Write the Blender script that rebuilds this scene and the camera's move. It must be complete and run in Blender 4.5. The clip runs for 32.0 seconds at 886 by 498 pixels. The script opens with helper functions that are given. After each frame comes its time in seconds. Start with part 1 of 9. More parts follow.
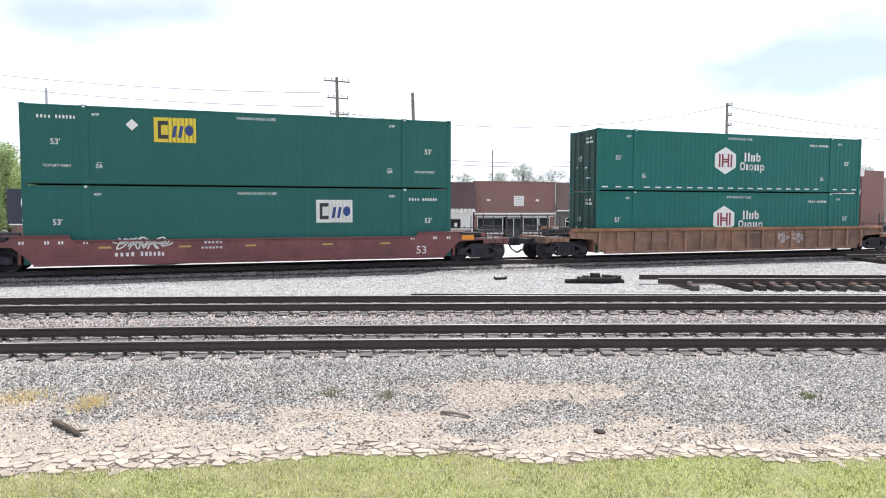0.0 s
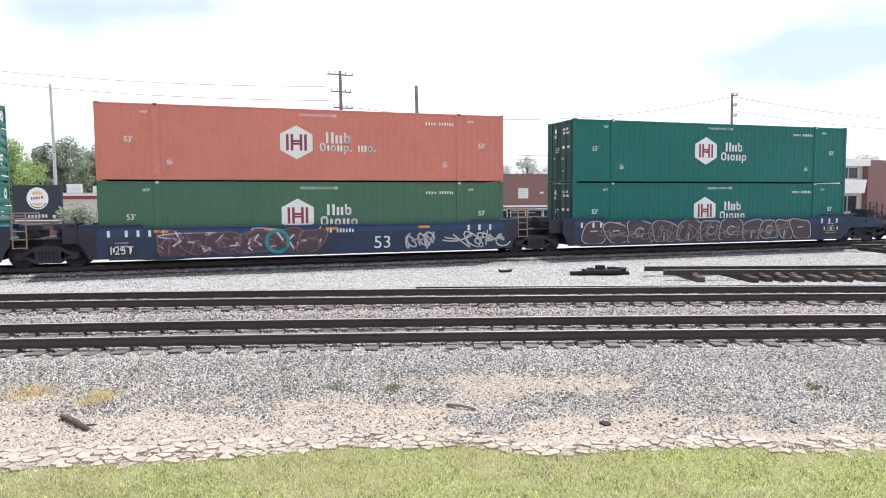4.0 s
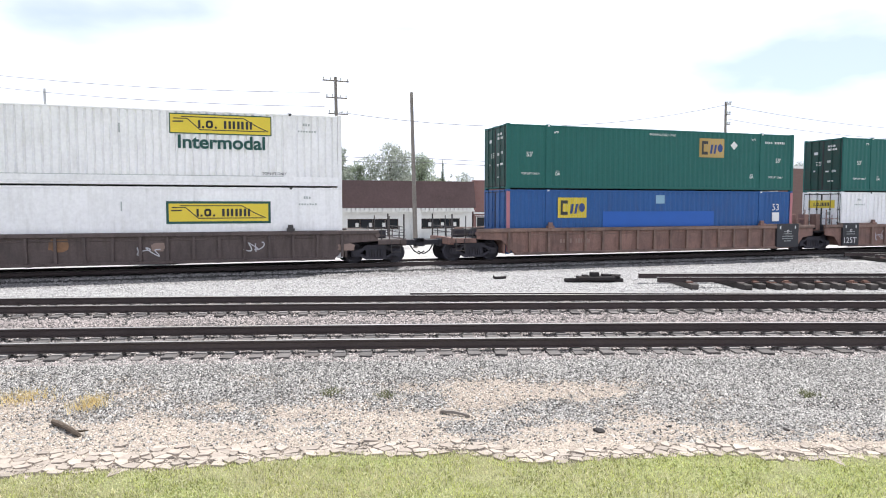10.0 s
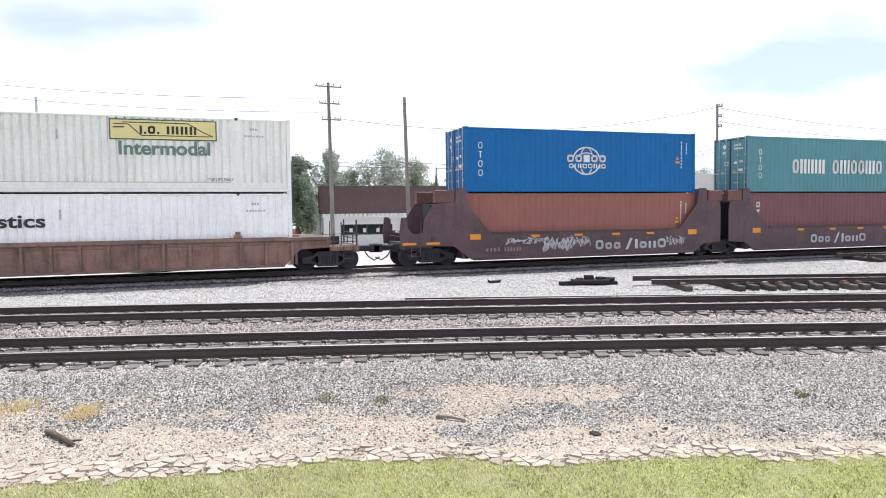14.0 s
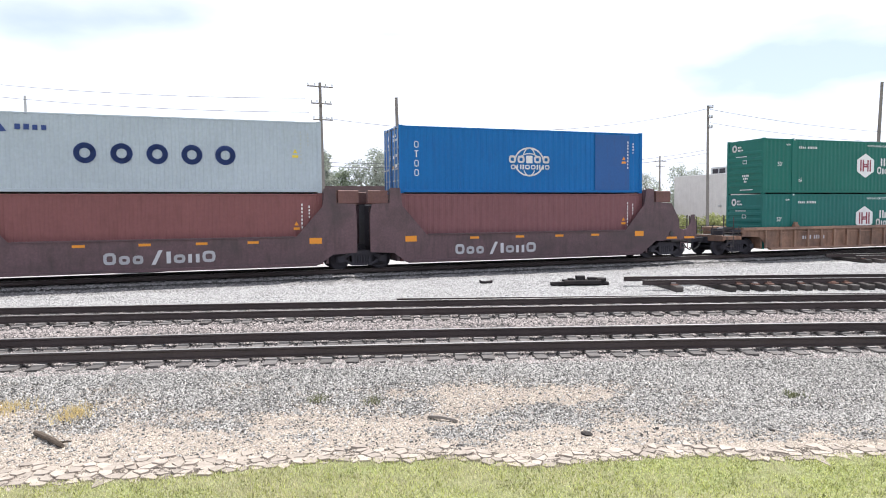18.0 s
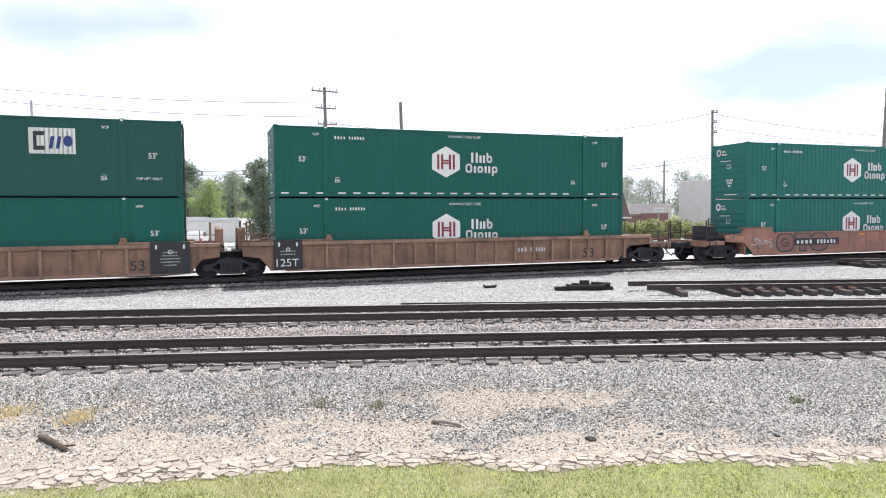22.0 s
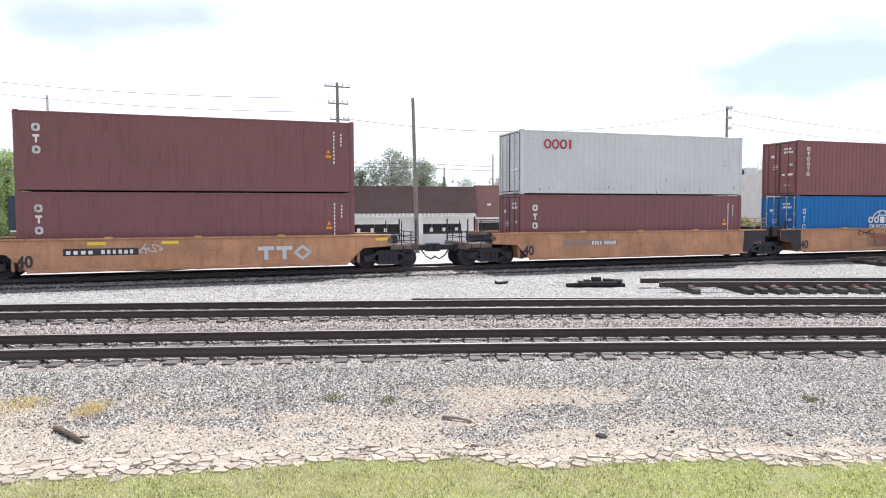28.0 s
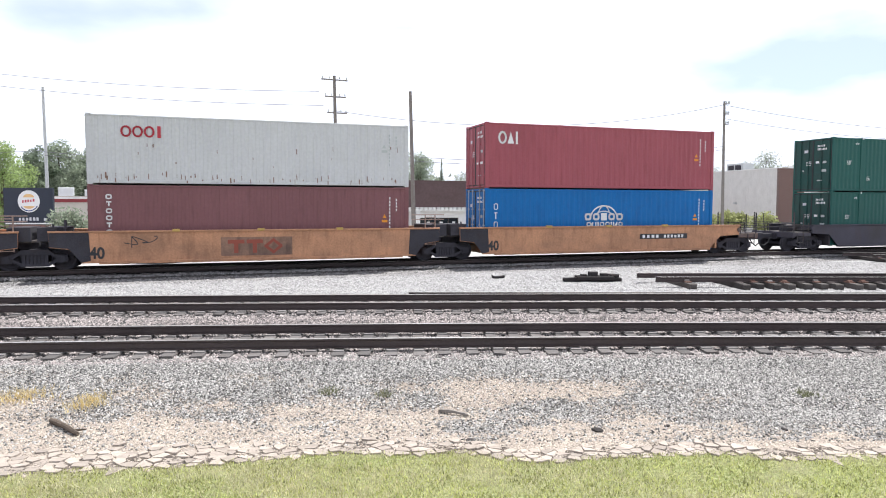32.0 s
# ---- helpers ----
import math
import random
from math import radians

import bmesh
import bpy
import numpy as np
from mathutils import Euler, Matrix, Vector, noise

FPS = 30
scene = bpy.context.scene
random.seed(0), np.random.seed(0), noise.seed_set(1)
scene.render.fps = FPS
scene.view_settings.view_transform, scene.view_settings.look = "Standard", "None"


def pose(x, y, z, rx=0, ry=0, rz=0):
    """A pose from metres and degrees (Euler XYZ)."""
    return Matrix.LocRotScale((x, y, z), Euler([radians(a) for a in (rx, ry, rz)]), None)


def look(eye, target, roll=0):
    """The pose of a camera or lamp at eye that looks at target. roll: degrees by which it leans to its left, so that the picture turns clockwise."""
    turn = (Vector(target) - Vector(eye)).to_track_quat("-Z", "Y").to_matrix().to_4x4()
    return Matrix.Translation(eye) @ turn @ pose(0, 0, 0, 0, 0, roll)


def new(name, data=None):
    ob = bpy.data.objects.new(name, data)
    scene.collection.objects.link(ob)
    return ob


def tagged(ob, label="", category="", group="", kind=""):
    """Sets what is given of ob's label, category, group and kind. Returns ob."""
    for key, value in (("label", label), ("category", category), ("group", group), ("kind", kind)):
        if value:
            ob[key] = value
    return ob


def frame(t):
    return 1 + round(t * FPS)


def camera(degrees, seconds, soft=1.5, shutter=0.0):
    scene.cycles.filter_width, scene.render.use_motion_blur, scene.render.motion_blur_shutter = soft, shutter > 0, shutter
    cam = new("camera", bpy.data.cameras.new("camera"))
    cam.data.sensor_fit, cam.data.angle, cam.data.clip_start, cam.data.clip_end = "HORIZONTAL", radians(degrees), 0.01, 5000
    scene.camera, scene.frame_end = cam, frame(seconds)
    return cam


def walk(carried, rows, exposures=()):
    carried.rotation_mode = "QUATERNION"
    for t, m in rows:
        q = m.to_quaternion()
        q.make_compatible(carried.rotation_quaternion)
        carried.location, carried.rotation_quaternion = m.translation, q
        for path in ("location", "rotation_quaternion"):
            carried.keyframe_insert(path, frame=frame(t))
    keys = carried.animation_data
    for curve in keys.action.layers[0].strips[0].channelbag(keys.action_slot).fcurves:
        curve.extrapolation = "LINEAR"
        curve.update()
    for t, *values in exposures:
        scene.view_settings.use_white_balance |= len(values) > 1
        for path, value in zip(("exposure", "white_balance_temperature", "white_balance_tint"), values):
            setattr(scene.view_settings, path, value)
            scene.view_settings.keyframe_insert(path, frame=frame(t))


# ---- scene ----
# The camera stands still on the grass and turns a little; the train runs past.
TRACK_TURN = 18.713           # degrees between the train's track and the x axis
TRACK_AWAY = 29.098           # metres from the camera's foot to the track's centre line
cam = camera(66.0, 32.0, soft=1.05)
TURNS = [(0.0, -3.55, -0.12, 0.17), (0.5, -3.59, -0.06, 0.55), (1.0, -3.59, -0.07, 0.43), (1.5, -3.85, -0.11, 0.37), (2.0, -3.83, 0.0, 0.28), (2.5, -3.82, -0.03, 0.12), (3.0, -3.93, 0.15, 0.32), (3.5, -4.14, 0.32, 0.69), (4.5, -4.12, 0.25, 0.2), (5.5, -4.06, 0.16, -0.21), (6.0, -3.95, 0.16, -0.06), (6.5, -3.99, 0.13, 0.13), (7.0, -3.89, 0.01, 0.02), (7.5, -3.58, -0.06, -0.07), (8.0, -3.5, 0.01, 0.33), (8.5, -3.41, 0.07, 0.21), (9.0, -3.6, -0.1, 0.0), (9.5, -3.64, -0.09, 0.39), (10.0, -3.6, 0.02, 0.09), (10.5, -3.55, 0.04, -0.06), (11.0, -3.47, 0.08, 0.15), (11.5, -3.59, 0.47, 0.61), (12.0, -3.61, 0.72, 0.44), (12.5, -3.49, 0.48, 0.08), (13.0, -3.43, 0.5, 0.1), (13.5, -3.4, 0.6, -0.32), (14.0, -3.22, 0.58, -0.42), (14.5, -3.19, 0.57, -0.42), (15.0, -3.2, 0.54, -0.69), (15.5, -3.18, 0.61, -0.61), (16.5, -3.13, 0.52, -0.73), (17.5, -3.09, 0.42, -0.85), (18.0, -3.19, 0.49, -1.1), (18.5, -3.04, 0.51, -1.38), (19.0, -3.03, 0.5, -1.18), (19.5, -2.93, 0.6, -1.52), (20.0, -2.66, 0.34, -1.39), (20.5, -2.54, 0.3, -1.22), (21.0, -2.74, 0.26, -1.06), (21.5, -2.74, 0.32, -1.15), (22.0, -2.81, 0.43, -0.76), (22.5, -3.21, 0.46, -0.64), (23.0, -3.18, 0.54, -0.94), (23.5, -3.39, 0.69, -0.96), (24.0, -3.11, 0.43, -1.11), (24.5, -2.97, 0.48, -1.14), (25.0, -2.98, 0.43, -1.34), (25.5, -3.1, 0.03, -1.23), (26.5, -3.22, -0.05, -0.7), (27.5, -3.31, -0.1, -0.16), (28.0, -3.16, 0.15, 0.22), (28.5, -3.14, 0.08, 0.24), (29.0, -3.33, 0.07, 0.22), (29.5, -3.6, 0.1, 0.24), (30.0, -3.53, -0.12, -0.02), (30.5, -4.09, -0.04, 0.32), (31.0, -4.09, -0.51, 0.31), (31.5, -3.97, 0.02, -0.06), (32.0, -3.66, -0.08, -0.02)]
walk(cam, [(t, pose(0, 0, 2.4, 90 + p, r, y)) for t, p, r, y in TURNS])
scene.view_settings.exposure = 1.08

# ---- sky and sun: bright thin cloud, the sun high behind the train ----
SUN_UP, SUN_FROM = 65.5, 27.5      # elevation; degrees from straight ahead towards the right
world = bpy.data.worlds.new("world")
scene.world = world
world.use_nodes = True
wn, wl = world.node_tree.nodes, world.node_tree.links
wn.clear()
sky = wn.new("ShaderNodeTexSky")
sky.sky_type, sky.sun_disc = "NISHITA", False
sky.sun_elevation, sky.sun_rotation = radians(SUN_UP), radians(SUN_FROM)
sky_gain = wn.new("ShaderNodeMix")
sky_gain.data_type, sky_gain.blend_type = "RGBA", "MULTIPLY"
sky_gain.inputs[0].default_value = 1.0
sky_gain.inputs[7].default_value = (0.043, 0.050, 0.061, 1)
coords = wn.new("ShaderNodeTexCoord")
stretch = wn.new("ShaderNodeMapping")
stretch.inputs["Scale"].default_value = (1.0, 1.0, 3.2)
stretch.inputs["Location"].default_value = (0.35, 0.2, 0.1)
cloud_noise = wn.new("ShaderNodeTexNoise")
cloud_noise.inputs["Scale"].default_value = 2.3
cloud_noise.inputs["Detail"].default_value = 7
cloud_noise.inputs["Roughness"].default_value = 0.48
cloud_ramp = wn.new("ShaderNodeValToRGB")
cloud_ramp.color_ramp.elements[0].position, cloud_ramp.color_ramp.elements[1].position = 0.22, 0.40
cloud_mix = wn.new("ShaderNodeMix")
cloud_mix.data_type = "RGBA"
cloud_mix.inputs[7].default_value = (0.566, 0.60, 0.70, 1)
backdrop_sky = wn.new("ShaderNodeBackground")
world_out = wn.new("ShaderNodeOutputWorld")
wl.new(coords.outputs["Generated"], stretch.inputs["Vector"])
wl.new(stretch.outputs["Vector"], cloud_noise.inputs["Vector"])
wl.new(cloud_noise.outputs["Fac"], cloud_ramp.inputs["Fac"])
# two thin clearings in the cloud, ragged by the same noise
def clearing(direction, size):
    far = wn.new("ShaderNodeVectorMath")
    far.operation = "DISTANCE"
    squeeze = wn.new("ShaderNodeMapping")
    squeeze.inputs["Scale"].default_value = (1.0, 1.0, 2.8)
    wl.new(coords.outputs["Generated"], squeeze.inputs["Vector"])
    wisp = wn.new("ShaderNodeTexNoise")
    wisp.inputs["Scale"].default_value, wisp.inputs["Detail"].default_value = 4.2, 9
    wl.new(squeeze.outputs["Vector"], wisp.inputs["Vector"])
    bend = wn.new("ShaderNodeMix")
    bend.data_type, bend.blend_type = "RGBA", "LINEAR_LIGHT"
    bend.inputs[0].default_value = 0.20
    wl.new(squeeze.outputs["Vector"], bend.inputs[6])
    wl.new(wisp.outputs["Color"], bend.inputs[7])
    wl.new(bend.outputs[2], far.inputs[0])
    far.inputs[1].default_value = (direction[0], direction[1], direction[2] * 2.8)
    fall = wn.new("ShaderNodeMapRange")
    fall.interpolation_type = "SMOOTHSTEP"
    fall.inputs["From Min"].default_value, fall.inputs["From Max"].default_value = size * 1.3, -size * 0.2
    wl.new(far.outputs["Value"], fall.inputs["Value"])
    return fall.outputs[0]
def sky_math(op, p, q):
    node = wn.new("ShaderNodeMath")
    node.operation = op
    for k, v in enumerate((p, q)):
        if isinstance(v, (int, float)):
            node.inputs[k].default_value = v
        else:
            wl.new(v, node.inputs[k])
    return node.outputs[0]
holes = sky_math("MAXIMUM", sky_math("MULTIPLY", clearing((-0.43, 0.87, 0.245), 0.20), 0.62), clearing((0.455, 0.88, 0.172), 0.185))
ragged_hole = sky_math("MULTIPLY", holes, sky_math("SUBTRACT", 1.45, cloud_noise.outputs["Fac"]))
cover = sky_math("SUBTRACT", cloud_ramp.outputs["Color"], ragged_hole)
cover_floor = sky_math("MAXIMUM", cover, 0.45)
wl.new(cover_floor, cloud_mix.inputs[0])
wl.new(sky.outputs["Color"], sky_gain.inputs[6])
wl.new(sky_gain.outputs[2], cloud_mix.inputs[6])
# the cloud thins towards the zenith, where the deeper sky shows through
height = wn.new("ShaderNodeSeparateXYZ")
wl.new(coords.outputs["Generated"], height.inputs[0])
thinning = wn.new("ShaderNodeMapRange")
thinning.inputs["From Min"].default_value, thinning.inputs["From Max"].default_value = 0.22, 0.95
thinning.inputs["To Min"].default_value, thinning.inputs["To Max"].default_value = 1.08, 0.42
wl.new(height.outputs["Z"], thinning.inputs["Value"])
thin_cloud = wn.new("ShaderNodeVectorMath")
thin_cloud.operation = "SCALE"
wl.new(cloud_mix.outputs[2], thin_cloud.inputs[0])
wl.new(thinning.outputs[0], thin_cloud.inputs["Scale"])
wl.new(thin_cloud.outputs[0], backdrop_sky.inputs["Color"])
wl.new(backdrop_sky.outputs["Background"], world_out.inputs["Surface"])
backdrop_sky.inputs["Strength"].default_value = 0.99

sun_lamp = bpy.data.lights.new("sun", "SUN")
sun_lamp.energy, sun_lamp.angle, sun_lamp.color = 3.3, radians(1.5), (1.0, 0.98, 0.955)
sun = new("sun", sun_lamp)
a, e = radians(SUN_FROM), radians(SUN_UP)
sun.matrix_world = look((math.sin(a) * math.cos(e) * 60, math.cos(a) * math.cos(e) * 60, math.sin(e) * 60), (0, 0, 0))

# ---- materials ----
def material(name, color, rough=0.6, metal=0.0, vary=0.12, grain=18.0, stain=0.0, stain_color=(0.08, 0.05, 0.035), bump=0.15, spread=1.4, streak=False, island=0.0, spec=0.5, grime=0.0, grime_color=(0.045, 0.04, 0.04)):
    """Painted or raw surface: fine grain, broad patches, stains and a little relief, all in metres."""
    m = bpy.data.materials.new(name)
    m.use_nodes = True
    n, l = m.node_tree.nodes, m.node_tree.links
    b = n["Principled BSDF"]
    b.inputs["Roughness"].default_value, b.inputs["Metallic"].default_value = rough, metal
    b.inputs["Specular IOR Level"].default_value = spec
    tc = n.new("ShaderNodeTexCoord")
    shift = n.new("ShaderNodeObjectInfo")
    far = n.new("ShaderNodeVectorMath")
    far.operation = "MULTIPLY_ADD"
    far.inputs[1].default_value = (37.0, 11.0, 23.0)
    l.new(shift.outputs["Random"], far.inputs[0])
    l.new(tc.outputs["Object"], far.inputs[2])
    src = far.outputs[0]
    fine, broad = n.new("ShaderNodeTexNoise"), n.new("ShaderNodeTexNoise")
    for node, scale, detail in ((fine, grain, 5), (broad, spread, 4)):
        node.inputs["Scale"].default_value, node.inputs["Detail"].default_value = scale, detail
        l.new(src, node.inputs["Vector"])
    total = n.new("ShaderNodeMath")
    total.operation = "ADD"
    l.new(fine.outputs["Fac"], total.inputs[0])
    l.new(broad.outputs["Fac"], total.inputs[1])
    value = n.new("ShaderNodeMapRange")
    value.inputs["From Min"].default_value, value.inputs["From Max"].default_value = 0.6, 1.4
    value.inputs["To Min"].default_value, value.inputs["To Max"].default_value = 1 - vary, 1 + vary
    l.new(total.outputs[0], value.inputs["Value"])
    hsv = n.new("ShaderNodeHueSaturation")
    hsv.inputs["Color"].default_value = (*color, 1)
    tone = value.outputs[0]
    if island:
        rnd = n.new("ShaderNodeNewGeometry").outputs["Random Per Island"] if island > 0 else shift.outputs["Random"]
        r2 = n.new("ShaderNodeMapRange")
        r2.inputs["To Min"].default_value, r2.inputs["To Max"].default_value = 1 - abs(island), 1 + abs(island)
        l.new(rnd, r2.inputs["Value"])
        mul = n.new("ShaderNodeMath")
        mul.operation = "MULTIPLY"
        l.new(tone, mul.inputs[0])
        l.new(r2.outputs[0], mul.inputs[1])
        tone = mul.outputs[0]
    l.new(tone, hsv.inputs["Value"])
    out = hsv.outputs["Color"]
    if stain:
        sn = n.new("ShaderNodeTexNoise")
        sn.inputs["Scale"].default_value, sn.inputs["Detail"].default_value = 2.2, 6
        mp = n.new("ShaderNodeMapping")
        mp.inputs["Scale"].default_value = (2.3, 2.3, 0.45) if streak else (1, 1, 1)
        l.new(src, mp.inputs["Vector"])
        l.new(mp.outputs["Vector"], sn.inputs["Vector"])
        ramp = n.new("ShaderNodeMapRange")
        ramp.inputs["From Min"].default_value, ramp.inputs["From Max"].default_value = 0.5, 0.75
        ramp.inputs["To Max"].default_value = stain
        l.new(sn.outputs["Fac"], ramp.inputs["Value"])
        mix = n.new("ShaderNodeMix")
        mix.data_type = "RGBA"
        mix.inputs[7].default_value = (*stain_color, 1)
        l.new(ramp.outputs[0], mix.inputs[0])
        l.new(out, mix.inputs[6])
        out = mix.outputs[2]
    if grime:
        gm = n.new("ShaderNodeMapping")
        gm.inputs["Scale"].default_value = (0.55, 0.55, 0.8)
        l.new(src, gm.inputs["Vector"])
        gn = n.new("ShaderNodeTexNoise")
        gn.inputs["Scale"].default_value, gn.inputs["Detail"].default_value, gn.inputs["Roughness"].default_value = 1.0, 8, 0.62
        l.new(gm.outputs["Vector"], gn.inputs["Vector"])
        ramp = n.new("ShaderNodeMapRange")
        ramp.inputs["From Min"].default_value, ramp.inputs["From Max"].default_value = 0.42, 0.68
        ramp.inputs["To Max"].default_value = grime
        l.new(gn.outputs["Fac"], ramp.inputs["Value"])
        mix = n.new("ShaderNodeMix")
        mix.data_type = "RGBA"
        mix.inputs[7].default_value = (*grime_color, 1)
        l.new(ramp.outputs[0], mix.inputs[0])
        l.new(out, mix.inputs[6])
        out = mix.outputs[2]
    l.new(out, b.inputs["Base Color"])
    if bump:
        bp = n.new("ShaderNodeBump")
        bp.inputs["Strength"].default_value, bp.inputs["Distance"].default_value = bump, 0.02
        l.new(fine.outputs["Fac"], bp.inputs["Height"])
        l.new(bp.outputs["Normal"], b.inputs["Normal"])
    return m

M = {}
def paint(key, color, **k):
    M[key] = material(key, color, **k)

RUST = (0.12, 0.055, 0.03)
box_look = dict(rough=0.5, vary=0.10, grain=9.0, spread=0.5, stain=0.25, streak=True, bump=0.05, spec=0.25)
paint("hexagon_green", (0.013, 0.138, 0.12), **{**box_look, "stain_color": (0.008, 0.075, 0.062)})
paint("hexagon_light", (0.010, 0.135, 0.105), **{**box_look, "stain_color": (0.012, 0.10, 0.078)})
paint("deep_green", (0.007, 0.103, 0.084), **{**box_look, "stain_color": (0.008, 0.075, 0.062)})
paint("crest_green", (0.019, 0.12, 0.106), **{**box_look, "stain_color": (0.015, 0.09, 0.08)})
# door leaves: darker and blotchier green than the side walls
paint("door_green", (0.014, 0.068, 0.058), **{**box_look, "grime": 0.5})
paint("dark_green", (0.014, 0.088, 0.074), **{**box_look, "stain_color": (0.02, 0.09, 0.08)})
paint("faded_green", (0.03, 0.125, 0.11), **{**box_look, "stain_color": (0.10, 0.16, 0.16), "stain": 0.5})
paint("olive_green", (0.065, 0.15, 0.095), **{**box_look, "stain_color": (0.05, 0.09, 0.05)})
paint("orange_box", (0.60, 0.205, 0.16), **{**box_look, "stain_color": (0.42, 0.13, 0.09)})
paint("white_box", (0.88, 0.875, 0.885), **{**box_look, "stain": 0.2, "stain_color": (0.42, 0.40, 0.37)})
paint("cream_box", (0.835, 0.825, 0.80), **{**box_look, "stain": 0.2, "stain_color": (0.36, 0.33, 0.29)})
paint("crest_blue", (0.028, 0.10, 0.285), **{**box_look, "stain_color": (0.06, 0.07, 0.14)})
paint("globe_blue", (0.003, 0.130, 0.38), **{**box_look, "stain_color": (0.01, 0.06, 0.2)})
paint("teal_box", (0.095, 0.26, 0.295), **{**box_look, "stain_color": (0.09, 0.17, 0.15)})
paint("maroon_box", (0.195, 0.085, 0.092), **{**box_look, "stain_color": (0.07, 0.03, 0.03)})
paint("brick_box", (0.30, 0.12, 0.10), **{**box_look, "stain_color": (0.13, 0.05, 0.04)})
paint("brown_box", (0.215, 0.085, 0.085), **{**box_look, "stain_color": (0.09, 0.035, 0.03)})
paint("red_box", (0.33, 0.085, 0.105), **{**box_look, "stain_color": (0.15, 0.03, 0.03)})
paint("grey_box", (0.55, 0.555, 0.56), **{**box_look, "stain": 0.12, "stain_color": (0.30, 0.29, 0.27)})
paint("ice_box", (0.42, 0.48, 0.53), **{**box_look, "stain": 0.15, "stain_color": (0.33, 0.35, 0.37)})
car_look = dict(rough=0.7, vary=0.26, grain=14.0, spread=1.1, stain=0.75, streak=True, bump=0.2, stain_color=RUST, grime=0.62)
paint("car_red", (0.20, 0.072, 0.072), **{**car_look, "grime": 0.4, "stain": 0.35})
paint("car_tan", (0.295, 0.165, 0.11), **car_look)
paint("car_dark", (0.105, 0.077, 0.072), **{**car_look, "grime": 0.45, "stain_color": (0.05, 0.035, 0.03)})
paint("car_brown", (0.27, 0.155, 0.125), **{**car_look, "grime": 0.5, "stain_color": (0.09, 0.045, 0.035)})
paint("car_blue", (0.024, 0.043, 0.092), **{**car_look, "grime_color": (0.03, 0.034, 0.045), "stain": 0.4, "stain_color": (0.06, 0.05, 0.05)})
paint("chord_navy", (0.026, 0.06, 0.145), **{**car_look, "grime": 0.3, "stain": 0.3, "stain_color": (0.05, 0.05, 0.06)})
paint("car_slate", (0.06, 0.055, 0.075), **{**car_look, "stain": 0.4, "stain_color": (0.07, 0.045, 0.04)})
paint("car_rust", (0.41, 0.20, 0.142), **{**car_look, "grime": 0.4, "stain": 0.8, "stain_color": (0.17, 0.085, 0.075)})
paint("soot_yellow", (0.15, 0.10, 0.085), **{**car_look, "grime": 0.7, "stain": 0.4})
paint("car_yellow", (0.50, 0.252, 0.138), **{**car_look, "grime": 0.34, "stain": 0.45, "stain_color": (0.20, 0.08, 0.04)})
# car tan made lighter, so the ribs stand out as if lit
paint("tan_rib", (0.35, 0.208, 0.145), **{**car_look, "stain": 0.45})
paint("brown_rib", (0.24, 0.155, 0.125), **{**car_look, "stain": 0.5})
paint("car_plum", (0.125, 0.073, 0.082), **{**car_look, "stain": 0.5, "stain_color": (0.04, 0.03, 0.03)})
paint("chord_orange", (0.30, 0.155, 0.075), **car_look)
paint("guide_red", (0.15, 0.07, 0.062), **{**car_look, "grime": 0.4})
paint("running_gear", (0.045, 0.043, 0.052), rough=0.8, vary=0.3, grain=20, stain=0.35, stain_color=(0.05, 0.036, 0.03), bump=0.3, spec=0.3)
paint("dark_steel", (0.05, 0.045, 0.045), rough=0.6, vary=0.2, grain=20, stain=0.4, stain_color=RUST, bump=0.2)
paint("rubber", (0.03, 0.03, 0.033), rough=0.8, vary=0.2, grain=40)
decal = dict(rough=0.55, vary=0.08, grain=25.0, bump=0.02)
for key, c in dict(ink_white=(0.75, 0.75, 0.74), ink_grey=(0.42, 0.45, 0.44), ink_black=(0.025, 0.025, 0.03), ink_red=(0.45, 0.03, 0.05), ink_yellow=(0.74, 0.57, 0.05), ink_gold=(0.50, 0.33, 0.09), ink_green=(0.010, 0.075, 0.065), ink_navy=(0.02, 0.05, 0.20), ink_orange=(0.75, 0.28, 0.02), ink_blue=(0.01, 0.10, 0.42), ink_rust=(0.28, 0.06, 0.035), ink_pink=(0.40, 0.16, 0.18), ink_sky=(0.25, 0.42, 0.55), ink_mauve=(0.20, 0.10, 0.125), ink_silver=(0.55, 0.55, 0.58), ink_teal=(0.05, 0.35, 0.38), ink_dim=(0.27, 0.19, 0.16), ink_haze=(0.05, 0.135, 0.135), ink_wine=(0.24, 0.03, 0.05), ink_char=(0.045, 0.04, 0.04), ink_smoke=(0.24, 0.22, 0.205), ink_straw=(0.74, 0.64, 0.30), ink_tan=(0.42, 0.32, 0.17), ink_umber=(0.075, 0.045, 0.055), ink_scab=(0.20, 0.115, 0.085), ink_worn=(0.13, 0.20, 0.19), ink_rose=(0.25, 0.11, 0.095)).items():
    paint(key, c, **decal)
paint("rail_steel", (0.057, 0.042, 0.040), rough=0.65, metal=0.2, vary=0.3, grain=25, stain=0.5, stain_color=(0.05, 0.03, 0.025), bump=0.2)
paint("old_iron", (0.03, 0.027, 0.028), rough=0.9, vary=0.3, grain=25, stain=0.3, stain_color=(0.05, 0.03, 0.025), bump=0.3, spec=0.2)
paint("rail_head", (0.55, 0.53, 0.50), rough=0.35, metal=0.85, vary=0.1, grain=30, bump=0.03)
paint("tie_dust", (0.24, 0.225, 0.215), rough=0.8, vary=0.3, grain=25, stain=0.4, stain_color=(0.10, 0.06, 0.045), bump=0.3)
paint("line_stone", (0.25, 0.24, 0.237), rough=0.9, vary=0.25, grain=30, spread=0.8, bump=0.5, island=0.45)
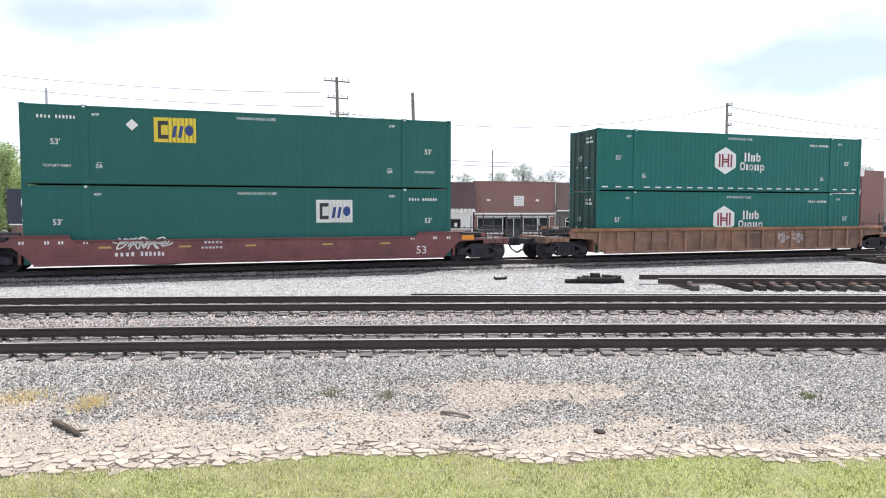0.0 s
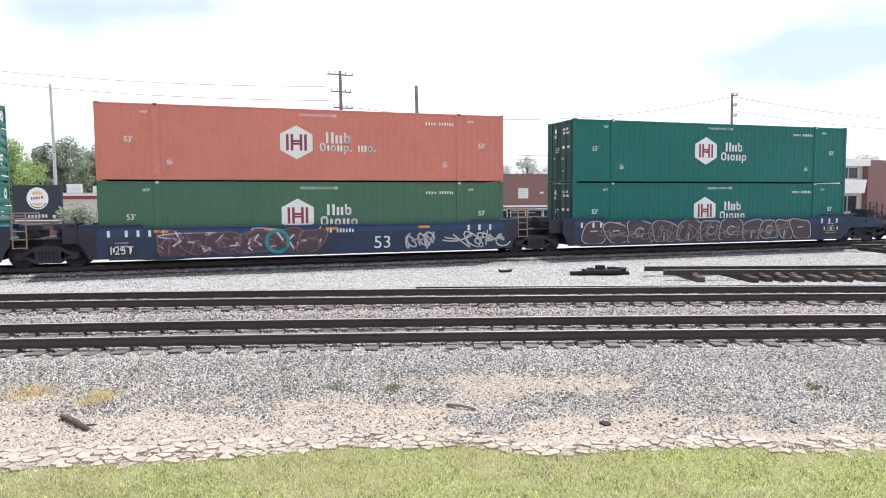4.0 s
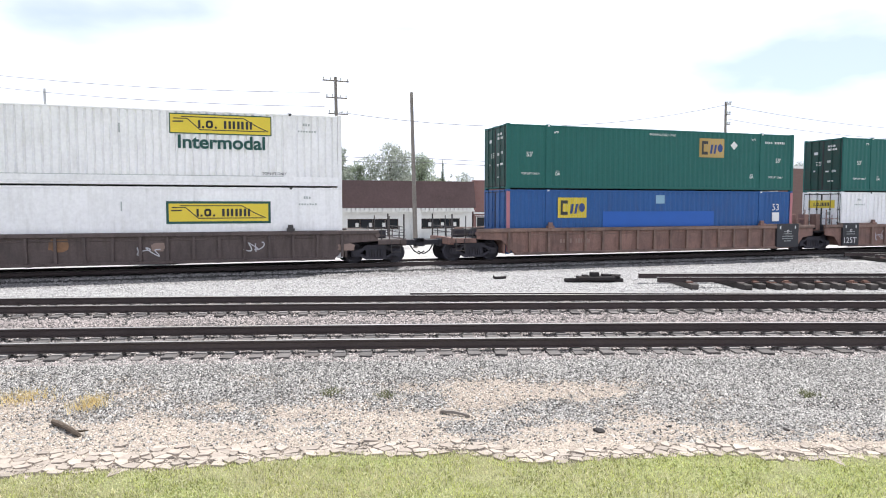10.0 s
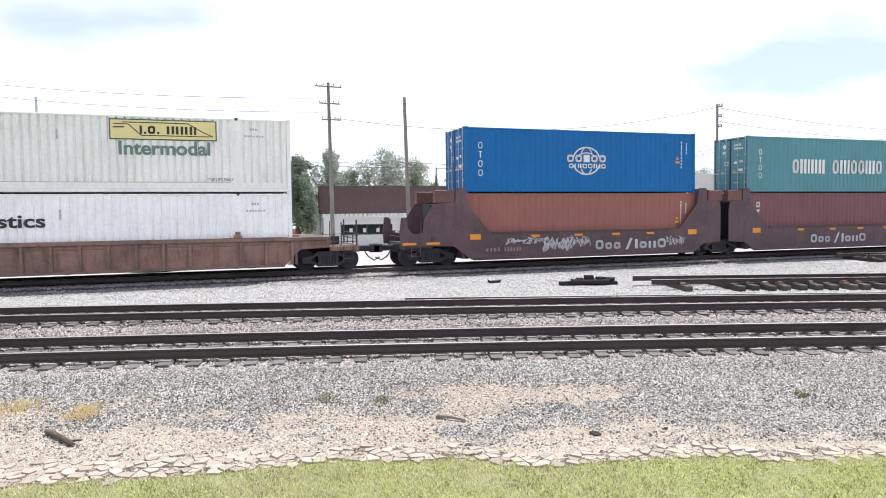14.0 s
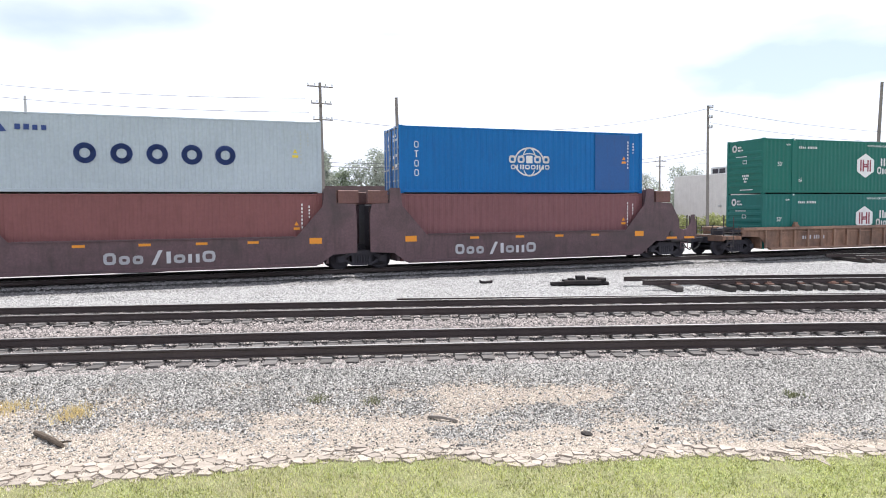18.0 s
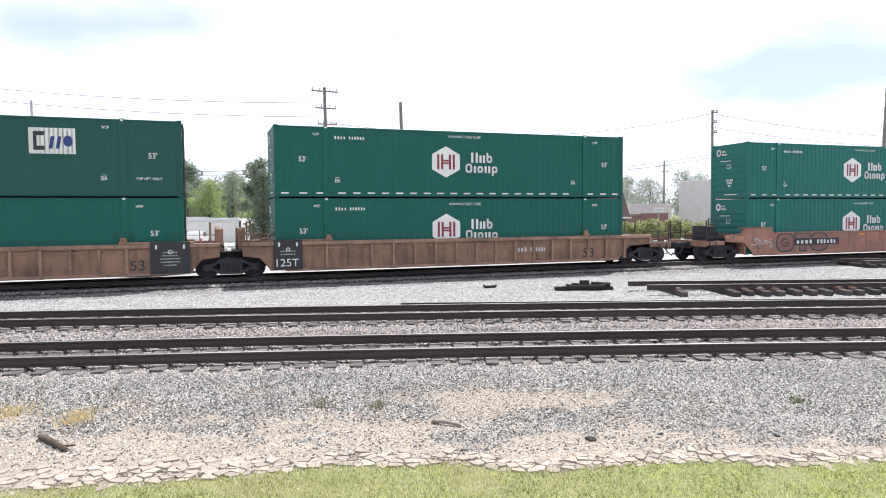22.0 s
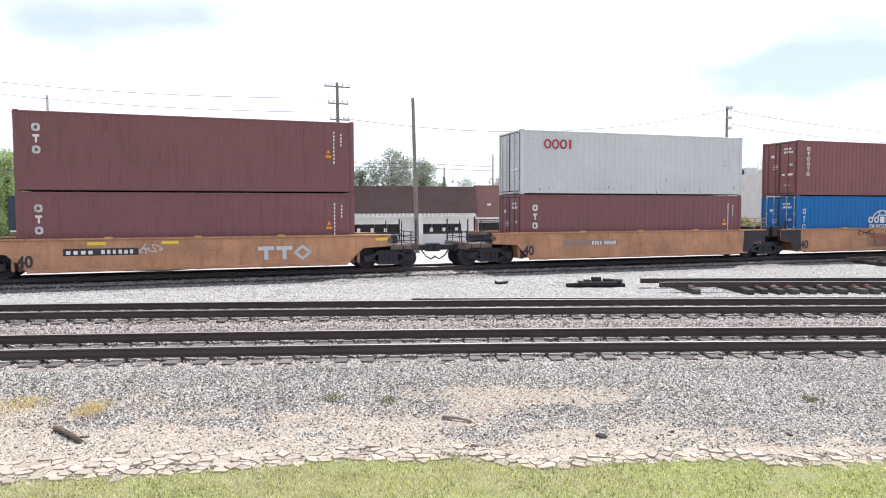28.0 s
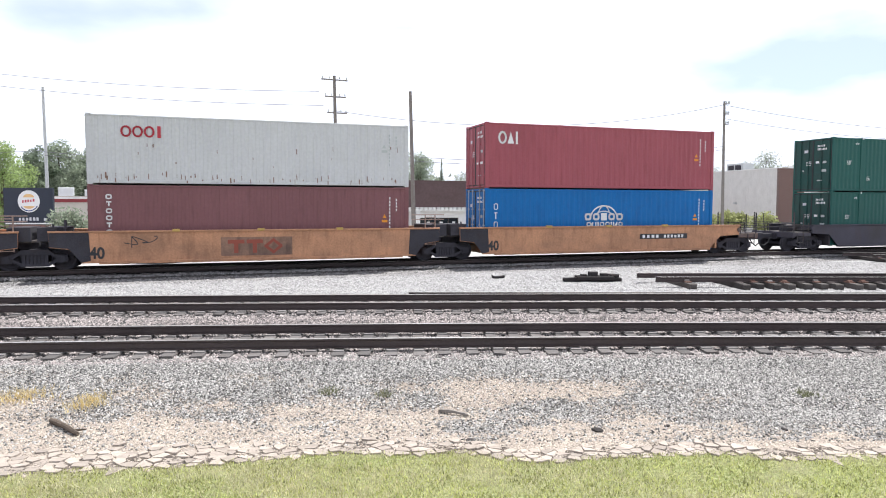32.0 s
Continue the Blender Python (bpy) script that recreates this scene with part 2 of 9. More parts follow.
paint("old_rust", (0.17, 0.09, 0.068), rough=0.9, vary=0.3, grain=20, stain=0.5, stain_color=(0.12, 0.07, 0.05), bump=0.4)
paint("tie_wood", (0.120, 0.110, 0.106), rough=0.9, vary=0.3, grain=22, stain=0.6, stain_color=(0.09, 0.07, 0.06), bump=0.6, island=-0.3)
paint("old_tie", (0.062, 0.054, 0.050), rough=0.9, vary=0.3, grain=22, stain=0.5, stain_color=(0.05, 0.04, 0.035), bump=0.6, island=-0.3)
paint("stone", (0.326, 0.316, 0.302), rough=0.9, vary=0.25, grain=30, spread=0.8, bump=0.5, island=0.45)
paint("stone_pink", (0.272, 0.24, 0.232), rough=0.9, vary=0.25, grain=30, spread=0.8, bump=0.5, island=0.6)
paint("soil", (0.10, 0.082, 0.068), rough=1.0, vary=0.3, grain=30, bump=0.5, island=0.4)
paint("stone_dark", (0.075, 0.073, 0.072), rough=0.9, vary=0.25, grain=30, spread=0.8, bump=0.5, island=0.6)
paint("stone_pale", (0.272, 0.265, 0.266), rough=0.9, vary=0.2, grain=30, spread=0.8, bump=0.5, island=0.3)
paint("stone_sand", (0.43, 0.372, 0.312), rough=0.9, vary=0.2, grain=30, spread=1.5, bump=0.5, island=0.3)
paint("chip", (0.355, 0.305, 0.26), rough=0.9, vary=0.22, grain=16, spread=5, stain=0.35, stain_color=(0.30, 0.26, 0.21), bump=0.6, island=-0.22)
paint("bark", (0.10, 0.075, 0.055), rough=0.95, vary=0.35, grain=30, spread=4, bump=0.8)
paint("weathered_pole", (0.21, 0.19, 0.17), rough=0.9, vary=0.25, grain=12, stain=0.4, streak=True, stain_color=(0.10, 0.08, 0.07), bump=0.4)
paint("galvanised", (0.45, 0.46, 0.46), rough=0.5, metal=0.3, vary=0.12, grain=15)

# ---- helpers for meshes ----
TRACK = pose(0, 0, 0, 0, 0, TRACK_TURN)
def on_track(s, away=TRACK_AWAY, z=0.0, turn=0.0):
    """The pose s metres along the train's track."""
    v = TRACK @ Vector((s, away, z))
    return pose(v.x, v.y, v.z, 0, 0, TRACK_TURN + turn)

def slab(bm, x0, x1, y0, y1, z0, z1, c=0.0):
    """A block; c cuts its long upper and lower edges."""
    if not c:
        v = [bm.verts.new((x, y, z)) for z in (z0, z1) for y in (y0, y1) for x in (x0, x1)]
        for f in ((0, 2, 3, 1), (4, 5, 7, 6), (0, 1, 5, 4), (2, 6, 7, 3), (0, 4, 6, 2), (1, 3, 7, 5)):
            bm.faces.new([v[i] for i in f])
        return bm
    ring = [(y0 + c, z0), (y1 - c, z0), (y1, z0 + c), (y1, z1 - c), (y1 - c, z1), (y0 + c, z1), (y0, z1 - c), (y0, z0 + c)]
    return prism(bm, ring, x0, x1, "x")

def prism(bm, outline, a, b, axis="y"):
    """An outline drawn out along an axis: 'x' takes (y, z), 'y' takes (x, z), 'z' takes (x, y)."""
    put = {"x": lambda p, q, r: (r, p, q), "y": lambda p, q, r: (p, r, q), "z": lambda p, q, r: (p, q, r)}[axis]
    lo = [bm.verts.new(put(p, q, a)) for p, q in outline]
    hi = [bm.verts.new(put(p, q, b)) for p, q in outline]
    n = len(outline)
    bm.faces.new(lo)
    bm.faces.new(hi[::-1])
    for i in range(n):
        bm.faces.new((lo[i], hi[i], hi[(i + 1) % n], lo[(i + 1) % n]))
    return bm

def rod(bm, p, q, r, sides=8, r2=None):
    """A round bar from p to q."""
    p, q = Vector(p), Vector(q)
    turn = (q - p).to_track_quat("Z", "Y")
    rings = []
    for c, rr in ((p, r), (q, r if r2 is None else r2)):
        rings.append([bm.verts.new(c + turn @ Vector((rr * math.cos(k * math.tau / sides), rr * math.sin(k * math.tau / sides), 0))) for k in range(sides)])
    bm.faces.new(rings[0][::-1])
    bm.faces.new(rings[1])
    for k in range(sides):
        bm.faces.new((rings[0][k], rings[0][(k + 1) % sides], rings[1][(k + 1) % sides], rings[1][k]))
    return bm

def pipe(bm, points, r, sides=6):
    """One round tube along points."""
    pts = [Vector(p) for p in points]
    rings = []
    for k, c in enumerate(pts):
        t = (pts[min(k + 1, len(pts) - 1)] - pts[max(k - 1, 0)]).to_track_quat("Z", "Y")
        rings.append([bm.verts.new(c + t @ Vector((r * math.cos(n * math.tau / sides), r * math.sin(n * math.tau / sides), 0))) for n in range(sides)])
    for a, b in zip(rings, rings[1:]):
        for n in range(sides):
            bm.faces.new((a[n], a[(n + 1) % sides], b[(n + 1) % sides], b[n]))
    bm.faces.new(rings[0][::-1])
    bm.faces.new(rings[-1])
    return bm

def lathe(bm, profile, sides=20, axis="y"):
    """(radius, along) profile turned round an axis."""
    rings = []
    for r, h in profile:
        ring = []
        for k in range(sides):
            c, s = r * math.cos(k * math.tau / sides), r * math.sin(k * math.tau / sides)
            ring.append(bm.verts.new((c, h, s) if axis == "y" else (c, s, h)))
        rings.append(ring)
    for a, b in zip(rings, rings[1:]):
        for k in range(sides):
            bm.faces.new((a[k], a[(k + 1) % sides], b[(k + 1) % sides], b[k]))
    bm.faces.new(rings[0][::-1])
    bm.faces.new(rings[-1])
    return bm

def finish(bm, name="mesh", smooth=False):
    bmesh.ops.recalc_face_normals(bm, faces=bm.faces[:])
    me = bpy.data.meshes.new(name)
    bm.to_mesh(me)
    bm.free()
    me.materials.append(None)
    if smooth:
        me.shade_smooth()
    return me

def part(name, mesh, mat, parent=None, label="", at=None, smooth=False):
    """One mesh object under a thing or a part. mesh: a bmesh, or a mesh that alike parts share."""
    if isinstance(mesh, bmesh.types.BMesh):
        mesh = finish(mesh, name, smooth)
    ob = new(name, mesh)
    ob.parent = parent
    if at is not None:
        ob.matrix_basis = at
    slot = ob.material_slots[0]
    slot.link, slot.material = "OBJECT", M[mat] if isinstance(mat, str) else mat
    if label:
        ob["label"] = label
    if name in ("serial_stencil", "number_stencil", "small_print"):
        ob["kind"] = "stuff"
    return ob

def thing(name, m, label, category, group="", kind=""):
    ob = new(name)
    ob.matrix_basis = m
    ob.empty_display_size = 0.2
    return tagged(ob, label, category, group, kind)

def solo(name, mesh, mat, m, label, category, group="", kind=""):
    """A thing that is one mesh."""
    return tagged(part(name, mesh, mat, None, "", m), label, category, group, kind)

STORE = {}
def kept(key, make):
    if key not in STORE:
        STORE[key] = make()
    return STORE[key]

def block(x0, x1, y0, y1, z0, z1, c=0.0):
    key = ("block",) + tuple(round(v, 4) for v in (x0, x1, y0, y1, z0, z1, c))
    return kept(key, lambda: finish(slab(bmesh.new(), x0, x1, y0, y1, z0, z1, c)))

def cloud_mesh(name, verts, faces, mat):
    me = bpy.data.meshes.new(name)
    me.from_pydata(verts, [], faces)
    me.materials.append(M[mat] if isinstance(mat, str) else mat)
    return me

# ---- ground ----
def near_line(x, y0, b, c):
    """The gently bent centre line of a yard track, straight past 26 m."""
    k = max(-26.0, min(26.0, x))
    return y0 + b * k + c * k * k + (x - k) * (b + 2 * c * k)
def line_a(x): return near_line(x, 13.04, 0.045, -0.0025)
def line_b(x): return near_line(x, 17.62, 0.040, -0.0017)
def line_train(x):
    t = radians(TRACK_TURN)
    return TRACK_AWAY / math.cos(t) + x * math.tan(t)

EDGE_GRASS = ((-9, 7.15), (-5, 7.48), (-3.1, 7.71), (-1.6, 8.08), (0, 8.20), (1.3, 7.88), (3.2, 8.17), (4.1, 8.0), (5.4, 8.06), (9, 7.8))
EDGE_BALLAST = ((-9, 10.3), (-6, 10.2), (-3, 10.25), (-1, 10.35), (0.3, 10.2), (1.5, 9.95), (3, 9.68), (4.5, 9.4), (9, 9.1))
def between(table, x):
    """A smooth line through a short table."""
    if x <= table[0][0]:
        return table[0][1]
    for (x0, y0), (x1, y1) in zip(table, table[1:]):
        if x <= x1:
            f = (x - x0) / (x1 - x0)
            return y0 + (y1 - y0) * f * f * (3 - 2 * f)
    return table[-1][1]

def grass_edge(x):
    return between(EDGE_GRASS, x) + 0.04 * math.sin(x * 4.1) + 0.05 * noise.noise((x * 3.1, 4.2, 0))

def ballast_edge(x):
    return between(EDGE_BALLAST, x)

def sandiness(x, y):
    """0 in the clean ballast, 1 in the sandy verge; patches of each run into the other."""
    f = (ballast_edge(x) - y) * 0.42 + 0.55 * noise.noise((x * 0.9, y * 1.6, 5.0)) + 0.35 * noise.noise((x * 2.6, y * 3.4, 8.0))
    patch = 1.3 * math.exp(-((x - 1.5) / 1.7) ** 2 - ((y - 10.5) / 0.32) ** 2)
    return max(0.0, min(1.0, 0.5 + f + patch))

def ground_z(x, y):
    """Height of the ground: grass, sandy verge, ballast shoulder, yard, lot."""
    a = line_a(x)
    foot = a - 3.3
    if y < foot:
        z = -0.62 + 0.03 * max(0.0, 7.0 - y) * 0.3
    elif y < a - 1.55:
        z = -0.62 + 0.36 * (y - foot) / (a - 1.55 - foot)
    else:
        z = -0.255
    d = y - line_train(x)
    if y > a + 7.0:
        z = -0.30 + (0.08 if abs(d) < 2.0 else 0.0)
        if d > 2.0:
            z = -0.22 - 0.30 * min(1.0, (d - 2.0) / 6.0)
    return z + 0.018 * noise.noise((x * 1.7, y * 1.7, 3.0))

def ground_material():
    """Grass, sand, ballast and lot in one sheet, by place, with ragged borders."""
    m = bpy.data.materials.new("ground")
    m.use_nodes = True
    n, l = m.node_tree.nodes, m.node_tree.links
    b = n["Principled BSDF"]
    b.inputs["Roughness"].default_value = 0.95
    b.inputs["Specular IOR Level"].default_value = 0.2
    tc = n.new("ShaderNodeTexCoord")
    def noise_node(scale, detail=5):
        t = n.new("ShaderNodeTexNoise")
        t.inputs["Scale"].default_value, t.inputs["Detail"].default_value = scale, detail
        l.new(tc.outputs["Object"], t.inputs["Vector"])
        return t.outputs["Fac"]
    def ramp(fac, *stops):
        r = n.new("ShaderNodeValToRGB")
        e = r.color_ramp.elements
        while len(e) < len(stops):
            e.new(0.5)
        for k, (p, c) in enumerate(stops):
            e[k].position, e[k].color = p, (*c, 1)
        l.new(fac, r.inputs["Fac"])
        return r.outputs["Color"]
    def mix(f, p, q):
        x = n.new("ShaderNodeMix")
        x.data_type = "RGBA"
        l.new(f, x.inputs[0])
        l.new(p, x.inputs[6])
        l.new(q, x.inputs[7])
        return x.outputs[2]
    grit = noise_node(38, 6)
    patch = noise_node(0.9, 5)
    # low ballast tones put the shade between the stones into the colour
    ballast = ramp(grit, (0.38, (0.022, 0.022, 0.021)), (0.54, (0.075, 0.074, 0.072)), (0.68, (0.22, 0.22, 0.215)))
    sand = ramp(grit, (0.34, (0.17, 0.138, 0.11)), (0.50, (0.35, 0.298, 0.255)), (0.66, (0.45, 0.39, 0.34)))
    pale = ramp(grit, (0.28, (0.17, 0.168, 0.165)), (0.46, (0.33, 0.328, 0.325)), (0.64, (0.50, 0.497, 0.494)))
    grass = ramp(noise_node(24, 6), (0.30, (0.13, 0.16, 0.05)), (0.5, (0.26, 0.29, 0.115)), (0.7, (0.40, 0.405, 0.23)))
    dry = ramp(patch, (0.42, (0, 0, 0)), (0.66, (0.75, 0.75, 0.75)))
    grass = mix(dry, grass, ramp(grit, (0.3, (0.24, 0.23, 0.12)), (0.7, (0.37, 0.355, 0.23))))
    lot = ramp(noise_node(3, 6), (0.35, (0.36, 0.35, 0.34)), (0.65, (0.50, 0.49, 0.475)))
    zone = n.new("ShaderNodeVertexColor")
    zone.layer_name = "zone"
    split = n.new("ShaderNodeSeparateColor")
    l.new(zone.outputs["Color"], split.inputs["Color"])
    ragged = noise_node(7, 6)
    def edge(ch):
        a1 = n.new("ShaderNodeMath")
        a1.operation = "ADD"
        l.new(split.outputs[ch], a1.inputs[0])
        l.new(ragged, a1.inputs[1])
        r = n.new("ShaderNodeMapRange")
        r.inputs["From Min"].default_value, r.inputs["From Max"].default_value = 0.72, 1.28
        l.new(a1.outputs[0], r.inputs["Value"])
        return r.outputs[0]
    out = mix(edge(0), ballast, sand)
    out = mix(edge(1), out, grass)
    out = mix(edge(2), out, pale)
    alpha = mix(zone.outputs["Alpha"], out, lot)
    l.new(alpha, b.inputs["Base Color"])
    bp = n.new("ShaderNodeBump")
    bp.inputs["Strength"].default_value, bp.inputs["Distance"].default_value = 0.9, 0.05
    l.new(grit, bp.inputs["Height"])
    l.new(bp.outputs["Normal"], b.inputs["Normal"])
    return m

def build_ground():
    xs = np.unique(np.concatenate([np.array([-2500, -1200, -600, -300, -150, -90, -60, -45, -34]), np.arange(-26, 26.01, 0.25), np.array([34, 45, 60, 90, 150, 300, 600, 1200, 2500])]))
    ys = np.unique(np.concatenate([np.array([-2500, -800, -300, -100, -40, -15, -6, 0, 3, 5]), np.arange(6.0, 12.0, 0.08), np.arange(12.0, 24.0, 0.25), np.arange(24, 62, 0.6), np.array([66, 72, 80, 90, 110, 150, 220, 400, 800, 2500])]))
    verts, col = [], []
    for y in ys:
        for x in xs:
            x, y = float(x), float(y)
            verts.append((x, y, ground_z(x, y)))
            g = grass_edge(x)
            sand = sandiness(x, y) if 6 < y < 14 else float(y < 10)
            grass = max(0.0, min(1.0, 0.5 + (g - y) * 3.0))
            pale = max(0.0, min(1.0, 0.5 + (y - line_b(x) - 1.6) * 0.5))
            d = y - line_train(x)
            # dark ground along the running line: part of the train's shadow as colour
            if d > -4.2:
                pale = max(0.0, min(pale, 0.5 + (-3.4 - d) * 1.2))
            lot = max(0.0, min(1.0, (d - 3.2) / 1.2))
            if y > 150 or abs(x) > 120 and y < 0:
                lot = 0.0
                grass = 1.0
            col.append((sand, grass, pale, lot))
    nx, ny = len(xs), len(ys)
    faces = [(j * nx + i, j * nx + i + 1, (j + 1) * nx + i + 1, (j + 1) * nx + i) for j in range(ny - 1) for i in range(nx - 1)]
    me = cloud_mesh("ground", verts, faces, ground_material())
    layer = me.color_attributes.new("zone", "FLOAT_COLOR", "POINT")
    layer.data.foreach_set("color", np.array(col, dtype=np.float32).ravel())
    me.shade_smooth()
    tagged(new("ground", me), "mown grass, sandy verge, grey ballast and a pale paved lot", "ground", kind="structure")
build_ground()

# ---- tracks ----
RAIL = [(-0.070, -0.17), (0.070, -0.17), (0.070, -0.155), (0.014, -0.135), (0.009, -0.05), (0.036, -0.036), (0.037, -0.004), (-0.037, -0.004), (-0.036, -0.036), (-0.009, -0.05), (-0.014, -0.135), (-0.070, -0.155)]
HEAD = [(-0.037, -0.004), (0.037, -0.004), (0.033, 0.0), (-0.033, 0.0)]
def rail_mesh(points, outline):
    """A section drawn along a list of (x, y)."""
    verts, faces, n = [], [], len(outline)
    for k, (x, y) in enumerate(points):
        p, q = points[max(0, k - 1)], points[min(len(points) - 1, k + 1)]
        t = Vector((q[0] - p[0], q[1] - p[1])).normalized()
        verts += [(x - t.y * a, y + t.x * a, z) for a, z in outline]
    for k in range(len(points) - 1):
        faces += [(k * n + i, (k + 1) * n + i, (k + 1) * n + (i + 1) % n, k * n + (i + 1) % n) for i in range(n)]
    faces += [tuple(range(n)), tuple(range((len(points) - 1) * n, len(points) * n))[::-1]]
    me = bpy.data.meshes.new("rail")
    me.from_pydata(verts, [], faces)
    me.materials.append(None)
    return me

def offset_line(f, xs, d):
    pts = []
    for x in xs:
        s = (f(x + 0.05) - f(x - 0.05)) / 0.1
        k = 1 / math.sqrt(1 + s * s)
        pts.append((x - s * k * d, f(x) + k * d))
    return pts

def tie_mesh(seed):
    r = random.Random(seed)
    bm = bmesh.new()
    slab(bm, -0.112, 0.112, -1.20, 1.20, -0.38, -0.182, 0.0)
    bmesh.ops.bevel(bm, geom=bm.edges[:], offset=0.012, segments=1, affect="EDGES")
    for v in bm.verts:
        v.co += Vector((r.uniform(-0.01, 0.01), r.uniform(-0.03, 0.03), r.uniform(-0.008, 0.006)))
    return finish(bm, "tie")

def build_track(name, f, xs, label, spacing, span, wood="tie_wood"):
    t = thing(name, pose(0, 0, 0), label, "railway track", "yard tracks", "structure")
    for d in (-0.753, 0.753):
        pts = offset_line(f, xs, d)
        r = part("rail", rail_mesh(pts, RAIL), "rail_steel", t)
        part("running_surface", rail_mesh(pts, HEAD), "rail_head", r, "shiny worn top of the rail")
    ties = [kept(("tie", k), lambda k=k: tie_mesh(k)) for k in range(5)]
    plate = kept("tie_plate", lambda: finish(slab(slab(bmesh.new(), -0.09, 0.09, -0.93, -0.60, -0.186, -0.156), -0.09, 0.09, 0.60, 0.93, -0.186, -0.156)))
    x, k = span[0], 0
    rnd = random.Random(name)
    while x < span[1]:
        s = (f(x + 0.05) - f(x - 0.05)) / 0.1
        turn = math.degrees(math.atan(s))
        m = pose(x, f(x), rnd.uniform(-0.034, -0.012), 0, 0, turn + rnd.uniform(-1.2, 1.2))
        tie = part("tie", ties[k % 5], wood, t, at=m)
        if abs(x) < 12 and wood == "tie_wood":
            part("tie_plate", plate, "tie_dust", tie)
        x += spacing * math.cos(radians(turn)) + rnd.uniform(-0.02, 0.02)
        k += 1
    return t

bend = [float(v) for v in np.concatenate([np.array([-240, -160, -100, -60, -40]), np.arange(-28, 28.1, 1.0), np.array([40, 60, 100, 160, 240])])]
build_track("track_near", line_a, bend, "rusty rails on weathered wooden ties in grey ballast", 0.48, (-22, 24))
build_track("track_middle", line_b, bend, "rusty rails on weathered ties, bedded in ballast", 0.48, (-26, 28))
long = [float(v) for v in np.concatenate([np.array([-560, -300, -120]), np.arange(-60, 90, 10.0), np.array([120, 300, 600])])]
# darker tie colour here deepens the band of shade under the train
build_track("track_train", line_train, long, "dark rails of the running line under the train", 0.52, (-36, 62), "old_tie")

# ---- loose stone ----
def stones(name, mat, spots, size, seed, label, flat=0.75):
    """Crushed stones as one heap: each an angular wedge with a short ridge, turned and tilted."""
    r = np.random.default_rng(seed)
    n = len(spots)
    base = np.array([[-1, -0.9, -0.8], [1, -0.8, -0.8], [0.9, 0.9, -0.8], [-0.9, 1, -0.8], [-0.45, 0.0, 1], [0.5, 0.0, 1]], float)
    ring = np.array([0, 1, 5, 4, 1, 2, 5, 2, 3, 4, 5, 3, 0, 4])
    starts = np.array([0, 4, 7, 11])
    v = base[None] + r.uniform(-0.42, 0.42, (n, 6, 3))
    v *= (size * r.uniform(0.6, 1.35, (n, 1, 1))) * np.stack([r.uniform(0.8, 1.6, n), r.uniform(0.65, 1.15, n), flat * r.uniform(0.6, 1.2, n)], -1)[:, None, :]
    ang, tilt = r.uniform(0, math.tau, n), r.uniform(-0.7, 0.7, n)
    c, s, ct, st = np.cos(ang), np.sin(ang), np.cos(tilt), np.sin(tilt)
    x, y, z = v[..., 0], v[..., 1], v[..., 2]
    y, z = y * ct[:, None] - z * st[:, None], y * st[:, None] + z * ct[:, None]
    x, y = x * c[:, None] - y * s[:, None], x * s[:, None] + y * c[:, None]
    v = np.stack([x, y, z], -1) + np.asarray(spots)[:, None, :]
    me = bpy.data.meshes.new(name)
    me.vertices.add(n * 6)
    me.vertices.foreach_set("co", v.ravel())
    me.loops.add(n * 14)
    me.loops.foreach_set("vertex_index", (ring[None] + 6 * np.arange(n)[:, None]).ravel().astype(np.int32))
    me.polygons.add(n * 4)
    me.polygons.foreach_set("loop_start", (starts[None] + 14 * np.arange(n)[:, None]).ravel().astype(np.int32))
    me.update(calc_edges=True)
    me.materials.append(M[mat])
    return tagged(new(name, me), label, "gravel", kind="stuff")

def scatter(n, seed, y_of, spread, xr, keep=None, lift=0.0):
    r = random.Random(seed)
    out = []
    while len(out) < n:
        x = r.uniform(*xr)
        y = y_of(x) + r.uniform(*spread)
        if keep is None or keep(x, y, r):
            out.append((x, y, ground_z(x, y) + lift))
    return out

in_view = lambda x, y, r: abs(x) < 0.70 * y + 0.8
def ballast_spot(x, y, r): return in_view(x, y, r) and r.random() > min(0.95, sandiness(x, y) * 1.08)
def sand_spot(x, y, r): return in_view(x, y, r) and y > grass_edge(x) + 0.1 and r.random() < sandiness(x, y) + 0.10
stones("ballast", "stone", scatter(82000, 1, lambda x: line_a(x) - 2.3, (-2.3, 1.3), (-9.6, 9.6), ballast_spot, 0.008), 0.0122, 1, "grey crushed stone ballast beside the track", 0.9)
stones("track_ballast", "stone_pink", scatter(44000, 2, line_a, (-1.5, 3.2), (-13, 13), in_view, 0.018), 0.0165, 2, "grey crushed stone between the rails", 0.85)
stones("yard_ballast", "stone_pink", scatter(22000, 3, line_b, (-1.8, 1.6), (-15, 15), in_view, 0.015), 0.0215, 3, "grey crushed stone round the second track", 0.65)
stones("yard_gravel", "stone_pale", scatter(42000, 4, line_b, (1.5, 15.0), (-18, 26), lambda x, y, r: in_view(x, y, r) and y < line_train(x) - 3.4 + 0.4 * noise.noise((x * 0.8, 1.0, 2.0)), 0.0), 0.027, 4, "pale gravel between the tracks")
stones("verge_gravel", "stone_sand", scatter(52000, 5, lambda x: 9.4, (-2.1, 1.9), (-8.5, 8.5), sand_spot, 0.002), 0.0105, 5, "small sandy stones on the verge", 0.5)
stones("running_line_ballast", "line_stone", scatter(28000, 6, line_train, (-4.1, -0.9), (-17, 34), in_view, 0.0), 0.03, 6, "grey ballast shoulder of the running line", 0.85)
